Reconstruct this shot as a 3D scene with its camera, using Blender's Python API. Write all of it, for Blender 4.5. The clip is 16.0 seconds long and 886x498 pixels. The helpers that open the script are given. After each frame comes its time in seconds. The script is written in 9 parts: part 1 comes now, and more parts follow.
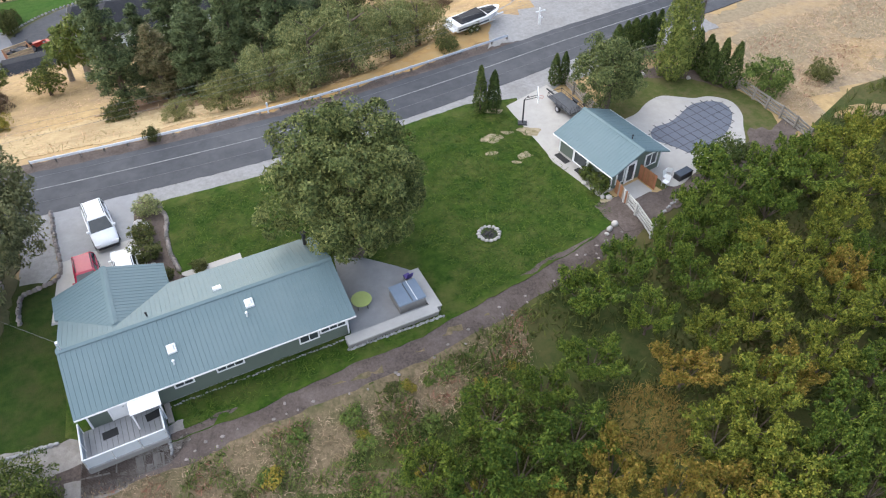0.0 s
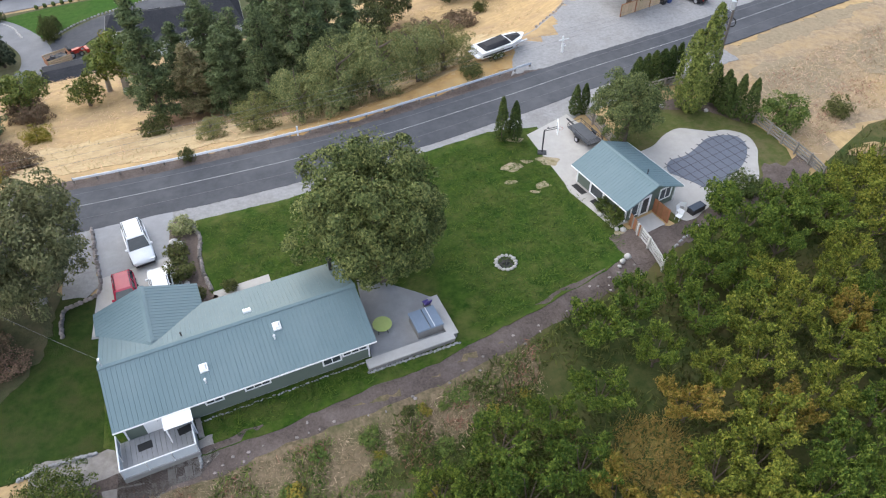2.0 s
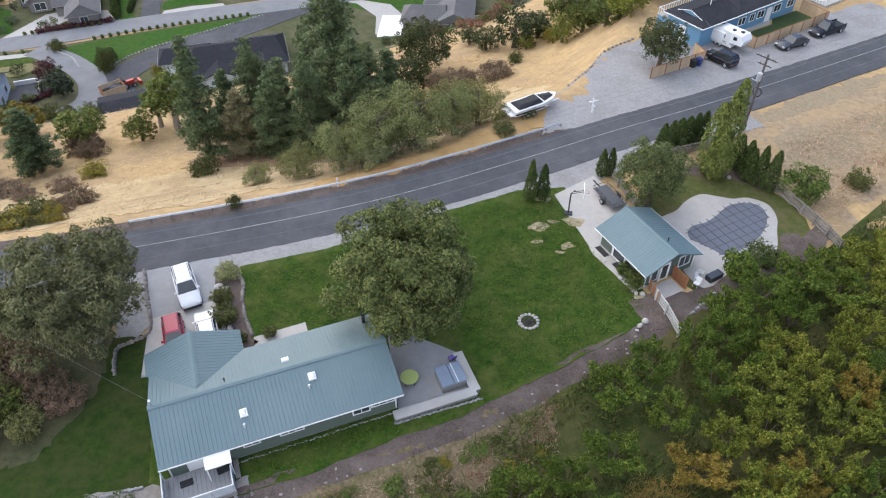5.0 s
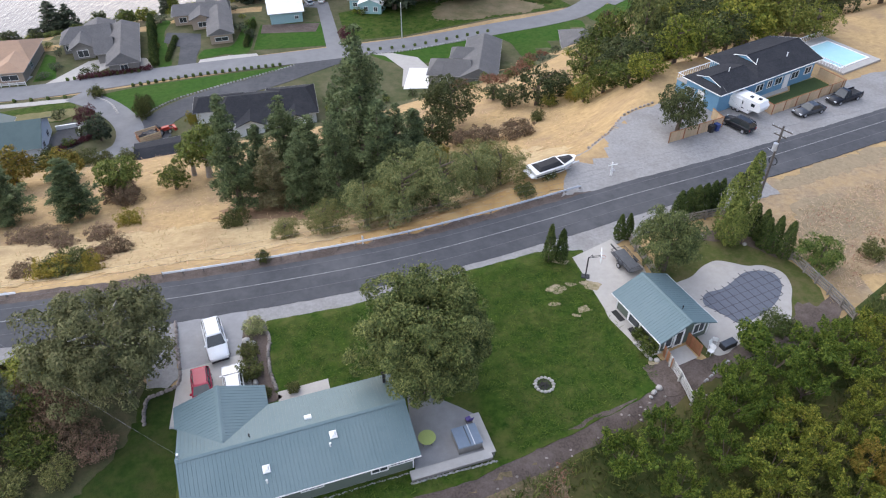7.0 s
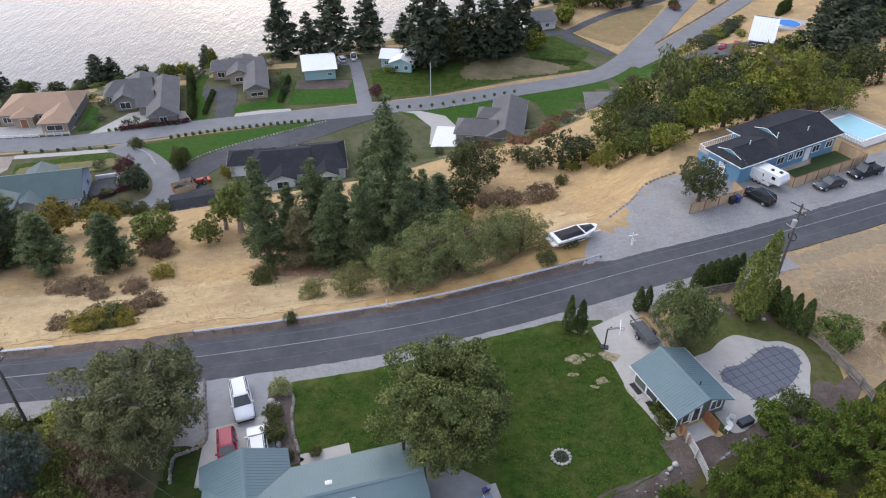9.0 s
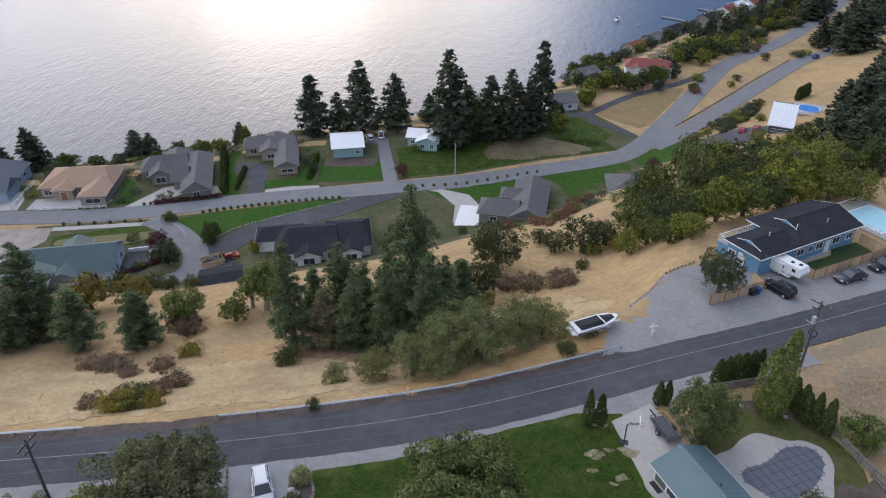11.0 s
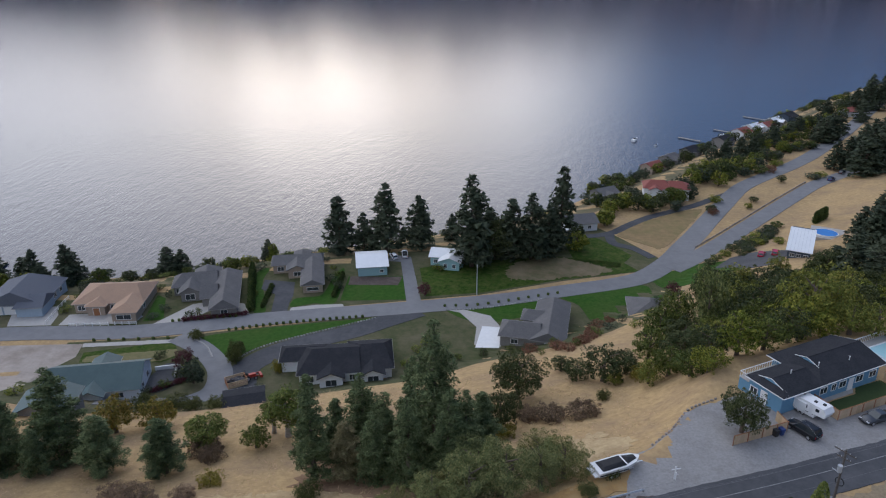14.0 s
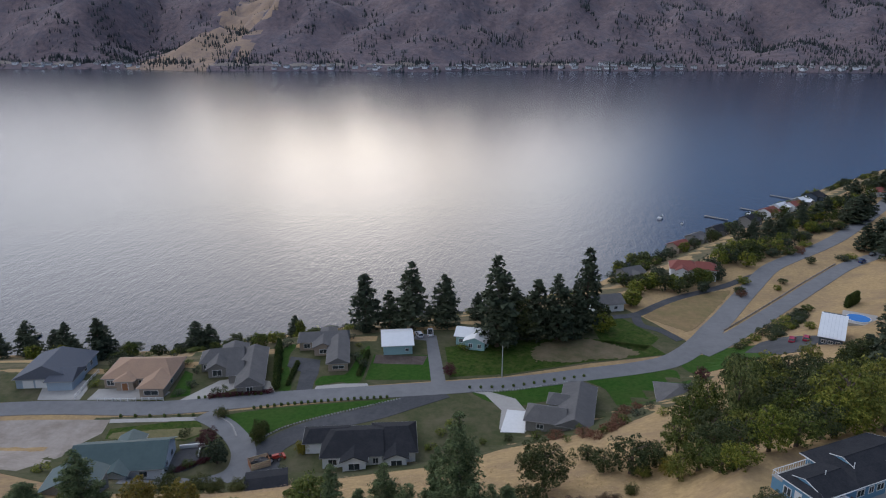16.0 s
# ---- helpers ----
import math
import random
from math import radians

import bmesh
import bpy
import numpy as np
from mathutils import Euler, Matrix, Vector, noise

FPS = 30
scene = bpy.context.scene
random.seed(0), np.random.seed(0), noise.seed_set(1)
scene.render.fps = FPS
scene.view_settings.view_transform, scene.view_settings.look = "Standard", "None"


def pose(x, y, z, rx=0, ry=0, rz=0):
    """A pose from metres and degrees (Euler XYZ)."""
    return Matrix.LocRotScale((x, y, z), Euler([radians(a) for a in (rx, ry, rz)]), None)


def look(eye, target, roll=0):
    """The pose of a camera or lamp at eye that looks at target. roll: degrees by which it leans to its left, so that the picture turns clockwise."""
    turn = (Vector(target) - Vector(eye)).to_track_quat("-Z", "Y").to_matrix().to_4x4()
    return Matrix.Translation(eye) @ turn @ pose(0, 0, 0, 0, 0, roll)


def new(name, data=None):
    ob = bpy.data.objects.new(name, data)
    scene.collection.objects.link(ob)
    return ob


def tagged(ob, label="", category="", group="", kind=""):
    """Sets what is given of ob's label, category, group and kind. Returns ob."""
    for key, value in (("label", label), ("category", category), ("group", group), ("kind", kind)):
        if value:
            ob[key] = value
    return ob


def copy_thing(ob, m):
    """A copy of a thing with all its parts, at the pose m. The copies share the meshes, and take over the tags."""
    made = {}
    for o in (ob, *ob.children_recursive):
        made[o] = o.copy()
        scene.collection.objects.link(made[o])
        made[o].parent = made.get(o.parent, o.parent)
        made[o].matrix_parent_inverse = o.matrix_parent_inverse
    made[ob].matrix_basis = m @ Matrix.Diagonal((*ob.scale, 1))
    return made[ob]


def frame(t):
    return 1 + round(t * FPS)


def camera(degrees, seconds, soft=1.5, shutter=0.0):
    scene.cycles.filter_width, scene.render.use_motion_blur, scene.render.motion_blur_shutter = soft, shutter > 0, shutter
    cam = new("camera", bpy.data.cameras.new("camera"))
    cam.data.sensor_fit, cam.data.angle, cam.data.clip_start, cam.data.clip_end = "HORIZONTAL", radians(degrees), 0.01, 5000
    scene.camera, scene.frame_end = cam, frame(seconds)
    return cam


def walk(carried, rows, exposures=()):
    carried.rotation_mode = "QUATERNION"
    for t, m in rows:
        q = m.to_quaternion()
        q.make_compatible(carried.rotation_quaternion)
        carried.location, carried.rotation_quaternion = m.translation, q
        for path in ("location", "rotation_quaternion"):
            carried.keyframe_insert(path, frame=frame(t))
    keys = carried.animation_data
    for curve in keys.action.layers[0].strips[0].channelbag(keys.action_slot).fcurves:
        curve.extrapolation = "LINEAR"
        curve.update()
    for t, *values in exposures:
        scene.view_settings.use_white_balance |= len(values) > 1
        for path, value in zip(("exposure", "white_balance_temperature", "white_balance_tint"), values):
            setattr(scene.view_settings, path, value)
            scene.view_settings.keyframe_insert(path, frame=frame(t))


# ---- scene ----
cam = camera(64.3, 16.0, soft=1.15)
PATH = [
    (0, (0.123, 0.371, 37.951), (0.472, 1.744, 36.539), -0.6),
    (0.5, (0.12, 0.281, 38.754), (0.468, 1.655, 37.343), -0.6),
    (1, (0.067, 0.254, 39.603), (0.414, 1.628, 38.192), -0.5),
    (1.5, (0.069, 0.196, 40.421), (0.398, 1.574, 39.009), -0.5),
    (2, (0.162, 0.144, 41.226), (0.456, 1.53, 39.814), -0.5),
    (2.5, (0.149, 0.054, 42.008), (0.417, 1.447, 40.598), -0.4),
    (3, (0.094, 0.043, 42.782), (0.354, 1.441, 41.375), -0.4),
    (3.5, (0.042, -0.017, 43.505), (0.297, 1.389, 42.105), -0.3),
    (4, (0.016, -0.095, 44.288), (0.262, 1.317, 42.894), -0.2),
    (6.5, (-0.085, -0.403, 48.183), (0.107, 1.099, 46.877), -0.0),
    (7, (-0.129, -0.461, 48.954), (0.051, 1.06, 47.667), 0.0),
    (7.5, (-0.136, -0.52, 49.714), (0.031, 1.021, 48.451), 0.1),
    (8, (-0.185, -0.569, 50.492), (-0.032, 0.993, 49.252), 0.2),
    (8.5, (-0.2, -0.643, 51.268), (-0.061, 0.939, 50.052), 0.2),
    (9, (-0.225, -0.696, 52.074), (-0.101, 0.91, 50.888), 0.2),
    (11.5, (-0.3, -0.937, 56.184), (-0.242, 0.802, 55.198), 0.1),
    (12, (-0.319, -1.089, 56.964), (-0.269, 0.674, 56.022), 0.1),
    (12.5, (-0.339, -1.175, 57.734), (-0.3, 0.611, 56.835), 0.1),
    (13, (-0.373, -1.289, 58.669), (-0.343, 0.519, 57.815), 0.0),
    (13.5, (-0.385, -1.298, 59.504), (-0.365, 0.53, 58.694), 0.0),
    (14, (-0.437, -1.36, 60.287), (-0.427, 0.488, 59.522), 0.0),
    (14.5, (-0.54, -1.437, 61.194), (-0.54, 0.429, 60.475), 0.0),
    (15, (-0.482, -1.425, 62.015), (-0.493, 0.458, 61.341), -0.0),
    (15.5, (-0.616, -1.648, 62.843), (-0.638, 0.251, 62.216), 0.0),
    (16, (-0.735, -1.766, 63.69), (-0.797, 0.147, 63.11), 0.1),
]
walk(cam, [(t, look(eye, target, roll)) for t, eye, target, roll in PATH],
     exposures=[(0, 1.38, 6850, 11), (4, 1.19, 6700, 12), (8, 1.0, 6650, 15), (12, 0.21, 6280, 15), (14, 0.02, 6180, 14), (16, -0.17, 6250, 13)])

# ---- daylight: low sun behind thin cloud, beyond the lake ----
SUN_UP, SUN_WAY = 11.5, -10.0  # degrees above the horizon, degrees right of +y
world = bpy.data.worlds.new("world")
scene.world = world
world.use_nodes = True
wn, wl = world.node_tree.nodes, world.node_tree.links
sky = wn.new("ShaderNodeTexSky")
sky.sky_type, sky.sun_disc = "NISHITA", False
sky.sun_elevation, sky.sun_rotation = radians(SUN_UP), radians(SUN_WAY)
sky.air_density, sky.dust_density, sky.ozone_density = 1.0, 3.5, 1.5
# thin cloud over the whole sky: brightest round the hidden sun, thicker and thinner in broad drifts
look_way = wn.new("ShaderNodeTexCoord").outputs["Generated"]
toward = wn.new("ShaderNodeVectorMath")
toward.operation = "DOT_PRODUCT"
a, e = radians(SUN_WAY), radians(SUN_UP)
toward.inputs[1].default_value = (math.sin(a) * math.cos(e), math.cos(a) * math.cos(e), math.sin(e))
wl.new(look_way, toward.inputs[0])
glow = wn.new("ShaderNodeValToRGB")
glow.color_ramp.interpolation = "EASE"
for k, (at, c) in enumerate(((0.0, (0.33, 0.365, 0.43)), (0.5, (0.48, 0.51, 0.58)), (0.76, (0.62, 0.655, 0.71)), (0.95, (0.74, 0.765, 0.8)), (1.0, (0.72, 0.735, 0.75)))):
    stop = glow.color_ramp.elements[k] if k < 2 else glow.color_ramp.elements.new(at)
    stop.position, stop.color = at, (*c, 1)
wl.new(toward.outputs["Value"], glow.inputs["Fac"])
lift = wn.new("ShaderNodeVectorMath")
lift.operation = "SCALE"
lift.inputs["Scale"].default_value = 19.0
wl.new(glow.outputs["Color"], lift.inputs[0])
drift = wn.new("ShaderNodeTexNoise")
drift.inputs["Scale"].default_value, drift.inputs["Detail"].default_value = 2.2, 5
cover = wn.new("ShaderNodeMapRange")
cover.inputs["From Min"].default_value, cover.inputs["From Max"].default_value = 0.3, 0.7
cover.inputs["To Min"].default_value, cover.inputs["To Max"].default_value = 0.82, 0.91
wl.new(drift.outputs["Fac"], cover.inputs["Value"])
cloud = wn.new("ShaderNodeMix")
cloud.data_type = "RGBA"
wl.new(cover.outputs["Result"], cloud.inputs[0])
wl.new(sky.outputs["Color"], cloud.inputs[6])
wl.new(lift.outputs["Vector"], cloud.inputs[7])
# the cloud thins out to clear blue on the right hand
side = wn.new("ShaderNodeSeparateXYZ")
wl.new(look_way, side.inputs[0])
halved = wn.new("ShaderNodeMapRange")
halved.inputs["From Min"].default_value, halved.inputs["From Max"].default_value = -1.0, 1.0
wl.new(side.outputs["X"], halved.inputs["Value"])
clearing = wn.new("ShaderNodeValToRGB")
clearing.color_ramp.interpolation = "EASE"
for k, (at, c) in enumerate(((0.55, (1, 1, 1)), (0.66, (0.15, 0.22, 0.34)), (0.9, (0.08, 0.15, 0.27)))):
    stop = clearing.color_ramp.elements[k] if k < 2 else clearing.color_ramp.elements.new(at)
    stop.position, stop.color = at, (*c, 1)
wl.new(halved.outputs["Result"], clearing.inputs["Fac"])
thin = wn.new("ShaderNodeMix")
thin.data_type, thin.blend_type = "RGBA", "MULTIPLY"
thin.inputs[0].default_value = 1.0
wl.new(cloud.outputs[2], thin.inputs[6])
wl.new(clearing.outputs["Color"], thin.inputs[7])
wl.new(thin.outputs[2], wn["Background"].inputs["Color"])
wn["Background"].inputs["Strength"].default_value = 0.14
sun = new("sun", bpy.data.lights.new("sun", "SUN"))
sun.data.energy, sun.data.angle, sun.data.color = 0.03, radians(13), (1.0, 0.96, 0.9)
a, e = radians(SUN_WAY), radians(SUN_UP)
sun.matrix_world = look((0, 0, 90), Vector((0, 0, 90)) - Vector((math.sin(a) * math.cos(e), math.cos(a) * math.cos(e), math.sin(e))))

# ---- materials ----


def surface(name, c1, c2, scale=1.0, rough=0.85, bump=0.3, patch_colour=None, patch_scale=0.15, patch_amount=0.5, grain=12.0, metal=0.0, vary=0.0, island=0.0, spec=0.4, space="Object", depth=0.05):
    """Two-scale procedural surface: fine grain between c1 and c2, broad patches of a third colour, relief, variation from piece to piece."""
    m = bpy.data.materials.new(name)
    m.use_nodes = True
    n, l = m.node_tree.nodes, m.node_tree.links
    bsdf = n["Principled BSDF"]
    bsdf.inputs["Roughness"].default_value, bsdf.inputs["Metallic"].default_value, bsdf.inputs["Specular IOR Level"].default_value = rough, metal, spec
    if space == "World":
        where = n.new("ShaderNodeNewGeometry").outputs["Position"]
    else:
        where = n.new("ShaderNodeTexCoord").outputs["Object"]

    def tex(sc, detail, lo, hi):
        t = n.new("ShaderNodeTexNoise")
        t.inputs["Scale"].default_value, t.inputs["Detail"].default_value, t.inputs["Roughness"].default_value = sc, detail, 0.72
        l.new(where, t.inputs["Vector"])
        r = n.new("ShaderNodeMapRange")
        r.inputs["From Min"].default_value, r.inputs["From Max"].default_value = lo, hi
        l.new(t.outputs["Fac"], r.inputs["Value"])
        return r.outputs["Result"]

    def blend(fac, a, b, kind="MIX"):
        x = n.new("ShaderNodeMix")
        x.data_type, x.blend_type = "RGBA", kind
        for slot, v in ((x.inputs[0], fac), (x.inputs[6], a), (x.inputs[7], b)):
            if isinstance(v, bpy.types.NodeSocket):
                l.new(v, slot)
            elif isinstance(v, (int, float)):
                slot.default_value = v
            else:
                slot.default_value = (*v, 1)
        return x.outputs[2]

    colour = blend(tex(scale, 8, 0.32, 0.68), c1, c2)
    if patch_colour:
        f = tex(patch_scale, 7, 0.45, 0.68)
        k = n.new("ShaderNodeMath")
        k.operation = "MULTIPLY"
        l.new(f, k.inputs[0])
        k.inputs[1].default_value = patch_amount
        colour = blend(k.outputs[0], colour, patch_colour)
    for amount, node, out in ((vary, "ShaderNodeObjectInfo", "Random"), (island, "ShaderNodeNewGeometry", "Random Per Island")):
        if amount:
            r = n.new("ShaderNodeMapRange")
            r.inputs["To Min"].default_value, r.inputs["To Max"].default_value = 1 - amount, 1 + amount
            l.new(n.new(node).outputs[out], r.inputs["Value"])
            h = n.new("ShaderNodeHueSaturation")
            l.new(r.outputs["Result"], h.inputs["Value"])
            l.new(colour, h.inputs["Color"])
            s = n.new("ShaderNodeMapRange")
            s.inputs["To Min"].default_value, s.inputs["To Max"].default_value = 0.5 + 0.05 * amount, 0.5 - 0.07 * amount
            l.new(r.outputs["Result"], s.inputs["Value"])
            s.inputs["From Min"].default_value, s.inputs["From Max"].default_value = 1 - amount, 1 + amount
            l.new(s.outputs["Result"], h.inputs["Hue"])
            colour = h.outputs["Color"]
    l.new(colour, bsdf.inputs["Base Color"])
    if bump:
        t = n.new("ShaderNodeTexNoise")
        t.inputs["Scale"].default_value, t.inputs["Detail"].default_value = grain, 4
        l.new(where, t.inputs["Vector"])
        b = n.new("ShaderNodeBump")
        b.inputs["Strength"].default_value, b.inputs["Distance"].default_value = bump, depth
        l.new(t.outputs["Fac"], b.inputs["Height"])
        l.new(b.outputs["Normal"], bsdf.inputs["Normal"])
    return m


def foliage(name, c1, c2, island=0.45, vary=0.16):
    """Leaves: a soft surface that lets part of the light through."""
    m = surface(name, c1, c2, 0.7, 0.7, 0, vary=vary, island=island, spec=0.12)
    n, l = m.node_tree.nodes, m.node_tree.links
    bsdf = n["Principled BSDF"]
    through_leaf = n.new("ShaderNodeBsdfTranslucent")
    l.new(bsdf.inputs["Base Color"].links[0].from_socket, through_leaf.inputs["Color"])
    both = n.new("ShaderNodeMixShader")
    both.inputs[0].default_value = 0.1
    l.new(bsdf.outputs[0], both.inputs[1])
    l.new(through_leaf.outputs[0], both.inputs[2])
    l.new(both.outputs[0], n["Material Output"].inputs["Surface"])
    return m


DRY = surface("dry_grass", (0.5, 0.35, 0.172), (0.31, 0.212, 0.112), 0.9, 0.95, 0.9, (0.27, 0.19, 0.122), 0.1, 0.85, 4, space="World", spec=0.1)
WEEDS = surface("weedy_ground", (0.085, 0.086, 0.03), (0.026, 0.052, 0.013), 1.3, 0.95, 0.6, (0.16, 0.11, 0.055), 0.13, 0.5, 5, space="World", spec=0.1)
STRAW = surface("straw_ground", (0.25, 0.18, 0.115), (0.09, 0.075, 0.04), 3.0, 0.95, 0.8, (0.06, 0.075, 0.024), 0.25, 0.9, 5, space="World", spec=0.1)
TOWN = surface("garden_soil", (0.055, 0.07, 0.028), (0.1, 0.098, 0.05), 0.6, 0.95, 0.7, (0.17, 0.14, 0.095), 0.12, 0.6, 4, space="World", spec=0.1)
TEAL_METAL = surface("teal_metal_roof", (0.035, 0.075, 0.08), (0.045, 0.09, 0.095), 0.4, 0.5, 0.03, (0.055, 0.1, 0.105), 0.2, 0.5, 3)
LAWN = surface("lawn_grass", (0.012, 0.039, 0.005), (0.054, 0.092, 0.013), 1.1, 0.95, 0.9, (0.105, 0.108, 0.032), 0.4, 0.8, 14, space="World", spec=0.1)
# lawn grass darkened in colour to stand for the shade under the trees
SHADE_LAWN = surface("shade_darkened_lawn", (0.013, 0.034, 0.006), (0.04, 0.062, 0.013), 1.2, 0.95, 0.8, (0.055, 0.055, 0.02), 0.35, 0.8, 14, space="World", spec=0.1)
THIN_TURF = surface("thin_straw_turf", (0.42, 0.34, 0.24), (0.17, 0.15, 0.07), 2.2, 0.95, 0.8, (0.3, 0.25, 0.17), 0.8, 0.5, 12, space="World", spec=0.1)
LAWN_BRIGHT = surface("watered_lawn", (0.022, 0.068, 0.009), (0.046, 0.108, 0.016), 0.8, 0.95, 0.6, (0.085, 0.1, 0.03), 0.1, 0.4, 10, space="World", spec=0.1)
ASPHALT = surface("asphalt", (0.062, 0.064, 0.07), (0.085, 0.087, 0.093), 1.2, 0.9, 0.25, (0.125, 0.125, 0.13), 0.12, 0.6, 30, space="World", spec=0.12)
OLD_ASPHALT = surface("worn_asphalt", (0.17, 0.17, 0.175), (0.215, 0.215, 0.22), 0.4, 0.9, 0.2, (0.25, 0.25, 0.25), 0.08, 0.5, 20, space="World", spec=0.12)
GRAVEL = surface("gravel", (0.225, 0.22, 0.215), (0.33, 0.32, 0.312), 3.0, 0.95, 0.6, (0.185, 0.17, 0.16), 0.25, 0.5, 16, space="World", spec=0.12)
CONCRETE = surface("concrete", (0.36, 0.345, 0.32), (0.43, 0.41, 0.385), 1.0, 0.85, 0.12, (0.3, 0.285, 0.265), 0.3, 0.4, 30, space="World")
PALE_CONCRETE = surface("pale_concrete", (0.353, 0.332, 0.307), (0.426, 0.402, 0.369), 1.0, 0.8, 0.12, (0.37, 0.345, 0.32), 0.3, 0.4, 30, space="World")
GREY_CONCRETE = surface("grey_concrete", (0.25, 0.25, 0.255), (0.31, 0.31, 0.315), 1.0, 0.8, 0.12, (0.22, 0.215, 0.215), 0.4, 0.4, 30, space="World", spec=0.12)
SOIL = surface("bare_soil", (0.05, 0.036, 0.03), (0.125, 0.095, 0.08), 6.0, 0.95, 0.9, (0.2, 0.16, 0.14), 0.35, 0.55, 12, space="World")
MULCH = surface("bark_mulch", (0.085, 0.06, 0.048), (0.15, 0.115, 0.095), 5, 0.95, 0.7, None, 0.3, 0.5, 20, space="World")
PALE_GRASS = surface("bleached_grass", (0.52, 0.4, 0.235), (0.37, 0.27, 0.145), 1.1, 0.95, 0.9, (0.28, 0.195, 0.11), 0.16, 0.8, 5, space="World", spec=0.1)
PALE_SOIL = surface("pale_dirt", (0.3, 0.26, 0.225), (0.4, 0.345, 0.3), 0.5, 0.95, 0.6, (0.22, 0.18, 0.145), 0.14, 0.8, 8, space="World")
ROAD_LINE = surface("road_paint", (0.37, 0.37, 0.36), (0.13, 0.13, 0.135), 1.2, 0.8, 0)
ASPHALT_TRACE = surface("faded_road_paint", (0.16, 0.16, 0.165), (0.11, 0.11, 0.115), 3, 0.85, 0)
GREEN_METAL = surface("green_metal_roof", (0.115, 0.172, 0.185), (0.132, 0.19, 0.202), 0.4, 0.55, 0.03, (0.15, 0.205, 0.215), 0.25, 0.5, 3, spec=0.3)
DARK_SHINGLE = surface("dark_shingles", (0.022, 0.023, 0.027), (0.042, 0.044, 0.05), 4, 0.95, 0.5, (0.055, 0.055, 0.06), 0.4, 0.5, 6, spec=0.1)
GREY_SHINGLE = surface("grey_shingles", (0.095, 0.092, 0.092), (0.145, 0.14, 0.14), 4, 0.95, 0.5, (0.18, 0.17, 0.165), 0.4, 0.5, 6)
TAN_TILE = surface("tan_roof_tiles", (0.33, 0.21, 0.14), (0.41, 0.27, 0.18), 3, 0.85, 0.6, (0.28, 0.19, 0.14), 0.4, 0.5, 5)
WHITE_METAL = surface("white_metal_roof", (0.7, 0.72, 0.73), (0.78, 0.79, 0.8), 0.5, 0.45, 0.03)
RED_TILE = surface("red_roof_tiles", (0.26, 0.075, 0.055), (0.2, 0.06, 0.05), 3, 0.85, 0.4)
GREEN_WALL = surface("green_siding", (0.105, 0.13, 0.105), (0.125, 0.15, 0.12), 2, 0.8, 0.1, (0.09, 0.11, 0.09), 0.5, 0.5)
BLUE_WALL = surface("blue_siding", (0.125, 0.27, 0.4), (0.145, 0.3, 0.43), 2, 0.75, 0.1)
GREY_WALL = surface("grey_siding", (0.2, 0.19, 0.18), (0.25, 0.24, 0.225), 2, 0.8, 0.1)
WHITE_WALL = surface("white_siding", (0.68, 0.7, 0.72), (0.75, 0.76, 0.77), 2, 0.7, 0.1)
TAN_WALL = surface("tan_stucco", (0.34, 0.27, 0.21), (0.4, 0.32, 0.25), 2, 0.85, 0.1)
AQUA_WALL = surface("aqua_siding", (0.28, 0.45, 0.47), (0.32, 0.5, 0.52), 2, 0.8, 0.1)
NAVY_WALL = surface("navy_siding", (0.06, 0.085, 0.12), (0.075, 0.1, 0.14), 2, 0.8, 0.1)
WHITE = surface("white_paint", (0.74, 0.74, 0.73), (0.8, 0.8, 0.79), 3, 0.5, 0.03)
GALVANISED = surface("galvanised_steel", (0.5, 0.52, 0.54), (0.6, 0.61, 0.63), 4, 0.45, 0.05, metal=0.5)
DARK_METAL = surface("dark_metal", (0.03, 0.03, 0.033), (0.045, 0.045, 0.05), 4, 0.5, 0.05, metal=0.3)
RUBBER = surface("rubber", (0.02, 0.02, 0.021), (0.03, 0.03, 0.03), 8, 0.85, 0.1)
RIM = surface("alloy_rim", (0.5, 0.5, 0.52), (0.58, 0.58, 0.6), 8, 0.35, 0, metal=0.7)
WEATHERED = surface("weathered_wood", (0.2, 0.175, 0.15), (0.3, 0.27, 0.235), 3, 0.9, 0.4, (0.38, 0.35, 0.31), 1.0, 0.5, 20, vary=0.15)
CEDAR = surface("cedar_boards", (0.28, 0.12, 0.055), (0.36, 0.17, 0.08), 3, 0.8, 0.3, grain=20, vary=0.15)
NEW_WOOD = surface("new_pine_boards", (0.5, 0.36, 0.22), (0.58, 0.43, 0.28), 3, 0.8, 0.2, grain=20, vary=0.1)
BARK = surface("bark", (0.09, 0.065, 0.05), (0.16, 0.125, 0.1), 4, 0.95, 0.8, grain=10)
PALE_BARK = surface("pale_bark", (0.4, 0.37, 0.33), (0.25, 0.22, 0.19), 3, 0.9, 0.4, grain=8)
POLE_WOOD = surface("pole_wood", (0.075, 0.062, 0.055), (0.13, 0.115, 0.1), 3, 0.9, 0.4)
STONE = surface("pale_stone", (0.4, 0.38, 0.36), (0.56, 0.54, 0.51), 3, 0.9, 0.5, vary=0.2)
EAVE = surface("weathered_eaves", (0.3, 0.29, 0.28), (0.38, 0.37, 0.355), 3, 0.8, 0.05)
CAR_BLUE = surface("blue_car_paint", (0.02, 0.05, 0.16), (0.03, 0.07, 0.2), 2, 0.25, 0, spec=0.6)
GREY_ROCK = surface("grey_river_rock", (0.24, 0.235, 0.23), (0.36, 0.35, 0.345), 3, 0.9, 0.5, vary=0.25)
WALL_STONE = surface("retaining_stone", (0.2, 0.17, 0.15), (0.33, 0.29, 0.26), 3, 0.95, 0.5, vary=0.25)
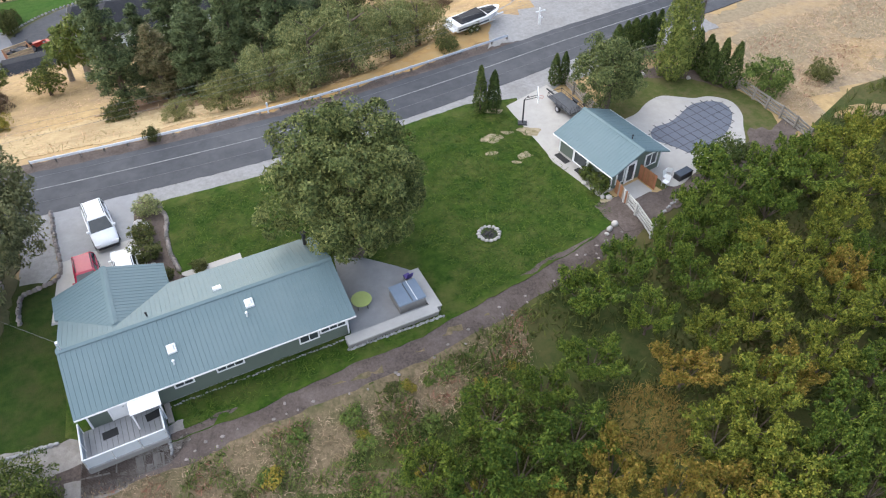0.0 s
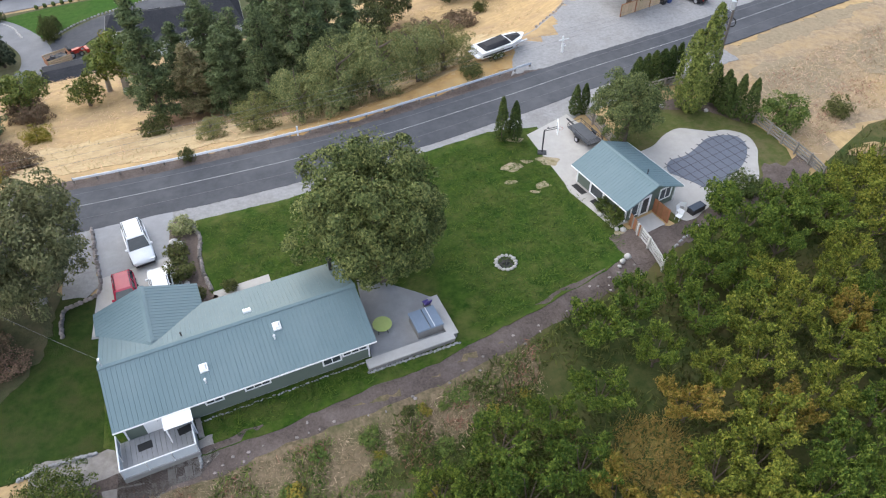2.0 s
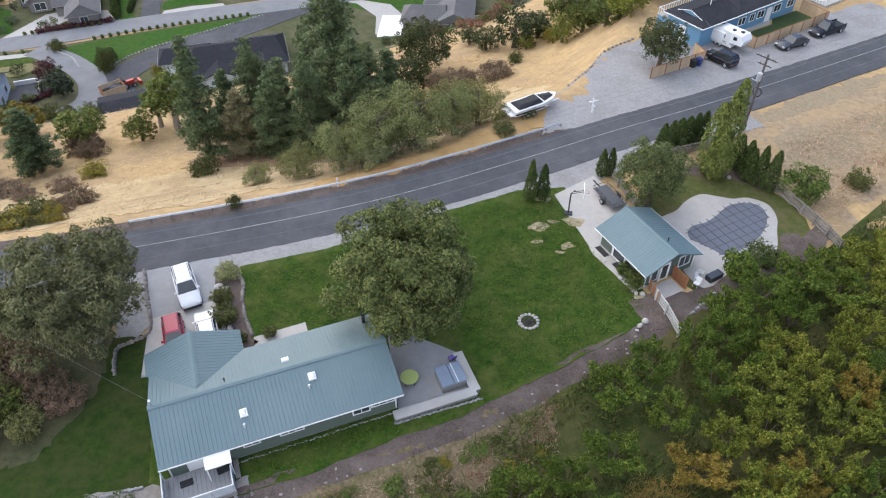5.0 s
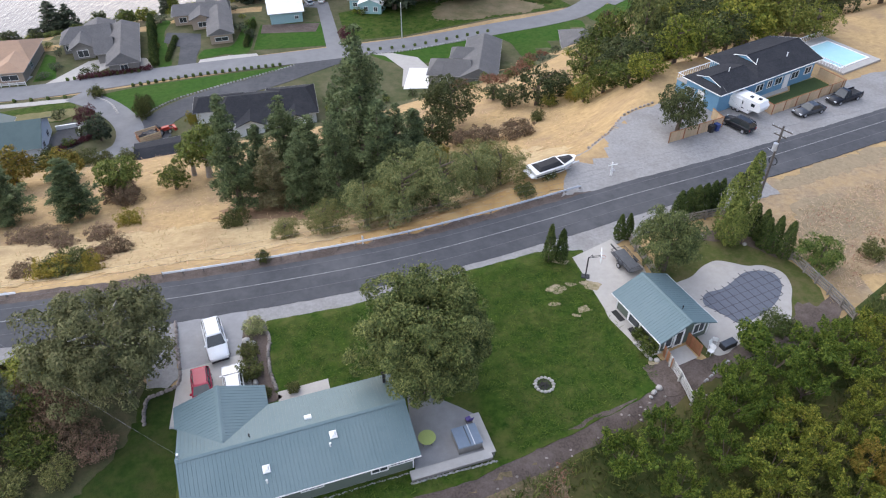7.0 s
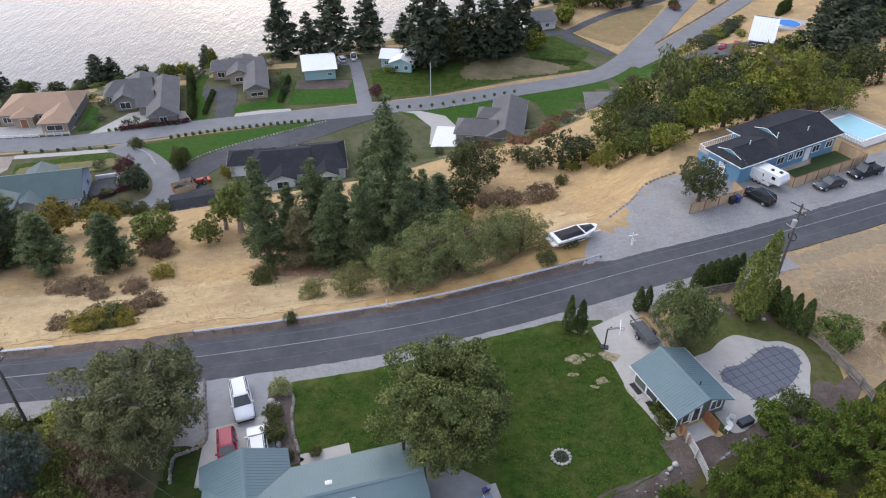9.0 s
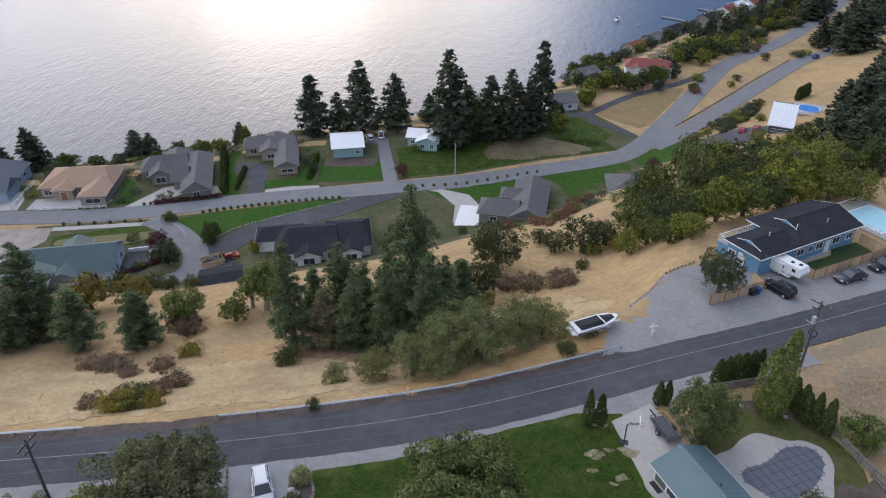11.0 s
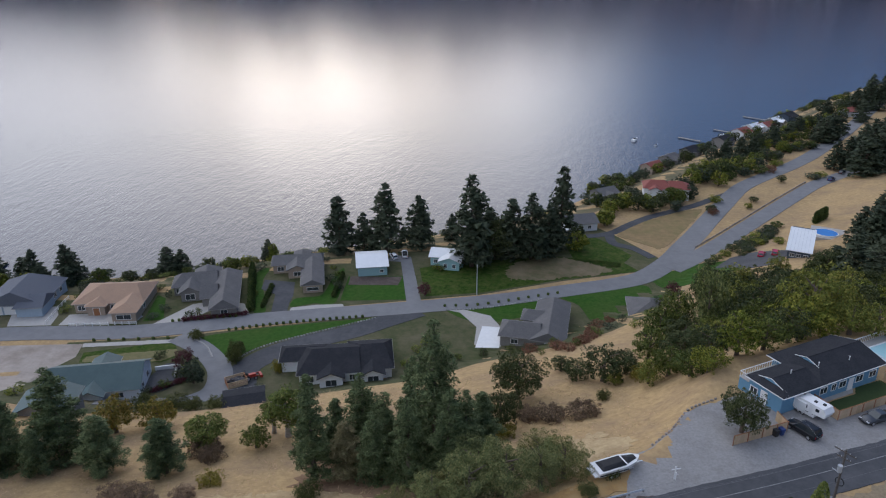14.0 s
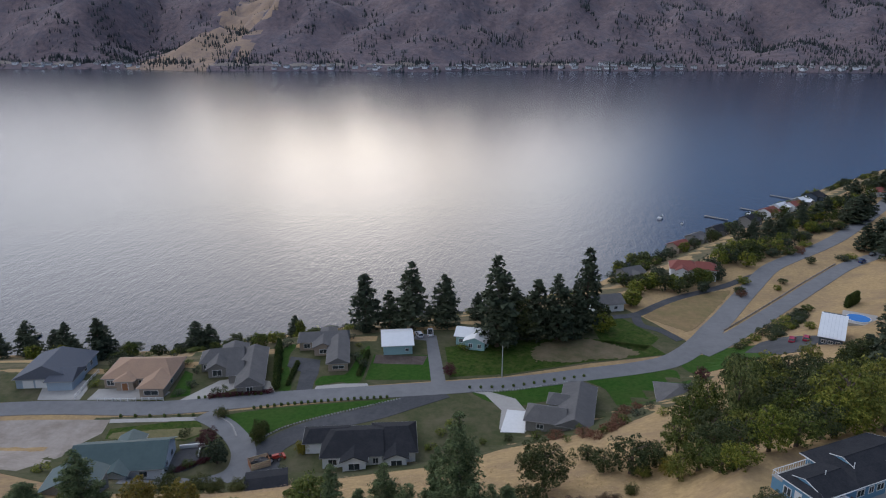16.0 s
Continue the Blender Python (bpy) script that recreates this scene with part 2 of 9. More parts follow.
ASH = surface("fire_ash", (0.02, 0.02, 0.02), (0.06, 0.055, 0.05), 6, 0.95, 0.5)
COVER = surface("pool_cover_mesh", (0.105, 0.115, 0.14), (0.135, 0.145, 0.175), 5, 0.8, 0.1, (0.12, 0.125, 0.145), 0.4, 0.4, 40)
STRAP = surface("strap_webbing", (0.045, 0.05, 0.06), (0.06, 0.065, 0.075), 5, 0.8, 0)
TUB_COVER = surface("tub_cover_vinyl", (0.19, 0.24, 0.3), (0.22, 0.27, 0.335), 3, 0.6, 0.1)
LIME = surface("lime_table_top", (0.36, 0.43, 0.14), (0.42, 0.48, 0.17), 3, 0.5, 0)
PURPLE = surface("purple_fabric", (0.1, 0.07, 0.25), (0.14, 0.1, 0.32), 6, 0.7, 0.1)
POOL_WATER = surface("pool_water", (0.38, 0.66, 0.7), (0.44, 0.7, 0.74), 0.6, 0.08, 0.05, spec=0.5)
BLUE_POOL = surface("blue_pool_water", (0.02, 0.16, 0.5), (0.03, 0.2, 0.55), 0.6, 0.08, 0.05, spec=0.5)
CAR_WHITE = surface("white_car_paint", (0.7, 0.71, 0.72), (0.76, 0.77, 0.78), 2, 0.25, 0, spec=0.6)
CAR_RED = surface("red_car_paint", (0.34, 0.012, 0.04), (0.4, 0.02, 0.05), 2, 0.25, 0, spec=0.6)
CAR_BLACK = surface("black_car_paint", (0.012, 0.013, 0.016), (0.02, 0.02, 0.024), 2, 0.2, 0, spec=0.35)
CAR_GREY = surface("grey_car_paint", (0.04, 0.043, 0.05), (0.055, 0.058, 0.065), 2, 0.25, 0, spec=0.6)
TRACTOR_RED = surface("red_machine_paint", (0.4, 0.03, 0.02), (0.32, 0.03, 0.02), 3, 0.4, 0)
CAR_GLASS = surface("tinted_glass", (0.02, 0.028, 0.032), (0.03, 0.038, 0.042), 2, 0.08, 0, spec=0.7)
PANE = surface("window_glass", (0.035, 0.045, 0.05), (0.06, 0.07, 0.075), 1, 0.08, 0, spec=0.7)
LAMP_RED = surface("red_lens", (0.3, 0.01, 0.01), (0.35, 0.02, 0.02), 2, 0.2, 0)
LAMP_CLEAR = surface("clear_lens", (0.6, 0.62, 0.63), (0.7, 0.7, 0.7), 2, 0.15, 0)
BIN_BLUE = surface("blue_plastic", (0.03, 0.06, 0.2), (0.04, 0.07, 0.22), 2, 0.5, 0)
BIN_BLACK = surface("black_plastic", (0.02, 0.02, 0.022), (0.03, 0.03, 0.032), 2, 0.5, 0)
CANVAS = surface("black_canvas", (0.018, 0.018, 0.02), (0.03, 0.03, 0.032), 2, 0.8, 0.3, grain=3)
GEL = surface("white_gelcoat", (0.72, 0.72, 0.72), (0.78, 0.78, 0.78), 2, 0.25, 0)
L_MAPLE = foliage("maple_leaves", (0.072, 0.105, 0.032), (0.178, 0.2, 0.07), 0.6)
L_BIRCH = foliage("birch_leaves", (0.085, 0.100, 0.043), (0.152, 0.152, 0.068), 0.35)
L_ORCH = foliage("orchard_leaves", (0.056, 0.1, 0.016), (0.118, 0.17, 0.028), 0.6)
L_ORCH_M = foliage("yellow_green_orchard_leaves", (0.096, 0.134, 0.02), (0.18, 0.196, 0.032), 0.6)
L_ORCH_Y = foliage("yellowing_orchard_leaves", (0.15, 0.14, 0.025), (0.245, 0.195, 0.036), 0.55)
L_PINE = foliage("pine_needles", (0.076, 0.114, 0.05), (0.142, 0.176, 0.078), 0.45)
L_WILLOW = foliage("willow_leaves", (0.108, 0.138, 0.05), (0.19, 0.21, 0.085), 0.45)
L_OLIVE = foliage("olive_roadside_leaves", (0.14, 0.155, 0.05), (0.22, 0.215, 0.08), 0.45)
L_PINE_OLD = foliage("browning_pine_needles", (0.144, 0.140, 0.069), (0.231, 0.210, 0.100), 0.4)
L_FIR = foliage("dark_fir_needles", (0.042, 0.06, 0.036), (0.08, 0.096, 0.058), 0.45)
L_ARB = foliage("arborvitae_leaves", (0.042, 0.070, 0.020), (0.077, 0.105, 0.028))
L_POPLAR = foliage("poplar_leaves", (0.1, 0.138, 0.032), (0.165, 0.195, 0.05))
L_GREY = foliage("grey_green_leaves", (0.085, 0.115, 0.04), (0.15, 0.175, 0.066), 0.55)
L_BROAD = foliage("broadleaf_leaves", (0.056, 0.088, 0.02), (0.11, 0.132, 0.03), 0.55)
L_WOOD_DARK = foliage("dark_hillside_leaves", (0.04, 0.058, 0.022), (0.076, 0.09, 0.034), 0.5)
L_WOOD_LIME = foliage("yellow_green_hillside_leaves", (0.125, 0.15, 0.03), (0.21, 0.212, 0.045))
L_YELLOW = foliage("yellow_leaves", (0.2, 0.19, 0.03), (0.28, 0.23, 0.04))
L_SAGE = foliage("dry_brush_twigs", (0.15, 0.105, 0.068), (0.235, 0.165, 0.1), 0.35)
L_RED = foliage("plum_leaves", (0.08, 0.025, 0.03), (0.11, 0.035, 0.035))
L_SHRUB = foliage("clipped_shrub_leaves", (0.07, 0.085, 0.025), (0.12, 0.13, 0.045))
L_LIGHT = foliage("pale_shrub_leaves", (0.19, 0.22, 0.09), (0.27, 0.29, 0.13))
L_HERB = foliage("green_weeds", (0.085, 0.14, 0.028), (0.14, 0.18, 0.05))
L_TUFT = foliage("dry_grass_blades", (0.56, 0.42, 0.235), (0.43, 0.315, 0.165))
# far conifers: distance haze is mixed in as a paler blue-grey
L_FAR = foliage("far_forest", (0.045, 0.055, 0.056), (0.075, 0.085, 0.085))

# the lake: dark water with wind ripples of two sizes
LAKE = bpy.data.materials.new("lake_water")
LAKE.use_nodes = True
n_, l_ = LAKE.node_tree.nodes, LAKE.node_tree.links
b_ = n_["Principled BSDF"]
b_.inputs["Base Color"].default_value, b_.inputs["Roughness"].default_value, b_.inputs["IOR"].default_value = (0.007, 0.018, 0.048, 1), 0.17, 1.37
pos_ = n_.new("ShaderNodeNewGeometry").outputs["Position"]
last = None
for sc, stretch, dist, strength in ((1.1, 0.3, 0.17, 0.7), (0.32, 0.3, 0.26, 0.6)):
    mp = n_.new("ShaderNodeMapping")
    mp.inputs["Rotation"].default_value, mp.inputs["Scale"].default_value = (0, 0, radians(-18)), (1, stretch, 1)
    l_.new(pos_, mp.inputs["Vector"])
    tx = n_.new("ShaderNodeTexNoise")
    tx.inputs["Scale"].default_value, tx.inputs["Detail"].default_value = sc, 3
    l_.new(mp.outputs["Vector"], tx.inputs["Vector"])
    bp = n_.new("ShaderNodeBump")
    bp.inputs["Strength"].default_value, bp.inputs["Distance"].default_value = strength, dist
    l_.new(tx.outputs["Fac"], bp.inputs["Height"])
    if last:
        l_.new(last, bp.inputs["Normal"])
    last = bp.outputs["Normal"]
l_.new(last, b_.inputs["Normal"])
from mathutils.geometry import delaunay_2d_cdt


# ---- building blocks ----


class Geo:
    """Vertices and faces of one part."""

    def __init__(self):
        self.v, self.f = [], []

    def add(self, verts, faces):
        k = len(self.v)
        self.v += [tuple(p) for p in verts]
        self.f += [tuple(i + k for i in f) for f in faces]
        return self

    def box(self, x0, y0, z0, x1, y1, z1, taper=0.0):
        t = taper
        return self.add([(x0, y0, z0), (x1, y0, z0), (x1, y1, z0), (x0, y1, z0), (x0 + t, y0 + t, z1), (x1 - t, y0 + t, z1), (x1 - t, y1 - t, z1), (x0 + t, y1 - t, z1)],
                        [(3, 2, 1, 0), (4, 5, 6, 7), (0, 1, 5, 4), (1, 2, 6, 5), (2, 3, 7, 6), (3, 0, 4, 7)])

    def prism(self, ring, low, high):
        """Upright prism over a ring of (x, y); low and high are heights or lists of heights."""
        k = len(ring)
        lo = low if isinstance(low, (list, tuple)) else [low] * k
        hi = high if isinstance(high, (list, tuple)) else [high] * k
        return self.add([(x, y, z) for (x, y), z in zip(ring, lo)] + [(x, y, z) for (x, y), z in zip(ring, hi)],
                        [tuple(range(k - 1, -1, -1)), tuple(range(k, 2 * k))] + [(i, (i + 1) % k, k + (i + 1) % k, k + i) for i in range(k)])

    def slab(self, corners, thick):
        """A plate: its top corners in turn, and its thickness downwards."""
        k = len(corners)
        return self.add([tuple(p) for p in corners] + [(p[0], p[1], p[2] - thick) for p in corners],
                        [tuple(range(k)), tuple(range(2 * k - 1, k - 1, -1))] + [(i, k + i, k + (i + 1) % k, (i + 1) % k) for i in range(k)])

    def tube(self, points, radii, n=6):
        pts = [Vector(p) for p in points]
        rings = []
        for i, p in enumerate(pts):
            way = (pts[min(i + 1, len(pts) - 1)] - pts[max(i - 1, 0)]).normalized()
            side = way.cross(Vector((0, 0, 1)) if abs(way.z) < 0.9 else Vector((1, 0, 0))).normalized()
            up = side.cross(way)
            r = radii[i] if isinstance(radii, (list, tuple)) else radii
            rings += [p + (side * math.cos(2 * math.pi * k / n) + up * math.sin(2 * math.pi * k / n)) * r for k in range(n)]
        m = len(pts)
        faces = [(i * n + k, i * n + (k + 1) % n, (i + 1) * n + (k + 1) % n, (i + 1) * n + k) for i in range(m - 1) for k in range(n)]
        return self.add(rings, faces + [tuple(range(n - 1, -1, -1)), tuple((m - 1) * n + k for k in range(n))])

    def ball(self, x, y, z, rx, ry, rz, n=8, m=5, rough=0.0, rng=random):
        verts = [(x, y, z - rz)]
        for j in range(1, m):
            a = math.pi * j / m - math.pi / 2
            for i in range(n):
                k = 1 + rough * (rng.random() - 0.5)
                verts.append((x + rx * k * math.cos(a) * math.cos(2 * math.pi * i / n), y + ry * k * math.cos(a) * math.sin(2 * math.pi * i / n), z + rz * k * math.sin(a)))
        verts.append((x, y, z + rz))
        faces = [(0, 1 + (i + 1) % n, 1 + i) for i in range(n)]
        for j in range(m - 2):
            faces += [(1 + j * n + i, 1 + j * n + (i + 1) % n, 1 + (j + 1) * n + (i + 1) % n, 1 + (j + 1) * n + i) for i in range(n)]
        top = len(verts) - 1
        return self.add(verts, faces + [(top, top - n + i, top - n + (i + 1) % n) for i in range(n)])

    def mesh(self, name, material, smooth=False):
        me = bpy.data.meshes.new(name)
        me.from_pydata(self.v, [], self.f)
        me.materials.append(material)
        if smooth:
            me.shade_smooth()
        return me


def part(name, geo, material, parent=None, label="", at=None, smooth=False):
    """One mesh object, under a thing or a part where one is given."""
    ob = new(name, geo.mesh(name, material, smooth) if isinstance(geo, Geo) else geo)
    if parent:
        ob.parent = parent
    if at is not None:
        ob.matrix_local = at
    return tagged(ob, label)


def thing(name, m, label, category, group="", kind=""):
    ob = new(name)
    ob.empty_display_size = 0.3
    ob.matrix_world = m
    return tagged(ob, label, category, group, kind)


def turn_scale(x, y, z, rz, s, sz=None):
    return pose(x, y, z, 0, 0, rz) @ Matrix.Diagonal((s, s, sz or s, 1))


# ---- the lie of the land ----
SHORE = np.array([(-3500, 60), (-600, 150), (-163, 206), (-97, 213), (-57, 230), (1, 252), (52, 282), (100, 336), (154, 393), (225, 467), (337, 570), (700, 850), (3500, 2300)], float)
EDGE_X, EDGE_Y = (-3500, -400, -41, -13, 0, 12, 20, 27, 33, 45, 70, 200, 3500), (-300, 40, 55.5, 58.5, 60.5, 65, 70, 74, 80, 97, 106, 160, 1500)
FOOT_X, FOOT_D = (-3500, -100, -50, 0, 40, 100, 3500), (60, 76, 100, 107, 101, 85, 85)
LAWN_X, LAWN_Y = (-400, -40, -16, -8, 2, 8, 14, 18, 23, 27, 36, 48, 60, 400), (15, 22, 25.5, 26.5, 28, 30, 32.5, 34.5, 36.0, 36.5, 40, 44, 47, 60)


def inland(x, y):
    d = np.full(x.shape, 1e9)
    for (ax, ay), (bx, by) in zip(SHORE[:-1], SHORE[1:]):
        u = np.clip(((x - ax) * (bx - ax) + (y - ay) * (by - ay)) / ((bx - ax) ** 2 + (by - ay) ** 2), 0, 1)
        d = np.minimum(d, np.hypot(x - ax - u * (bx - ax), y - ay - u * (by - ay)))
    return np.where(y < np.interp(x, SHORE[:, 0], SHORE[:, 1]), d, -d)


def level(x, y):
    """Height of the bare ground."""
    x, y = np.asarray(x, float), np.asarray(y, float)
    d = inland(x, y)
    low = np.interp(d, (-300, -20, 0, 12, 22, 34, 60, 90), (-60, -43, -38.2, -34.5, -30, -28, -27.6, -27.4))
    a, b = d - np.interp(x, FOOT_X, FOOT_D), y - np.interp(x, EDGE_X, EDGE_Y)
    part = np.clip(np.where(a <= 0, 0, np.where(b <= 0, 1, a / np.maximum(a + b, 0.01))), 0, 1)
    part = part + 0.05 * np.sin(2 * np.pi * part)
    z = low + part * (0 - low)
    c = np.maximum(np.interp(x, LAWN_X, LAWN_Y) - y, 0)
    z = z - np.minimum(c * 0.25, 1.6) - 0.06 * np.maximum(c - 6, 0) * (c < 60) - 3.24 * (c >= 60)
    f = np.maximum(y - 2130 - 60 * np.sin(x / 310) - 30 * np.sin(x / 97), 0)
    face = np.minimum(f, 120) * 0.12 + np.maximum(f - 120, 0) * (0.62 + 0.1 * np.sin(x / 260 + 1) + 0.09 * np.sin(x / 70 + y / 160) + 0.05 * np.sin(x / 31 - y / 90))
    spur = 16 + np.maximum(x + 990, 0) * 0.62 + 9 * np.sin(x / 45)
    behind = np.minimum(f, 120) * 0.1 + np.maximum(f - 420 - 0.35 * np.minimum(np.abs(x + 960), 500), 0) * 0.75
    west = np.minimum(f, 160) * 0.1 + np.maximum(f - 160, 0) * 0.6 * np.clip((-1130 - x) / 200, 0, 1)
    hill = np.maximum(np.maximum(np.minimum(face, spur), behind), west)
    hill = np.minimum(hill, 210 + 0.2 * hill)
    return np.where(y > 1200, np.maximum(z, -60) + np.minimum(f, 60) * 0.5 * (f > 0) + hill * 0.9 - 0 * x, z)


def ground_at(x, y):
    return float(level(x, y))


def lines(*spans):
    out = []
    for a, b, step in spans:
        out += list(np.arange(a, b, step))
    return np.array(out + [spans[-1][1]])


gx = lines((-3600, -1700, 250), (-1700, -200, 18), (-200, -62, 4), (-62, 90, 1.5), (90, 260, 4), (260, 1700, 22), (1700, 3600, 250))
gy = lines((-900, -100, 100), (-100, 0, 10), (0, 135, 1.5), (135, 300, 3), (300, 600, 8), (600, 2040, 60), (2040, 3400, 20))
GX, GY = np.meshgrid(gx, gy)
GZ = level(GX, GY)
far = GY > 2060
rough = np.array([noise.fractal(Vector((x / 260, y / 260, 0)), 1.0, 2.0, 5) if f else 0.0 for x, y, f in zip(GX.ravel(), GY.ravel(), far.ravel())]).reshape(GX.shape)
GZ = GZ + rough * np.clip((GY - 2240) * 0.35, 0, 75)
nx, ny = len(gx), len(gy)
me = bpy.data.meshes.new("ground")
quads = [(j * nx + i, j * nx + i + 1, (j + 1) * nx + i + 1, (j + 1) * nx + i) for j in range(ny - 1) for i in range(nx - 1)]
me.from_pydata(np.stack([GX, GY, GZ], -1).reshape(-1, 3).tolist(), [], quads)
me.materials.append(DRY)
# both far materials carry the lake haze as mauve-blue in their base colours
me.materials.append(surface("hazy_far_hillside", (0.24, 0.175, 0.172), (0.115, 0.096, 0.112), 0.045, 0.95, 0.9, (0.12, 0.112, 0.135), 0.014, 0.8, 0.07, space="World", depth=7))
me.materials.append(surface("hazy_golden_grass", (0.42, 0.29, 0.19), (0.3, 0.215, 0.165), 0.03, 0.95, 0.6, (0.15, 0.125, 0.13), 0.012, 0.7, 0.05, space="World", depth=5))
mid = [((gx[k % (nx - 1)] + gx[k % (nx - 1) + 1]) / 2, (gy[k // (nx - 1)] + gy[k // (nx - 1) + 1]) / 2) for k in range(len(quads))]
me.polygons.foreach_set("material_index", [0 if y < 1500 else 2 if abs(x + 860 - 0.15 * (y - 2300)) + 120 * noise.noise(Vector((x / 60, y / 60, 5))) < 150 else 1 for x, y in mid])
me.shade_smooth()
tagged(new("ground", me), "dry golden grass slopes running down to the lake", "ground", kind="structure")
lake = Geo().add([(-4000, 100, -38), (4000, 100, -38), (4000, 2600, -38), (-4000, 2600, -38)], [(0, 1, 2, 3)])
tagged(part("water", lake, LAKE), "wide rippled lake reflecting a bright cloudy sky", "lake", kind="structure")


def spline(points, closed=True, n=5):
    """Points of a smooth curve through the given ones."""
    p, out = [Vector((*q, 0)) for q in points], []
    k = len(p)
    for i in range(k if closed else k - 1):
        a, b, c, d = (p[(i + j) % k] if closed else p[min(max(i + j, 0), k - 1)] for j in (-1, 0, 1, 2))
        for s in range(n):
            t = s / n
            q = 0.5 * ((2 * b) + (c - a) * t + (2 * a - 5 * b + 4 * c - d) * t * t + (3 * b - a - 3 * c + d) * t ** 3)
            out.append((q.x, q.y))
    return out if closed else out + [tuple(points[-1])]


def inside(ring, x, y):
    hit = np.zeros(x.shape, bool)
    for (ax, ay), (bx, by) in zip(ring, ring[1:] + ring[:1]):
        if ay != by:
            hit ^= ((ay > y) != (by > y)) & (x < (bx - ax) * (y - ay) / (by - ay) + ax)
    return hit


def draped(ring, lift, step=3.0, skirt=0.12, ragged=0.0):
    """A sheet over the ground inside the ring, with its edge turned down."""
    dense = []
    for (ax, ay), (bx, by) in zip(ring, ring[1:] + ring[:1]):
        k = max(1, int(math.hypot(bx - ax, by - ay) / (min(step, 0.5) if ragged else step)))
        dense += [(ax + (bx - ax) * i / k, ay + (by - ay) * i / k) for i in range(k)]
    if ragged:
        wave = [(noise.noise(Vector((x / 0.9, y / 0.9, 7))) + 0.8 * noise.noise(Vector((x / 2.6, y / 2.6, 3))), noise.noise(Vector((x / 0.9, y / 0.9, 17))) + 0.8 * noise.noise(Vector((x / 2.6, y / 2.6, 13)))) for x, y in dense]
        dense = [(x + ragged * a, y + ragged * b) for (x, y), (a, b) in zip(dense, wave)]
    xs, ys = [p[0] for p in dense], [p[1] for p in dense]
    X, Y = np.meshgrid(np.arange(min(xs) + step / 2, max(xs), step), np.arange(min(ys) + step / 2, max(ys), step))
    ok = inside(dense, X, Y)
    pts = dense + list(zip(X[ok].tolist(), Y[ok].tolist()))
    k = len(dense)
    vo, _, fo, *_ = delaunay_2d_cdt([Vector(p) for p in pts], [(i, (i + 1) % k) for i in range(k)], [], 0, 1e-4)
    x, y = np.array([v.x for v in vo]), np.array([v.y for v in vo])
    z = level(x, y) + lift
    mids = np.array([[sum(vo[i].x for i in f) / len(f), sum(vo[i].y for i in f) / len(f)] for f in fo])
    keep = inside(dense, mids[:, 0], mids[:, 1])
    g = Geo()
    g.add(zip(x.tolist(), y.tolist(), z.tolist()), [tuple(f) for f, q in zip(fo, keep) if q])
    dz = level(np.array(xs), np.array(ys)) + lift
    low = [(px, py, pz - skirt) for px, py, pz in zip(xs, ys, dz.tolist())]
    high = [(px, py, pz) for px, py, pz in zip(xs, ys, dz.tolist())]
    g.add(low + high, [(i, (i + 1) % k, k + (i + 1) % k, k + i) for i in range(k)])
    return g


def patch(name, ring, lift, material, label, category, smooth=False, step=3.0, parent=None, ragged=0.0):
    ring = spline(ring) if smooth else list(ring)
    ob = part(name, draped(ring, lift, step, ragged=ragged), material, parent)
    return tagged(ob, label, category, kind="structure")


def strip(points, w0, w1, n=6):
    """The ring of a band along a smooth line, from w0 to w1 beside it (left is positive)."""
    line = [Vector((*p, 0)) for p in spline(points, False, n)]
    a, b = [], []
    for i, p in enumerate(line):
        way = (line[min(i + 1, len(line) - 1)] - line[max(i - 1, 0)]).normalized()
        side = Vector((-way.y, way.x, 0))
        q, r = p + side * w0, p + side * w1
        a.append((q.x, q.y))
        b.append((r.x, r.y))
    return a + b[::-1]

# ---- roads, lawns and paving ----
# the upper road along the guard rail: its middle line
UPPER = [(-120, 47), (-80, 48.6), (-40, 51.0), (-22, 52.5), (-6, 54.6), (5.2, 56.8), (19, 60.8), (30, 64.3), (46, 69), (66, 75.6), (90, 84), (130, 98)]
patch("road", strip(UPPER, -3.3, 2.8), 0.1, ASPHALT, "dark asphalt road with worn painted lines", "road", step=4, ragged=0.12)
patch("road_shoulder", strip(UPPER[:9], -6.4, -3.1), 0.075, GRAVEL, "pale gravel shoulder beside the road", "gravel", step=4, ragged=0.35)
patch("road_shoulder", strip(UPPER[:8], 2.7, 4.3), 0.07, SOIL, "dusty soil verge under the guard rail", "verge", step=4, ragged=0.35)
patch("road_line", strip(UPPER, 0.22, 0.31), 0.115, ROAD_LINE, "worn pale centre line on the road", "road marking", step=6)
patch("road_line", strip(UPPER, 2.0, 2.06), 0.115, ASPHALT_TRACE, "faded white edge line on the road", "road marking", step=6)
patch("road_line", strip(UPPER, -1.62, -1.57), 0.115, ASPHALT_TRACE, "faint sealed joint along the road", "road marking", step=6)
patch("gravel_yard", [(21.6, 65.4), (28.5, 66.4), (40, 69.6), (60, 76.2), (82, 83.6), (80, 92), (67, 88), (55, 83), (48, 88), (41.5, 86), (35, 83), (31.5, 78.5), (28, 75.5), (25.2, 74)], 0.088, GRAVEL, "wide pale gravel parking yard", "gravel yard", step=4, ragged=0.45)
patch("pale_slope", [(-95, 53.5), (-60, 56.2), (-40, 57.6), (-13, 60.6), (-4, 62.3), (4, 65.5), (12, 69.5), (20, 74), (27, 79), (24, 88), (12, 84), (-8, 78), (-30, 77), (-60, 76), (-95, 72)], 0.05, PALE_GRASS, "bleached pale grass on the upper slope", "dry grass", step=1.5, ragged=2.0)
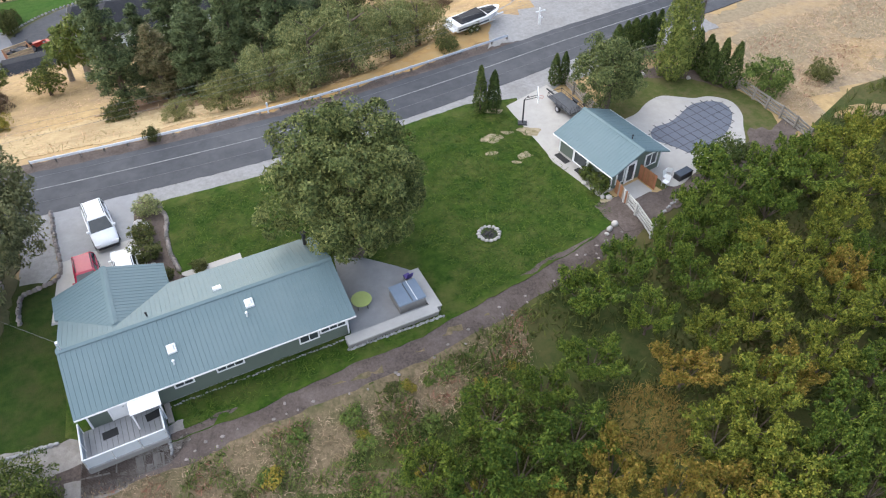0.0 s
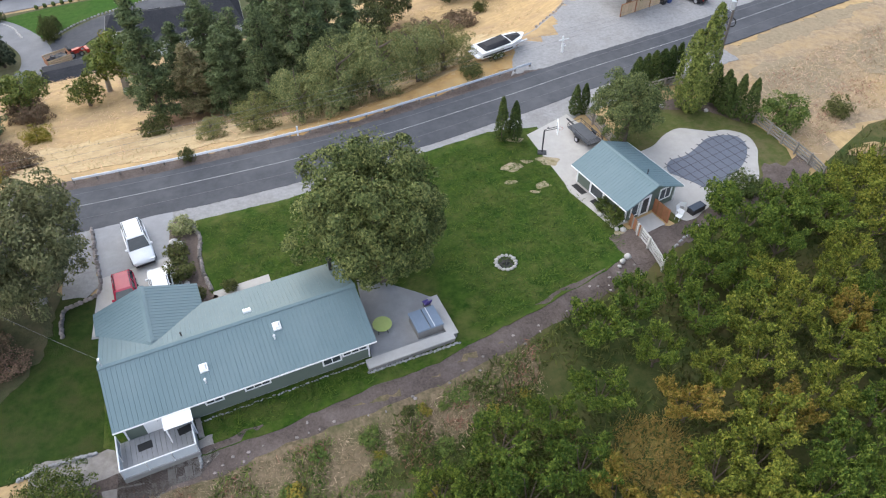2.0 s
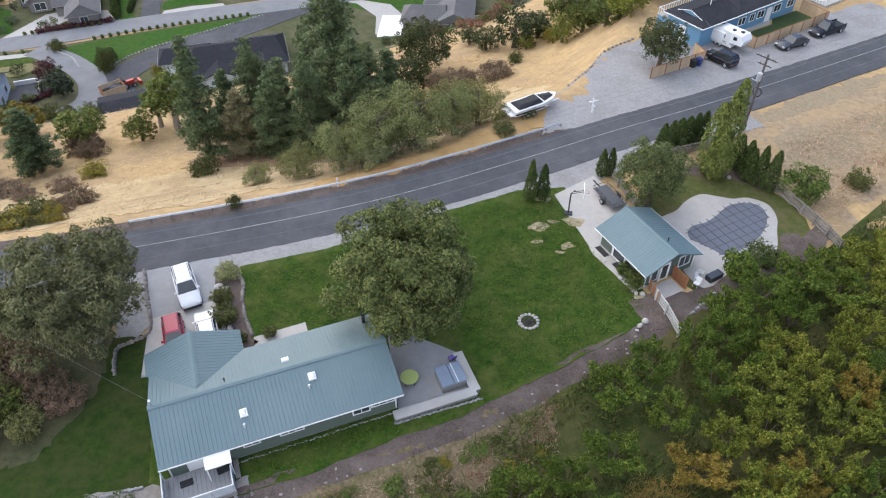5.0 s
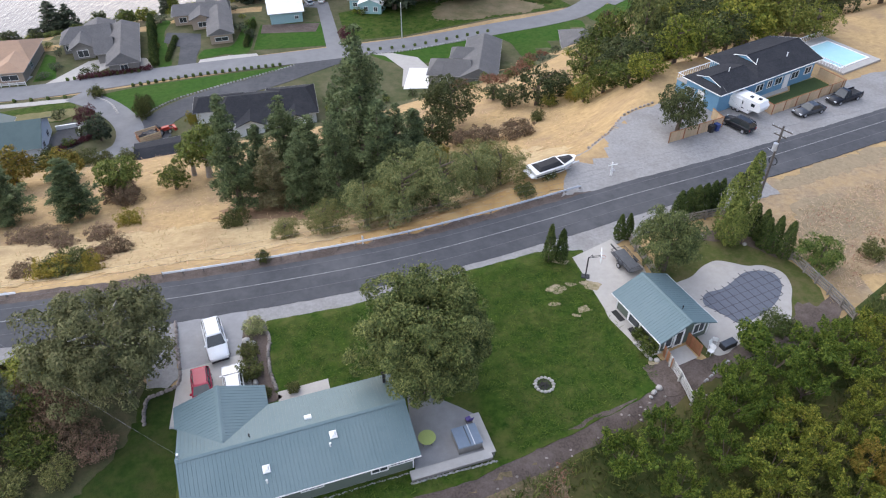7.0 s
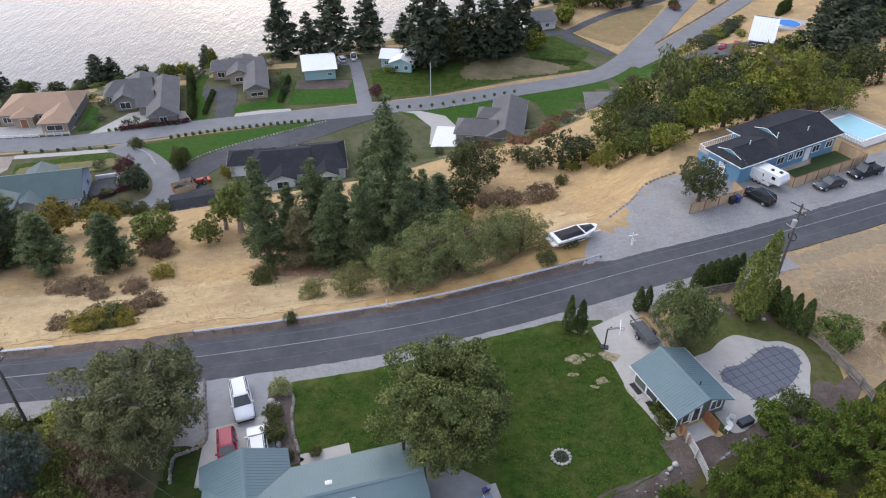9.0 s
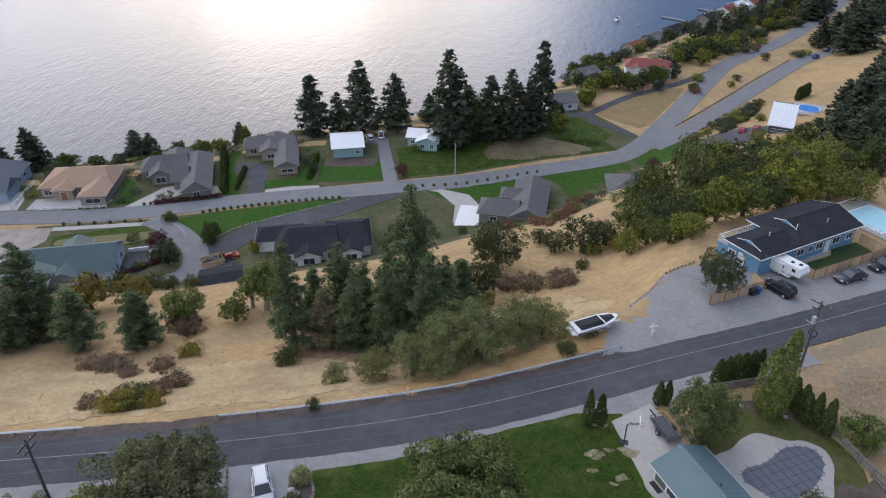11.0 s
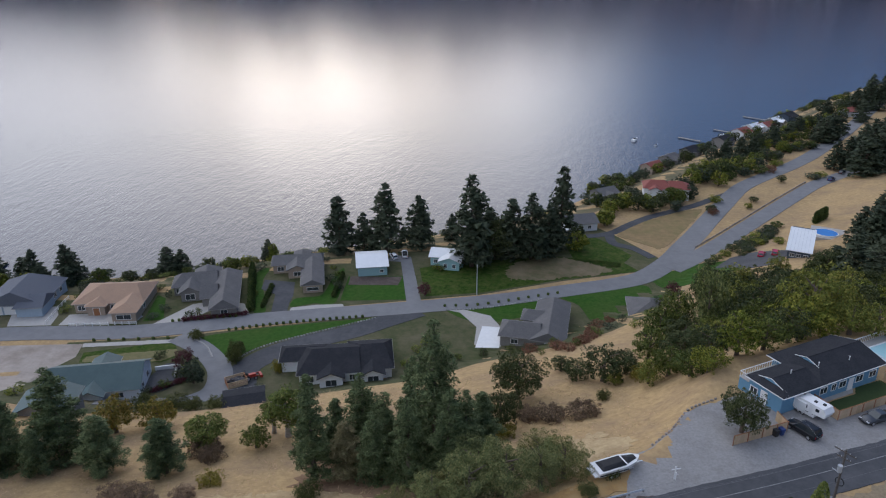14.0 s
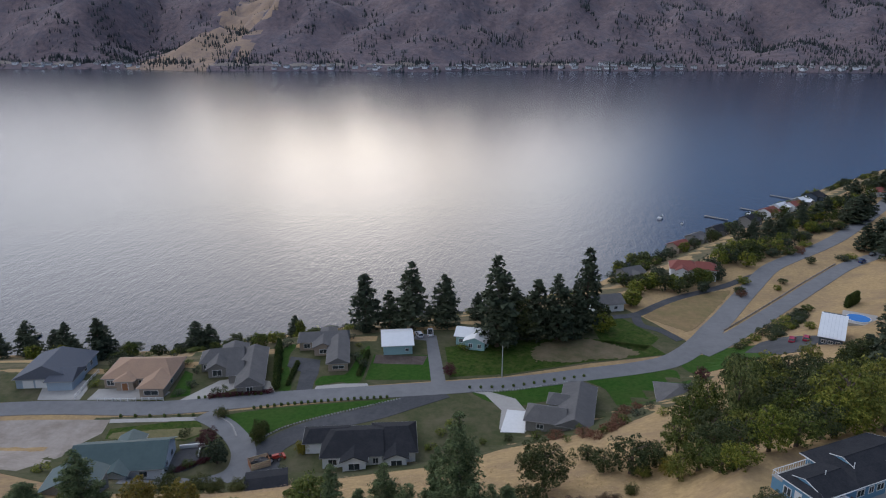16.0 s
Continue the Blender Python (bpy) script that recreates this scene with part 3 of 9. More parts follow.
patch("needle_litter", [(-22, 79), (-14, 75.5), (-6, 72), (2, 71), (8, 76), (9, 86), (2, 92), (-10, 91), (-20, 88)], 0.065, surface("needle_litter", (0.26, 0.165, 0.105), (0.17, 0.105, 0.068), 1.5, 0.95, 0.8, (0.36, 0.25, 0.14), 0.25, 0.7, 5, space="World", spec=0.1), "red-brown needle litter beneath the pines", "needle litter", step=1.5, ragged=1.6)
patch("rough_grass", strip([(-4, 60.6), (5.2, 62.8), (14, 65.4), (21, 68.2), (27, 69.6)], -1.7, 1.3), 0.075, surface("rusty_grass", (0.4, 0.25, 0.1), (0.26, 0.16, 0.075), 1.6, 0.95, 0.8, (0.46, 0.33, 0.16), 0.4, 0.7, 6, space="World", spec=0.1), "strip of rusty uncut grass beside the guard rail", "dry grass", step=1.0, ragged=0.6)
# the home lot
patch("lawn", [(-11.4, 48.6), (-4.3, 49.7), (1.5, 51.0), (9.1, 53.6), (16.6, 55.6), (21.6, 55.4), (22.6, 46.2), (22.4, 43.5), (23.6, 41.6), (25.0, 38.6), (24.6, 37.2), (21.5, 35.6), (18.1, 34.1), (13, 32.0), (9.8, 31.0), (6.1, 29.4), (1.7, 28.5), (-2.2, 27.4), (-6.2, 26.4), (-10.2, 25.7), (-14, 26.2), (-16.5, 27.6), (-17.5, 38.4), (-11.6, 38.8), (-10.7, 40.3)], 0.086, LAWN, "mown green lawn with yellowed patches", "lawn", step=3, ragged=0.15)
# side lawn: the trees' shade is in its colour
patch("lawn", [(-60, 22), (-38, 25.5), (-22, 26.2), (-15.4, 27.3), (-16.6, 40.8), (-20.5, 42), (-26, 43), (-60, 44)], 0.055, SHADE_LAWN, "side lawn beside the house, tree shade painted into its green", "lawn", step=4)
patch("brush_ground", [(-60, 24), (-38, 27.5), (-30, 28.5), (-25, 31), (-21.5, 36), (-21.4, 41), (-22.5, 47), (-30, 46.4), (-60, 44)], 0.075, surface("leafy_brush_ground", (0.075, 0.075, 0.03), (0.032, 0.042, 0.014), 1.6, 0.95, 0.8, (0.11, 0.085, 0.045), 0.3, 0.7, 8, space="World"), "brown and green undergrowth beneath the birch", "undergrowth", step=1.5, ragged=0.7)
patch("driveway", [(-20.2, 50.2), (-19.6, 47), (-18.4, 42.4), (-18.5, 37), (-10.6, 37), (-11.6, 42.0), (-13.2, 44.5), (-13.4, 50.8)], 0.09, GREY_CONCRETE, "grey concrete driveway between the road and the garage", "driveway")
patch("driveway_apron", [(-18.7, 43.2), (-18.5, 37.2), (-11.3, 37.2), (-11.9, 42.0), (-13.0, 44.7)], 0.1, CONCRETE, "pale concrete garage apron", "driveway")
patch("planting_bed", [(-13.3, 48.9), (-11.5, 48.5), (-11.0, 45), (-10.2, 40.2), (-9.4, 39.2), (-11.4, 38.8), (-12.4, 42), (-13.4, 44.8)], 0.105, MULCH, "bark-mulched planting bed with a curved edge", "planting bed", smooth=True, ragged=0.08)
patch("front_walk", [(-9.6, 38.2), (-5.2, 39.2), (-5.5, 40.8), (-9.8, 39.8)], 0.105, PALE_CONCRETE, "pale concrete front walk beside the house", "path")
patch("side_gravel", [(-20.3, 49.8), (-19.5, 46), (-18.6, 42.3), (-19.4, 41.4), (-21.3, 41.6), (-22.0, 47.6)], 0.065, GRAVEL, "gravel strip with a stone border", "gravel", ragged=0.2)
TRACK = [(-20, 23.6), (-14, 24.6), (-10.6, 25.0), (-7.9, 25.7), (-3.7, 26.7), (0.6, 27.6), (5.5, 28.8), (10.7, 30.5), (15.6, 32.5), (20.0, 34.2), (23.3, 35.5), (26.5, 37.2), (30, 38.6), (33.5, 39.8), (40, 41.8), (45, 45)]
patch("weedy_slope", [(-60, 5), (-40, 15), (-14, 23.4), (-4, 25.4), (2, 26.9), (8, 28.7), (13, 30.6), (18, 32.6), (24, 35.2), (33, 38.9), (44, 42.6), (54, 48.5), (60, 49.5), (100, 54), (110, -60), (-60, -60)], 0.06, WEEDS, "orchard floor of dry weeds and green grass", "orchard floor", step=2.5)
patch("weed_bank", [(-30, 20), (-19, 23.4), (-12, 24.2), (-4, 26.2), (2, 27.6), (8, 29.4), (12, 30.8), (14, 30), (12.5, 27.5), (8.5, 25.6), (6, 23.5), (4.5, 21), (3.5, 18), (1, 13), (-30, 8)], 0.068, STRAW, "bank of dead straw weeds below the track", "weeds", step=1.2, ragged=0.6)
patch("bare_path", strip(TRACK, -1.0, 1.05), 0.075, SOIL, "bare brown soil track along the lawn's edge", "path", step=1.0, ragged=0.22)
patch("gate_ground", [(22.5, 38.6), (24.6, 39.4), (26.4, 39.6), (28.2, 39.0), (30.6, 39.0), (30, 37.4), (26, 35.8), (23.6, 35.6)], 0.105, SOIL, "stony brown soil by the garden gate", "path", step=1.0, ragged=0.4)
patch("deck_ground", [(-21, 22), (-21, 27.2), (-16, 27.4), (-9.6, 28), (-9.4, 25.6), (-12, 24.0), (-16, 23)], 0.075, surface("dusty_gravel", (0.2, 0.18, 0.16), (0.3, 0.275, 0.25), 2.0, 0.95, 0.7, (0.16, 0.135, 0.11), 0.4, 0.6, 10, space="World"), "dusty grey ground round the deck", "path", step=1.0, ragged=0.4)
patch("straw_clearing", [(16.6, 18.6), (18.6, 17.9), (20.8, 19.0), (21.2, 21.0), (19.8, 22.8), (17.4, 22.4), (16.2, 20.6)], 0.12, surface("golden_weeds", (0.3, 0.22, 0.06), (0.14, 0.11, 0.035), 2.5, 0.95, 0.8, (0.08, 0.09, 0.025), 0.3, 0.7, 6, space="World"), "patch of golden dry weeds among the fruit trees", "weeds", step=1.0, ragged=0.7)
patch("parking_pad", [(20.2, 54.3), (25.2, 56.8), (27.2, 51.8), (27.0, 47.5), (22.6, 46.2), (21.4, 45.9)], 0.09, PALE_CONCRETE, "pale concrete parking pad", "parking pad", ragged=0.02)
patch("side_walk", [(21.3, 46.0), (22.7, 46.4), (24.9, 40.3), (23.3, 39.8), (22.6, 42.0), (21.4, 45.0)], 0.1, PALE_CONCRETE, "concrete walk beside the pool house", "path")
DECK = [(28.8, 48.4), (31.6, 49.9), (33.2, 51.2), (35.1, 52.0), (36.8, 51.4), (38.1, 50.8), (39.7, 50.7), (41.2, 49.4), (41.1, 47.3), (40.1, 45.4), (39.2, 43.6), (38.0, 42.2), (35.9, 42.1), (34.4, 41.5), (32.0, 40.2), (30.6, 39.4), (29.4, 39.8), (28.6, 44.0)]
patch("pool_deck", DECK, 0.1, PALE_CONCRETE, "pale concrete deck flowing round the pool", "pool deck", smooth=True, step=2)
patch("pool_lawn", [(27.2, 46.0), (27.6, 50.5), (30.5, 54.4), (34, 55.4), (38, 54.8), (41.5, 53.2), (43.6, 49), (43.4, 45.4), (41.6, 42.6), (38, 41.2), (34, 39.9), (30.8, 38.4), (28.6, 39.5)], 0.045, surface("dull_turf", (0.06, 0.078, 0.02), (0.1, 0.105, 0.036), 1.4, 0.95, 0.8, (0.13, 0.105, 0.055), 0.35, 0.8, 10, space="World", spec=0.1), "strip of dull grass round the pool deck", "lawn", smooth=True, ragged=0.3)
patch("rockery", [(38.2, 42.4), (39.4, 43.4), (40.4, 45.2), (41.6, 44.8), (42.8, 43.4), (42.8, 41.6), (40.8, 40.8), (38.8, 41.2)], 0.09, SOIL, "stony bare soil between the deck and the fence", "soil", step=1.0, ragged=0.4)
patch("conifer_bed", [(32, 55.5), (36, 57), (42, 56), (44, 52), (42, 51.5), (39.5, 54), (35.5, 55.3)], 0.06, MULCH, "mulched bed under the poplar", "planting bed", smooth=True, ragged=0.3)
patch("dry_yard", [(45, 42), (44.8, 50), (42, 56), (40, 62), (47, 65), (70, 72), (110, 86), (120, 60), (70, 46)], 0.035, surface("pale_dry_grass", (0.37, 0.28, 0.175), (0.19, 0.135, 0.09), 1.3, 0.95, 0.9, (0.4, 0.27, 0.13), 0.12, 0.85, 5, space="World"), "dry tan field with cropped grass", "field", step=5, ragged=1.2)
SCRUB = surface("grey_scrub_ground", (0.31, 0.24, 0.155), (0.19, 0.15, 0.09), 1.8, 0.95, 0.9, (0.3, 0.225, 0.14), 0.4, 0.7, 6, space="World")
for ring in ([(46, 53), (52, 54), (57, 58), (54, 62), (48, 60)], [(60, 57), (70, 58), (78, 64), (70, 67), (62, 63)], [(47, 63.5), (56, 65.5), (66, 69), (72, 72.4), (64, 70.8), (52, 67)], [(58, 51), (66, 50), (72, 54), (64, 55)]):
    patch("scrub_ground", ring, 0.05, SCRUB, "grey-brown scrubby patch in the dry field", "scrub", smooth=True, step=1.2, ragged=1.1)
for x, y, r in ((17.3, 49.8, 1.0), (19.0, 50.2, 0.5), (20.9, 49.9, 1.0), (19.3, 46.6, 0.7), (18.6, 53.9, 0.9), (16.6, 47.5, 0.5), (18.3, 45.8, 0.45), (24.0, 39.0, 0.8)):
    ring = [(x + r * (0.7 + 0.5 * random.random()) * math.cos(a), y + 0.7 * r * (0.7 + 0.5 * random.random()) * math.sin(a)) for a in np.linspace(0, 6.0, 8)]
    patch("bare_lawn_patch", ring, 0.1, THIN_TURF, "worn patch of bare straw in the lawn", "bare patch", smooth=True, step=0.5, ragged=0.35)

# the shore settlement
patch("garden_ground", [(-170, 152), (-112, 159), (-78, 160), (-49, 166), (-23, 171), (11, 177), (36, 186), (59, 192), (70, 200), (60, 222), (50, 240), (30, 236), (0, 226), (-30, 214), (-57, 206), (-97, 194), (-170, 190)], 0.03, TOWN, "mixed garden ground among the shore houses", "garden", step=5)
patch("garden_ground", [(-95, 118), (-92, 151), (-66, 154), (-48, 158), (-20, 164), (11, 170), (36, 178), (62, 186), (66, 170), (50, 148), (34, 140), (8, 138), (-8, 128), (-30, 122), (-48, 118), (-70, 112)], 0.03, TOWN, "mixed garden ground below the slope", "garden", step=4)
LOWER = [(-260, 138), (-160, 148), (-111, 155.3), (-78, 156.4), (-49, 162.5), (-23, 166.8), (1.9, 170.9), (17.6, 174), (34.1, 178.9), (51.4, 184.1), (61, 189.1), (70.9, 199.6), (79, 211.1), (87.9, 223.8), (97.2, 237.9), (107.8, 253.4), (124, 276.3), (140.7, 292.3), (157, 306.3), (176.8, 325.8), (203.3, 355.9), (228.4, 385.8), (262, 428), (300, 475)]
patch("shore_road", strip(LOWER, -3.6, 3.6), 0.12, OLD_ASPHALT, "worn pale asphalt road behind the shore houses", "road", step=6)
patch("upper_lane", strip([(70, 194), (77, 199.8), (86.4, 208.6), (95.2, 217.4), (111.9, 234.7), (135, 258.5), (156.9, 280.4), (176.1, 294.3), (215, 320), (260, 350)], -3.2, 3.2), 0.14, OLD_ASPHALT, "pale lane climbing the hillside", "road", step=5)
patch("driveway", strip([(-66, 153.5), (-58, 147.5), (-51, 138), (-50, 129), (-56, 124.2), (-64, 124), (-72, 122)], -2.8, 2.8), 0.13, OLD_ASPHALT, "curving grey driveway", "driveway", step=3)
patch("driveway", strip([(-6, 167), (-14.4, 161.3), (-22, 156), (-31.8, 151.0), (-40, 145.5), (-45, 138.4), (-44, 130)], -3.6, 3.2), 0.11, ASPHALT, "dark curved asphalt driveway", "driveway", step=3)
patch("driveway", [(5, 166), (9, 158), (8, 149), (14.5, 148), (15.2, 158), (13, 164), (1, 170.5), (-4, 170)], 0.11, PALE_CONCRETE, "pale concrete driveway apron", "driveway", step=3)
patch("driveway", [(-9.5, 172), (-5.5, 172.5), (-9.5, 205), (-16, 207), (-16.5, 202), (-12.5, 201)], 0.11, OLD_ASPHALT, "grey driveway up to the shed", "driveway", step=3)
patch("driveway", [(-75, 160), (-69, 160), (-62, 168), (-57, 167), (-56.5, 164), (-50, 163.5), (-54, 172), (-62, 174), (-68, 172)], 0.11, PALE_CONCRETE, "pale concrete driveway", "driveway", step=3)
patch("driveway", [(-45.5, 166), (-41.3, 166.8), (-41.8, 172), (-41.6, 177), (-42.8, 186), (-52, 188), (-51.6, 181.5), (-46.8, 178)], 0.11, ASPHALT, "dark asphalt driveway", "driveway", step=3)
patch("driveway", [(-41, 165.9), (-26, 168.6), (-27, 171.4), (-34, 171), (-40.6, 169.4)], 0.1, PALE_CONCRETE, "pale concrete strip beside the road", "pavement", step=3)
patch("driveway", [(-99, 160), (-80, 161), (-79, 165), (-84, 168), (-99, 166)], 0.1, CONCRETE, "concrete forecourt", "driveway", step=3)
patch("driveway", [(-112, 159.5), (-101, 160), (-102, 166), (-105, 171), (-116, 170)], 0.1, CONCRETE, "concrete forecourt", "driveway", step=3)
for ring in ([(-60.5, 151.8), (-57.5, 154.5), (-47, 157.5), (-26, 161.8), (-18, 163), (-23, 160.5), (-34, 155), (-44, 149), (-50.5, 142.5), (-55.5, 145)], [(1.5, 167.5), (11, 168.6), (27, 173.5), (28.5, 167.5), (20, 162.8), (10, 160.2)], [(34, 176.6), (57, 183), (61, 173), (52, 162.5), (40.5, 158.8), (37.5, 170)],
             [(-28, 173.6), (-27.5, 190), (-11, 190.2), (-7.4, 175.6), (-7.8, 174.2)], [(-50.3, 167), (-55.6, 188), (-55, 198), (-52.4, 196), (-52.4, 186.5), (-47.2, 168)], [(62, 191.5), (72, 193), (84, 199), (98, 192), (88, 180), (66, 178)], [(-41, 170), (-35, 172), (-29, 173), (-29.5, 196), (-32, 190), (-33.4, 178), (-37, 176), (-40.6, 175)], [(-73, 163), (-77, 176), (-80, 178), (-78, 162)]):
    patch("lawn", ring, 0.06, LAWN_BRIGHT, "bright watered lawn beside the shore road", "lawn", smooth=len(ring) > 5, step=3)
for ring in ([(-4.5, 176), (-6.5, 196), (2, 199), (12, 201), (34, 205), (42, 203), (57, 199), (60, 192.5), (36, 187), (12, 178.5)], [(42, 198), (41, 218), (52, 222), (61, 205), (54, 195)]):
    patch("lawn", ring, 0.05, LAWN, "rough green lawn below the firs", "lawn", step=3)
patch("bare_yard", [(20, 187), (22, 198), (34, 204), (44, 200), (52, 193), (38, 188)], 0.07, surface("straw_lawn", (0.17, 0.125, 0.068), (0.085, 0.09, 0.034), 0.3, 0.95, 0.4, (0.27, 0.2, 0.13), 0.1, 0.6, 6, space="World"), "parched bare yard", "yard", smooth=True, step=1.5, ragged=1.6)
patch("dry_yard", [(60.2, 222), (62.8, 229), (68, 233), (78, 240), (91, 248.5), (99, 250), (93, 239.5), (84.5, 227), (75.5, 214), (71, 210), (67.5, 214)], 0.07, surface("parched_grass", (0.3, 0.2, 0.095), (0.19, 0.135, 0.058), 0.5, 0.95, 0.6, (0.15, 0.14, 0.045), 0.12, 0.6, 6, space="World"), "parched tan field inside the bend", "yard", ragged=0.6)
patch("driveway", strip([(48, 222), (58, 224.6), (66.9, 233), (77.4, 242), (95.6, 253), (106, 261), (114.2, 267.4), (120, 272)], -1.7, 1.7), 0.1, ASPHALT, "dark narrow asphalt drive above the parched field", "driveway", step=3)
patch("driveway", strip([(58, 224.4), (57.2, 219), (57.9, 214.7), (63.0, 210.6), (66.9, 203)], -1.6, 1.6), 0.104, ASPHALT, "dark narrow asphalt drive beside the parched field", "driveway", step=3)
patch("lawn", [(-86, 146), (-66, 151.5), (-62.5, 144), (-66, 141.5), (-85, 141.5)], 0.06, LAWN, "narrow green lawn with a straw edge", "lawn", step=3)
patch("roadside_strip", [(-88, 150.4), (-66, 152.3), (-65.4, 150.6), (-87.6, 148.6)], 0.1, PALE_CONCRETE, "pale gravel strip with young shrubs beside the road", "verge", step=2, ragged=0.15)
patch("straw_lawn", [(-84.5, 144.2), (-72, 146.4), (-64, 147.6), (-62.8, 145), (-66, 142), (-84.5, 141.8)], 0.075, surface("straw_turf", (0.2, 0.165, 0.075), (0.13, 0.125, 0.05), 1.2, 0.95, 0.6, (0.09, 0.1, 0.03), 0.25, 0.6, 8, space="World"), "sun-bleached half of the narrow lawn", "lawn", step=2, ragged=0.3)
patch("dirt_lot", [(-150, 118), (-148, 146), (-107, 149.5), (-88, 150.2), (-87, 144), (-91, 137), (-92, 120)], 0.06, PALE_SOIL, "bare tan dirt lot", "dirt lot", step=4)
patch("garden_bed", [(-27, 184), (-12.5, 183.5), (-11.5, 189.5), (-27, 190)], 0.09, SOIL, "weedy brown vegetable bed", "garden bed", step=3)
patch("shore_bank", strip([tuple(p) for p in SHORE[1:11]], -30, -7), 0.05, surface("bank_scrub", (0.1, 0.09, 0.045), (0.2, 0.15, 0.075), 0.3, 0.95, 0.5, (0.05, 0.06, 0.025), 0.08, 0.8, 4, space="World"), "scrubby bank above the water", "bank", step=6)

# ---- houses ----


def gable_walls(u0, u1, v0, v1, base, eave, slope, axis):
    """Closed walls with gable ends; the ridge runs along axis 'u' or 'v'."""
    if axis == "v":
        m, top = (u0 + u1) / 2, eave + slope * (u1 - u0) / 2
        ring = [(u0, v0), (m, v0), (u1, v0), (u1, v1), (m, v1), (u0, v1)]
    else:
        m, top = (v0 + v1) / 2, eave + slope * (v1 - v0) / 2
        ring = [(u0, v1), (u0, m), (u0, v0), (u1, v0), (u1, m), (u1, v1)]
    return Geo().prism(ring, base, [eave, top, eave, eave, top, eave])


def roof_planes(u0, u1, v0, v1, eave, slope, axis, over=0.5, hip0=0.0, hip1=0.0):
    """Roof planes as rings of top corners, with overhang; hip0 and hip1 set the ridge ends back (0: gable)."""
    u0, u1, v0, v1 = u0 - over, u1 + over, v0 - over, v1 + over
    low = eave - slope * over + 0.1
    if axis == "u":
        m, top = (v0 + v1) / 2, eave + slope * ((v1 - v0) / 2 - over) + 0.1
        a, b = (u0 + hip0, m, top), (u1 - hip1, m, top)
        p = [(u0, v0, low), (u1, v0, low), (u1, v1, low), (u0, v1, low)]
        planes = [[p[0], p[1], b, a], [p[2], p[3], a, b]]
        ends = [(hip0, [p[3], p[0], a]), (hip1, [p[1], p[2], b])]
    else:
        m, top = (u0 + u1) / 2, eave + slope * ((u1 - u0) / 2 - over) + 0.1
        a, b = (m, v0 + hip0, top), (m, v1 - hip1, top)
        p = [(u0, v0, low), (u1, v0, low), (u1, v1, low), (u0, v1, low)]
        planes = [[p[3], p[0], a, b], [p[1], p[2], b, a]]
        ends = [(hip0, [p[0], p[1], a]), (hip1, [p[2], p[3], b])]
    return planes + [e for h, e in ends if h > 0]


def add_window(parent, x, y, z, rz, w, h, bars=1, trim=WHITE, name="window"):
    """A window on a wall that faces local -y: casing, sill, panes and bars."""
    t = 0.1
    frame_geo = Geo().box(-w / 2 - t, -0.06, -h / 2 - t, w / 2 + t, 0.02, -h / 2).box(-w / 2 - t, -0.06, h / 2, w / 2 + t, 0.02, h / 2 + t)
    frame_geo.box(-w / 2 - t, -0.06, -h / 2, -w / 2, 0.02, h / 2).box(w / 2, -0.06, -h / 2, w / 2 + t, 0.02, h / 2)
    for i in range(bars):
        c = -w / 2 + w * (i + 1) / (bars + 1)
        frame_geo.box(c - 0.035, -0.05, -h / 2, c + 0.035, 0.02, h / 2)
    at = pose(x, y, z, 0, 0, rz)
    win = part(name, frame_geo, trim, parent, "white window casing" if trim is WHITE else "", at)
    for i in range(bars + 1):
        a, b = -w / 2 + w * i / (bars + 1), -w / 2 + w * (i + 1) / (bars + 1)
        part("pane", Geo().box(a + 0.035, -0.025, -h / 2, b - 0.035, 0.015, h / 2), PANE, win)
    return win


def add_door(parent, x, y, z, rz, w, h, material, glass=0.0):
    at = pose(x, y, z, 0, 0, rz)
    t = 0.1
    case = Geo().box(-w / 2 - t, -0.06, 0, -w / 2, 0.02, h + t).box(w / 2, -0.06, 0, w / 2 + t, 0.02, h + t).box(-w / 2, -0.06, h, w / 2, 0.02, h + t)
    d = part("door", Geo().box(-w / 2, -0.03, 0, w / 2, 0.02, h), material, parent, "", at)
    part("door_casing", case, WHITE, d, "white door casing")
    if glass:
        part("pane", Geo().box(-w / 2 + 0.12, -0.045, 0.2, w / 2 - 0.12, -0.028, h - 0.15), PANE, d)
    else:
        part("handle", Geo().box(w / 2 - 0.16, -0.1, 0.98, w / 2 - 0.08, -0.03, 1.04), RIM, d)
    return d


def ribs_on(plane, gap=0.3, height=0.022, w=0.035):
    """Standing ribs of a metal roof, running up the plane from its first edge."""
    p = [Vector(q) for q in plane]
    e0, e1 = p[0], p[1]
    along = (e1 - e0).normalized()
    normal = (e1 - e0).cross(p[-1] - e0).normalized()
    if normal.z < 0:
        normal = -normal
    up = normal.cross(along)
    flat = [((q - e0).dot(along), (q - e0).dot(up)) for q in p]
    g, s = Geo(), gap / 2
    length = max(f[0] for f in flat)
    start = min(f[0] for f in flat)
    s = start + gap / 2
    while s < length:
        cross = []
        for (ax, ay), (bx, by) in zip(flat, flat[1:] + flat[:1]):
            if (ax > s) != (bx > s):
                cross.append(ay + (by - ay) * (s - ax) / (bx - ax))
        if len(cross) >= 2 and max(cross) - min(cross) > 0.2:
            lo, hi = min(cross) + 0.01, max(cross) - 0.01
            a, b = e0 + along * s + up * lo, e0 + along * s + up * hi
            d = along * w / 2
            n = normal * height
            g.add([a - d, a + d, b + d, b - d, a - d * 0.6 + n, a + d * 0.6 + n, b + d * 0.6 + n, b - d * 0.6 + n], [(4, 5, 6, 7), (0, 1, 5, 4), (1, 2, 6, 5), (2, 3, 7, 6), (3, 0, 4, 7)])
        s += gap
    return g


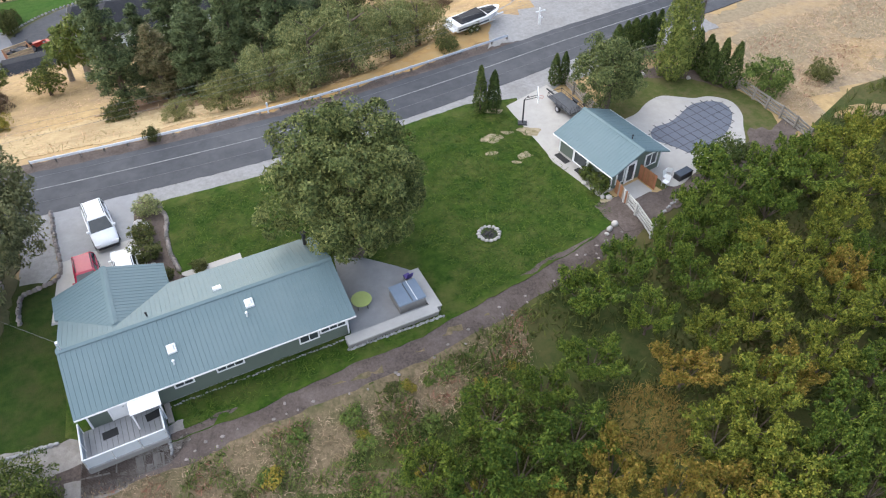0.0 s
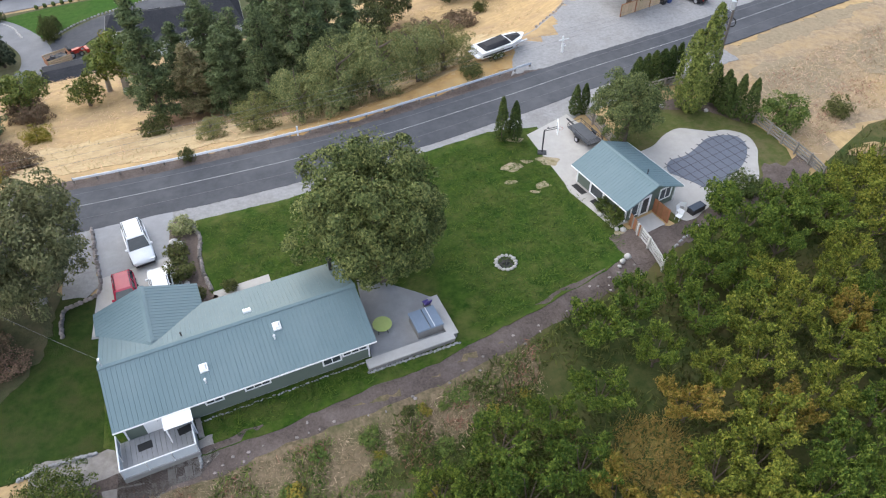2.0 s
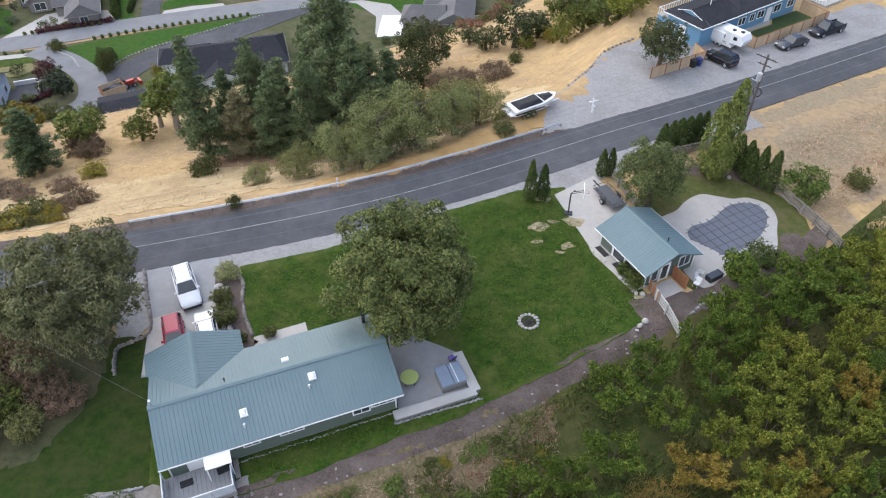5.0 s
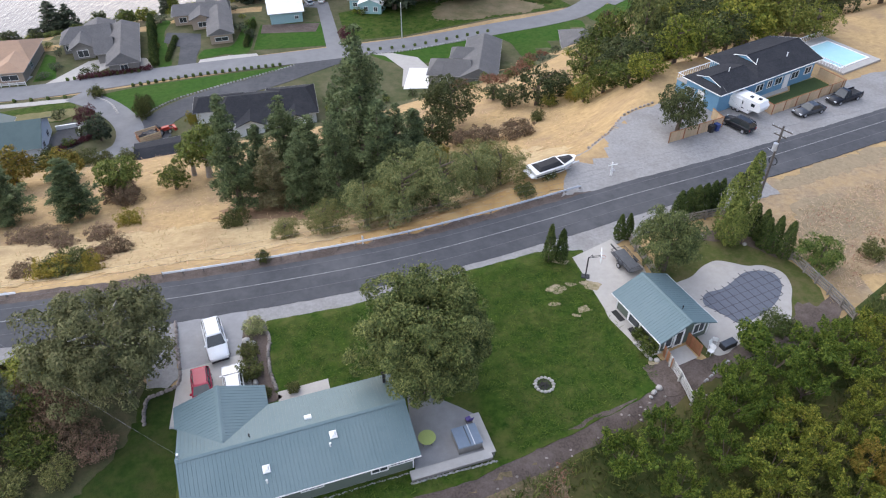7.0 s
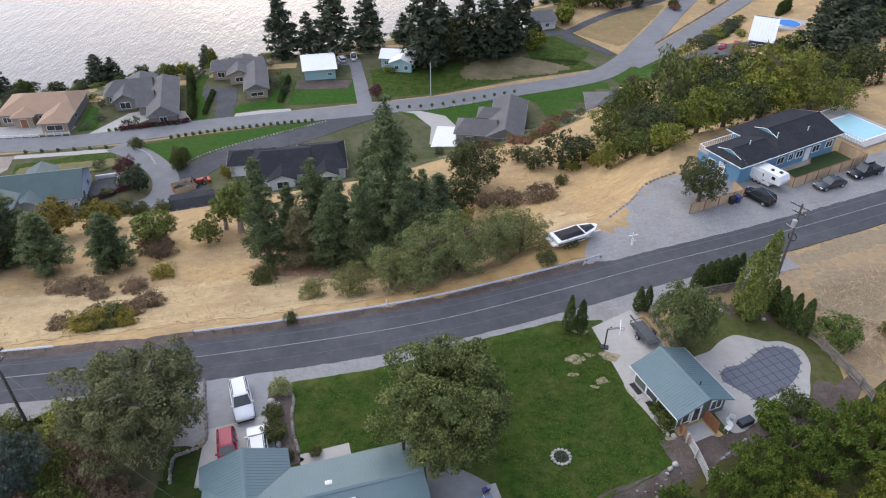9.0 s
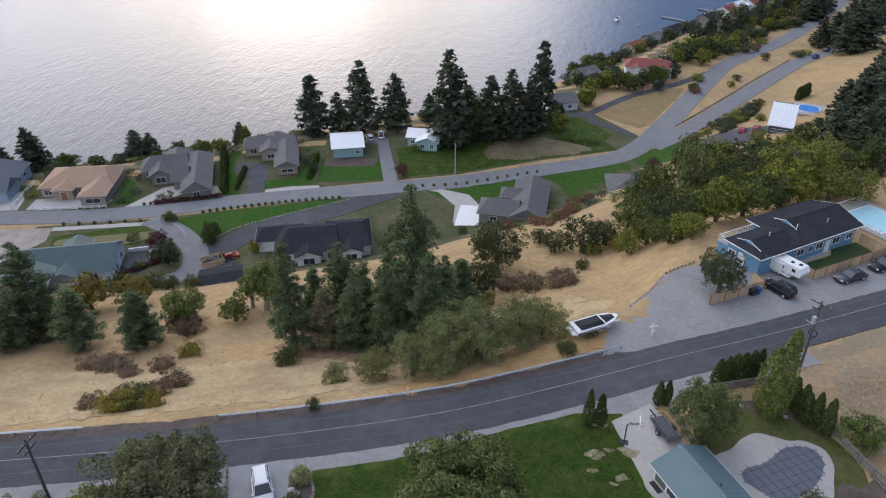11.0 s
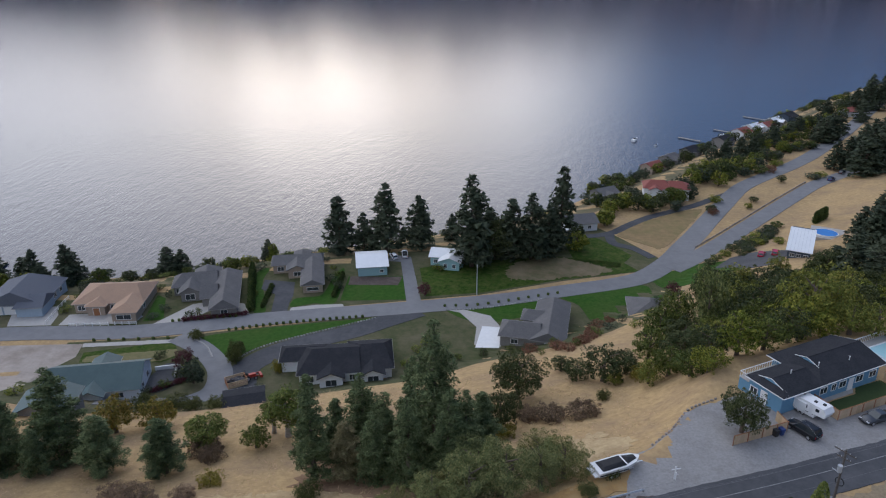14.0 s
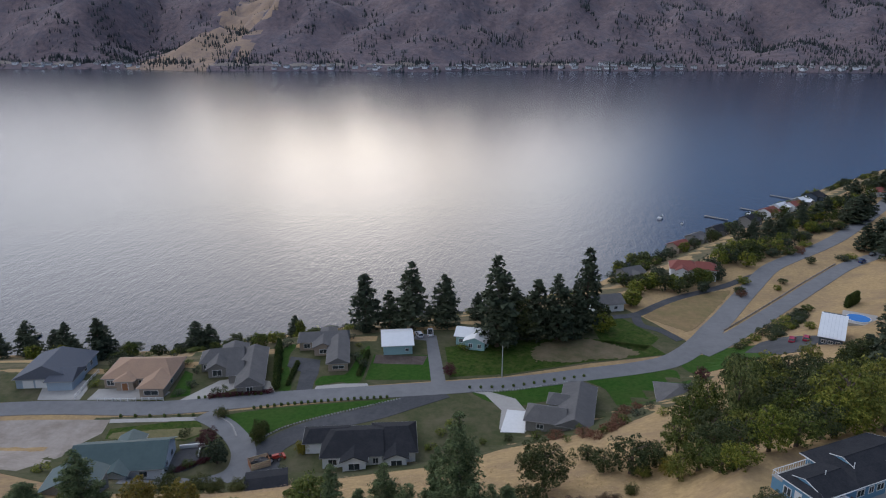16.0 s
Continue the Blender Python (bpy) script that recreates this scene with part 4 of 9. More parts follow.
def add_roof(parent, planes, material, thick=0.14, ribbed=False, fascia=WHITE, name="roof"):
    for pl in planes:
        r = part(name, Geo().slab(pl, thick), material, parent)
        if ribbed:
            ob = part("roof_rib", ribs_on(pl), material, r)
            tagged(ob, kind="stuff")
        if fascia:
            a, b = Vector(pl[0]), Vector(pl[1])
            out = Vector(((b - a).y, -(b - a).x, 0)).normalized()
            if out.dot(Vector(pl[-1]) - a) > 0:
                out = -out
            g = Geo().add([a + out * 0.02 - Vector((0, 0, 0.02)), b + out * 0.02 - Vector((0, 0, 0.02)), b + out * 0.02 - Vector((0, 0, 0.13)), a + out * 0.02 - Vector((0, 0, 0.13)),
                           a + out * 0.065 - Vector((0, 0, 0.02)), b + out * 0.065 - Vector((0, 0, 0.02)), b + out * 0.065 - Vector((0, 0, 0.13)), a + out * 0.065 - Vector((0, 0, 0.13))],
                          [(0, 1, 5, 4), (4, 5, 6, 7), (7, 6, 2, 3), (0, 4, 7, 3), (1, 2, 6, 5)])
            part("gutter", g, fascia, r, "white eaves gutter")


def skylight(parent, x, y, z, slope, w=0.6, h=0.66, name="skylight"):
    at = pose(x, y, z, math.degrees(math.atan(slope)), 0, 0)
    s = part(name, Geo().box(-w / 2, -h / 2, -0.05, w / 2, h / 2, 0.14, 0.04), WHITE, parent, "white domed skylight", at)
    part("dome", Geo().box(-w / 2 + 0.1, -h / 2 + 0.1, 0.13, w / 2 - 0.1, h / 2 - 0.1, 0.22, 0.1), GEL, s)


def vent_pipe(parent, x, y, z, h=0.5, r=0.06, material=WHITE, name="vent_pipe"):
    p = part(name, Geo().tube([(0, 0, -0.2), (0, 0, h)], r, 8), material, parent, "", pose(x, y, z))
    part("cap", Geo().tube([(0, 0, h), (0, 0, h + 0.08)], [r * 1.7, r * 1.2], 8), material, p)


# the green-roofed home: u runs along its long side, v towards the road
home = thing("house", pose(-15.25, 27.0, 0, 0, 0, 11.9), "long single-storey green house with a blue-green ribbed metal roof", "house")
EV, SL = 2.3, 0.36
part("wall", gable_walls(0.45, 17.0, 0.55, 8.1, -1.0, EV, SL, "u"), GREEN_WALL, home, "dark green lap siding")
part("wall", gable_walls(0.2, 6.6, 6.0, 10.2, -0.6, EV, SL, "v"), GREEN_WALL, home, "dark green lap siding")
part("plinth", Geo().box(0.4, 0.5, -1.2, 17.05, 0.56, 0.1), GREY_CONCRETE, home, "pale concrete footing strip")
lap = Geo()
for i in range(11):
    lap.add([(0.45, 0.55, 0.1 + i * 0.2), (17.0, 0.55, 0.1 + i * 0.2), (17.0, 0.525, 0.1 + i * 0.2), (0.45, 0.525, 0.1 + i * 0.2), (0.45, 0.545, 0.29 + i * 0.2), (17.0, 0.545, 0.29 + i * 0.2)], [(0, 1, 2, 3), (3, 2, 5, 4)])
part("siding", lap, GREEN_WALL, home)
pm = roof_planes(0.45, 17.0, 0.55, 8.1, EV, SL, "u", 0.5)
add_roof(home, [pm[0]], GREEN_METAL, ribbed=True)
RZ = EV + SL * (8.1 - 0.55) / 2 + 0.1
low = EV - SL * 0.5 + 0.1
gm, gtop = 3.4, EV + SL * 3.2 + 0.1
v_hit = 8.6 - (gtop - low) / SL
add_roof(home, [[(17.5, 8.6, low), (7.1, 8.6, low), (gm, v_hit, gtop), (-0.05, 8.6, low), (-0.05, 4.325, RZ), (17.5, 4.325, RZ)]], GREEN_METAL, ribbed=True, fascia=None)
add_roof(home, [[(-0.3, 10.7, low), (-0.3, 8.6, low), (gm, v_hit, gtop), (gm, 10.7, gtop)], [(7.1, 8.6, low), (7.1, 10.7, low), (gm, 10.7, gtop), (gm, v_hit, gtop)]], GREEN_METAL, ribbed=True, fascia=None)
part("ridge_cap", Geo().slab([(-0.07, 4.1, RZ - 0.02), (17.52, 4.1, RZ - 0.02), (17.52, 4.325, RZ + 0.06), (-0.07, 4.325, RZ + 0.06)], 0.02).slab([(17.52, 4.55, RZ - 0.02), (-0.07, 4.55, RZ - 0.02), (-0.07, 4.325, RZ + 0.06), (17.52, 4.325, RZ + 0.06)], 0.02), GREEN_METAL, home)
part("ridge_cap", Geo().slab([(gm - 0.22, v_hit + 0.4, gtop - 0.02), (gm, v_hit + 0.2, gtop + 0.06), (gm, 10.72, gtop + 0.06), (gm - 0.22, 10.72, gtop - 0.02)], 0.02).slab([(gm, v_hit + 0.2, gtop + 0.06), (gm + 0.22, v_hit + 0.4, gtop - 0.02), (gm + 0.22, 10.72, gtop - 0.02), (gm, 10.72, gtop + 0.06)], 0.02), GREEN_METAL, home)
for u, w, h, b in ((6.2, 1.05, 0.6, 1), (9.1, 1.6, 0.6, 2), (14.3, 1.2, 0.95, 1), (16.0, 1.7, 0.6, 2)):
    add_window(home, u, 0.53, 1.5 if h < 0.9 else 1.4, 0, w, h, b)
add_window(home, 17.02, 3.2, 1.3, 90, 1.5, 1.1, 1)
add_door(home, 17.02, 5.6, 0.1, 90, 1.8, 2.05, WHITE, 1)
part("corner_trim", Geo().box(16.93, 0.49, -0.2, 17.04, 0.6, EV - 0.1), WHITE, home, "white corner board")
part("corner_trim", Geo().box(0.41, 0.49, -0.2, 0.52, 0.6, EV - 0.1), WHITE, home, "white corner board")
add_door(home, 2.2, 0.53, 0.35, 0, 0.9, 1.7, WHITE)
awn = part("awning", Geo().slab([(2.9, -0.9, 1.98), (4.7, -0.9, 1.98), (4.7, 0.3, 2.16), (2.9, 0.3, 2.16)], 0.06), WHITE, home, "white patio awning panel")
for u in (3.0, 4.6):
    part("awning_post", Geo().box(u - 0.04, -0.85, 0.35, u + 0.04, -0.77, 1.95), WHITE, awn)
part("garage_door", Geo().box(0.7, 10.19, 0.1, 6.1, 10.26, 2.15), WHITE, home, "white sectional garage door")
for u, v, w in ((6.18, 2.08, 0.6), (11.46, 3.19, 0.6)):
    skylight(home, u, v, EV + 0.1 + SL * (v - 0.55), SL, w)
skylight(home, 9.9, 5.35, EV + 0.1 + SL * (8.1 - 5.35), -SL, 0.6, 0.5)
for u, v in ((6.07, 1.13), (11.07, 2.42)):
    vent_pipe(home, u, v, EV + 0.1 + SL * (v - 0.55), 0.35)
vent_pipe(home, 5.36, 4.86, EV + 0.1 + SL * (8.1 - 4.86), 0.3, 0.05, DARK_METAL)
vent_pipe(home, 16.6, 7.5, EV + SL * (8.1 - 7.5), 1.25, 0.14, DARK_METAL, "flue")
mast = part("service_mast", Geo().tube([(0, 0, 0), (0, 0, 1.1)], 0.04, 6), GALVANISED, home, "", pose(0.25, 4.3, RZ - 0.5))
part("weatherhead", Geo().box(-0.08, -0.1, 1.08, 0.08, 0.1, 1.25), GALVANISED, mast)

# deck by the back door
deck = thing("deck", pose(-15.25, 27.0, 0, 0, 0, 11.9), "grey timber deck with a white-framed glass railing", "deck")
for i in range(15):
    part("board", Geo().box(-0.15 + i * 0.31, -2.2, 0.27, 0.14 + i * 0.31, 0.5, 0.33), GREY_CONCRETE, deck)
part("skirt", Geo().box(-0.15, -2.24, -1.6, 4.5, -2.16, 0.28).box(-0.19, -2.2, -1.6, -0.11, 0.5, 0.28).box(4.44, -2.2, -1.6, 4.52, 0.5, 0.28), GREY_WALL, deck, "grey board skirt")
for x0, y0, x1, y1 in ((-0.12, -2.18, 1.4, -2.18), (1.4, -2.18, 2.95, -2.18), (2.95, -2.18, 4.47, -2.18), (-0.12, -2.18, -0.12, -0.9), (-0.12, -0.9, -0.12, 0.45), (4.47, -2.18, 4.47, -0.7)):
    r = part("railing", Geo().tube([(x0, y0, 0.33), (x0, y0, 1.32)], 0.045, 4).tube([(x0, y0, 1.3), (x1, y1, 1.3)], 0.05, 4).tube([(x1, y1, 0.33), (x1, y1, 1.32)], 0.045, 4), WHITE, deck, "white railing frame")
    g = Geo().box(min(x0, x1) + 0.05, y0 - 0.008, 0.42, max(x0, x1) - 0.05, y0 + 0.008, 1.25) if y0 == y1 else Geo().box(x0 - 0.008, min(y0, y1) + 0.05, 0.42, x0 + 0.008, max(y0, y1) - 0.05, 1.25)
    part("glass_panel", g, bpy.data.materials.get("railing_glass") or surface("railing_glass", (0.5, 0.53, 0.55), (0.55, 0.58, 0.6), 2, 0.1, 0), r)
for x, y, rz in ((1.35, -0.35, 3), (3.9, -0.2, 8)):
    tagged(part("door_mat", Geo().box(-0.45, -0.28, 0, 0.45, 0.28, 0.02), RUBBER, None, "", pose(-15.25, 27.0, 0.332, 0, 0, 11.9) @ pose(x, y, 0, 0, 0, rz)), "dark rubber mat lying on the deck", "door mat")
steps = thing("garden_steps", pose(-15.25, 27.0, 0, 0, 0, 11.9), "short flight of grey timber steps beside the deck", "steps")
for i in range(4):
    part("step", Geo().box(4.6 + i * 0.3, -1.1, -0.9, 4.95 + i * 0.3, 0.4, 0.2 - i * 0.24), WEATHERED, steps)

# patio with its low wall, hot tub and table
patch("patio", [(1.3, 38.6), (3.2, 38.0), (5.6, 36.4), (6.9, 35.4), (7.6, 31.4), (1.4, 30.1)], 0.12, GREY_CONCRETE, "grey stamped concrete patio beside the house", "patio")
pw = thing("patio_wall", pose(0, 0, 0), "low grey rendered wall round the patio, with a broad cap", "garden wall")
for (ax, ay), (bx, by) in (((1.0, 30.0), (7.5, 31.3)), ((7.5, 31.3), (6.7, 35.2))):
    w = Vector((bx - ax, by - ay, 0)).normalized()
    s = Vector((-w.y, w.x, 0)) * 0.3
    ring = [(ax - s.x, ay - s.y), (bx - s.x, by - s.y), (bx + s.x, by + s.y), (ax + s.x, ay + s.y)]
    part("wall", Geo().prism(ring, -1.2, 0.5), GREY_WALL, pw)
    s = s * 1.35
    ring = [(ax - s.x, ay - s.y), (bx - s.x, by - s.y), (bx + s.x, by + s.y), (ax + s.x, ay + s.y)]
    part("cap", Geo().prism(ring, 0.5, 0.6 if ay < 31 else 0.604), CONCRETE, pw, "pale wall cap")
tub = thing("hot_tub", pose(5.75, 32.85, 0.12, 0, 0, 11.9), "square hot tub under a folded blue-grey vinyl cover", "hot tub")
part("cabinet", Geo().box(-1.0, -0.95, 0, 1.0, 0.95, 0.78, 0.04), GREY_WALL, tub)
part("cover", Geo().box(-1.04, -0.99, 0.78, -0.02, 0.99, 0.9, 0.03), TUB_COVER, tub, "blue-grey vinyl cover half")
part("cover", Geo().box(0.02, -0.99, 0.78, 1.04, 0.99, 0.9, 0.03), TUB_COVER, tub, "blue-grey vinyl cover half")
part("strap", Geo().box(0.3, -1.0, 0.895, 0.36, 1.0, 0.91), WHITE, tub)
tb = thing("patio_table", pose(2.55, 33.15, 0.12), "round lime green patio table", "table")
part("tabletop", Geo().tube([(0, 0, 0.7), (0, 0, 0.74)], 0.72, 24), LIME, tb)
for i in range(4):
    a = math.pi / 4 + i * math.pi / 2
    part("leg", Geo().tube([(0.5 * math.cos(a), 0.5 * math.sin(a), 0), (0.42 * math.cos(a), 0.42 * math.sin(a), 0.7)], 0.025, 6), DARK_METAL, tb)
ch = thing("folding_chair", pose(6.2, 34.75, 0.12, 0, 0, 200), "folded chair in purple fabric beside the hot tub", "chair")
part("seat", Geo().box(-0.25, -0.25, 0.4, 0.25, 0.25, 0.44), PURPLE, ch)
part("backrest", Geo().slab([(-0.25, 0.25, 0.45), (0.25, 0.25, 0.45), (0.25, 0.4, 1.0), (-0.25, 0.4, 1.0)], 0.04), PURPLE, ch)
for x in (-0.24, 0.24):
    part("leg", Geo().tube([(x, -0.25, 0), (x, 0.25, 0.45)], 0.02, 5), DARK_METAL, ch)
    part("leg", Geo().tube([(x, 0.25, 0), (x, -0.25, 0.42)], 0.02, 5), DARK_METAL, ch)

# the pool house: its front runs along the pad
ph = thing("pool_house", pose(24.35, 39.75, 0, 0, 0, 18.5), "small green pool house with a blue-green ribbed metal roof", "pool house")
PE, PS = 2.0, 0.42
part("wall", gable_walls(0.4, 5.9, 0.5, 6.9, -0.7, PE, PS, "v"), GREEN_WALL, ph, "dark green siding")
add_roof(ph, roof_planes(0.4, 5.9, 0.5, 6.9, PE, PS, "v", 0.5), GREEN_METAL, ribbed=True)
part("ridge_cap", Geo().slab([(2.95, -0.02, PE + PS * 2.75 + 0.08), (3.15, -0.02, PE + PS * 2.75 + 0.16), (3.15, 7.42, PE + PS * 2.75 + 0.16), (2.95, 7.42, PE + PS * 2.75 + 0.08)], 0.02).slab([(3.15, -0.02, PE + PS * 2.75 + 0.16), (3.35, -0.02, PE + PS * 2.75 + 0.08), (3.35, 7.42, PE + PS * 2.75 + 0.08), (3.15, 7.42, PE + PS * 2.75 + 0.16)], 0.02), GREEN_METAL, ph)
add_door(ph, 0.38, 4.2, 0.05, -90, 1.7, 1.75, WHITE, 1)
add_window(ph, 1.35, 0.48, 1.1, 0, 0.7, 1.3, 0)
add_door(ph, 2.5, 0.48, 0.0, 0, 0.9, 1.95, WHITE, 1)
add_window(ph, 4.75, 0.48, 1.45, 0, 1.2, 1.1, 1)
add_window(ph, 5.92, 3.2, 1.3, 90, 1.5, 1.0, 1)
for x, y in ((0.4, 0.5), (5.9, 0.5), (0.4, 6.9)):
    part("corner_trim", Geo().box(x - 0.06, y - 0.06, -0.4, x + 0.06, y + 0.06, PE - 0.12), WHITE, ph, "white corner board")
vent_pipe(ph, 3.6, 1.9, PE + PS * 2.3, 0.45, 0.05, DARK_METAL)
scr = thing("privacy_screen", pose(24.35, 39.75, 0, 0, 0, 18.5), "cedar privacy screens beside the pool house door", "screen")
for i in range(10):
    part("slat", Geo().box(3.5, -1.5 + i * 0.19, -0.15, 3.56, -1.34 + i * 0.19, 1.45), CEDAR, scr)
for i in range(9):
    part("slat", Geo().box(0.2 + i * 0.05, -1.75 + i * 0.21, -0.2, 0.25 + i * 0.05, -1.57 + i * 0.21, 1.3), CEDAR if i % 3 else WEATHERED, scr)
patch("door_step", [(25.6, 38.5), (27.9, 39.3), (27.4, 40.9), (25.1, 40.1)], 0.12, CONCRETE, "concrete step outside the pool house door", "step")

# pool cover with its grid of straps
POOL = [(31.5, 46.7), (32.3, 47.4), (33.8, 47.7), (35.4, 48.6), (37.2, 49.8), (39.1, 49.9), (40.2, 49.3), (40.3, 47.9), (39.4, 46.3), (38.0, 44.9), (36.1, 43.8), (34.7, 43.1), (33.5, 43.0), (32.9, 43.8), (32.0, 44.9), (31.3, 45.7)]
pool = thing("pool_cover", pose(0, 0, 0), "dark grey mesh safety cover stretched over a kidney-shaped pool", "pool cover")
ring = spline(POOL)
part("mesh_sheet", draped(ring, 0.135, 1.5), COVER, pool)
rx, ry = np.array([p[0] for p in ring]), np.array([p[1] for p in ring])
for ang in (18, 108):
    c, s = math.cos(radians(ang)), math.sin(radians(ang))
    along, across = rx * c + ry * s, -rx * s + ry * c
    for o in np.arange(across.min() + 0.5, across.max() - 0.2, 0.95):
        hits = []
        for i in range(len(ring)):
            j = (i + 1) % len(ring)
            if (across[i] > o) != (across[j] > o):
                hits.append(along[i] + (along[j] - along[i]) * (o - across[i]) / (across[j] - across[i]))
        if len(hits) >= 2:
            a, b = min(hits) - 0.3, max(hits) + 0.3
            q = [(a * c - (o + d) * s, a * s + (o + d) * c) for d in (-0.022, 0.022)] + [(b * c - (o + d) * s, b * s + (o + d) * c) for d in (0.022, -0.022)]
            part("strap", Geo().prism(q, 0.11, 0.15 if ang < 90 else 0.154), STRAP, pool)

# fire ring of white stones
pit = thing("fire_pit", pose(13.35, 37.85, 0.04), "ring of white stones round a blackened fire pit", "fire pit")
part("ash_bed", Geo().tube([(0, 0, 0), (0, 0, 0.05)], 0.62, 20), ASH, pit, "black ash bed")
rs = random.Random(5)
for i in range(15):
    a = 2 * math.pi * i / 15
    part("stone", Geo().ball(0.8 * math.cos(a), 0.8 * math.sin(a), 0.1, 0.17 + 0.05 * rs.random(), 0.15, 0.13, 7, 4, 0.3, rs), PALE_CONCRETE, pit)
for i in range(5):
    a = rs.random() * 6.3
    part("log", Geo().tube([(0.35 * math.cos(a), 0.35 * math.sin(a), 0.1), (-0.3 * math.cos(a + 0.5), -0.3 * math.sin(a + 0.5), 0.18)], 0.06, 6), ASH, pit)

# ---- trees and shrubs ----


def leaf_mesh(name, centres, outward, size, material, rng, slim=0.55, loose=0.6, droop=0.0):
    """Small leaf-clump blades at the centres, facing roughly outward."""
    n = len(centres)
    normal = outward + loose * rng.normal(size=(n, 3))
    normal /= np.linalg.norm(normal, axis=1)[:, None] + 1e-9
    any_way = rng.normal(size=(n, 3)) + outward * 0.8 + np.array([0, 0, -droop])
    along = any_way - normal * (any_way * normal).sum(1)[:, None]
    along /= np.linalg.norm(along, axis=1)[:, None] + 1e-9
    side = np.cross(normal, along)
    s = size * (0.6 + 0.8 * rng.random(n))[:, None]
    leaf = np.stack([centres - along * s * 0.4 - side * s * slim * 0.55, centres - along * s * 0.4 + side * s * slim * 0.55, centres + along * s * 0.6 + normal * s * 0.12], 1)
    me = bpy.data.meshes.new(name)
    me.from_pydata(leaf.reshape(-1, 3).tolist(), [], np.arange(3 * n).reshape(n, 3).tolist())
    me.materials.append(material)
    return me


def lobed_points(lobes, n, rng, deep=0.35):
    """Points in the outer layers of a bundle of lobes (x, y, z, r, squash), and their outward ways."""
    lobes = np.array(lobes, float)
    pick = rng.choice(len(lobes), n, p=lobes[:, 3] ** 2 / (lobes[:, 3] ** 2).sum())
    d = rng.normal(size=(n, 3))
    d /= np.linalg.norm(d, axis=1)[:, None]
    r = lobes[pick, 3] * (1 - deep * rng.random(n) ** 1.6 + 0.08 * rng.normal(size=n))
    p = lobes[pick, :3] + d * r[:, None] * np.stack([np.ones(n), np.ones(n), lobes[pick, 4]], 1)
    return p, d


def clumped(lobes, n, clumps, reach, rng):
    """Leaves gathered in clumps that face outwards and up, with a thinner fill between and behind them."""
    c, d = lobed_points(lobes, clumps, rng, 0.22)
    face = 0.7 * d + np.array([0, 0, 0.55]) + 0.15 * rng.normal(size=d.shape)
    face /= np.linalg.norm(face, axis=1)[:, None]
    m = int(n * 0.8)
    pick = rng.integers(0, clumps, m)
    v = rng.normal(size=(m, 3))
    v /= np.linalg.norm(v, axis=1)[:, None]
    v = v + 0.75 * face[pick]
    v /= np.linalg.norm(v, axis=1)[:, None]
    big = reach * (0.6 + 0.7 * rng.random(clumps))[pick]
    p = c[pick] + v * (big * (1.05 - 0.5 * rng.random(m) ** 2))[:, None] * np.array([1, 1, 0.85])
    q, e = lobed_points(lobes, n - m, rng, 0.5)
    return np.concatenate([p, q]), np.concatenate([0.6 * v + 0.5 * face[pick], e])


def trunk_geo(h, r, limbs, rng, reach=0.5, start=0.3):
    """Tapered trunk with limbs."""
    g = Geo().tube([(0, 0, -0.3), (0.02 * h, 0, h * 0.3), (0, 0.02 * h, h * 0.62), (0.01 * h, 0, h * 0.9)], [r * 1.25, r * 0.85, r * 0.5, r * 0.12], 8)
    for i in range(limbs):
        a, z = rng.random() * 6.28, h * (start + 0.45 * rng.random())
        k = h * reach * (0.5 + 0.5 * rng.random())
        g.tube([(0, 0, z), (0.45 * k * math.cos(a), 0.45 * k * math.sin(a), z + 0.28 * k), (k * math.cos(a), k * math.sin(a), z + 0.7 * k)], [r * 0.42, r * 0.28, r * 0.08], 5)
    return g


def broad_tree(name, seed, h, r, n, size, leaf, label, category="tree", bark=BARK, lobes=14, base=0.22, slim=0.5, droop=0.0, squash=0.85, core=0.75, lobe=(0.22, 0.24), boughs=(), clumps=150, clump=0.17):
    """Trunk, limbs and a lobed crown. Stands at the origin until it is copied or moved."""
    rng = np.random.default_rng(seed)
    n, size = int(n * 1.3), size * 0.88
    bundle = [(0, 0, h * (base + 1) / 2, r * core, (1 - base) * h / 2 / r * 0.95)]
    for i in range(lobes):
        a, u = 2 * math.pi * (i * 0.618 + 0.1 * rng.random()), -0.75 + 1.6 * (i + 0.5) / lobes
        k = math.sqrt(max(0.05, 1 - min(abs(u), 0.98) ** 2))
        off = 0.5 + 0.3 * rng.random()
        bundle.append((r * off * k * math.cos(a), r * off * k * math.sin(a), h * (base + 1) / 2 + u * h * (1 - base) * 0.36, r * (lobe[0] + lobe[1] * rng.random()), squash))
    bundle += list(boughs)
    p, d = clumped(bundle, n, clumps, clump * r, rng)
    p[:, 2] = np.maximum(p[:, 2], h * base * 0.45 + 0.15 * rng.random(len(p)))
    t = thing(name, pose(0, 0, 0), label, category)
    part("trunk", trunk_geo(h * 0.9, 0.035 * h + 0.02 * r, 0 if category in ("shrub", "weed") else 7, rng, 0.35), bark, t)
    part("crown", leaf_mesh("crown", p, d, size, leaf, rng, slim, droop=droop), leaf, t)
    return t


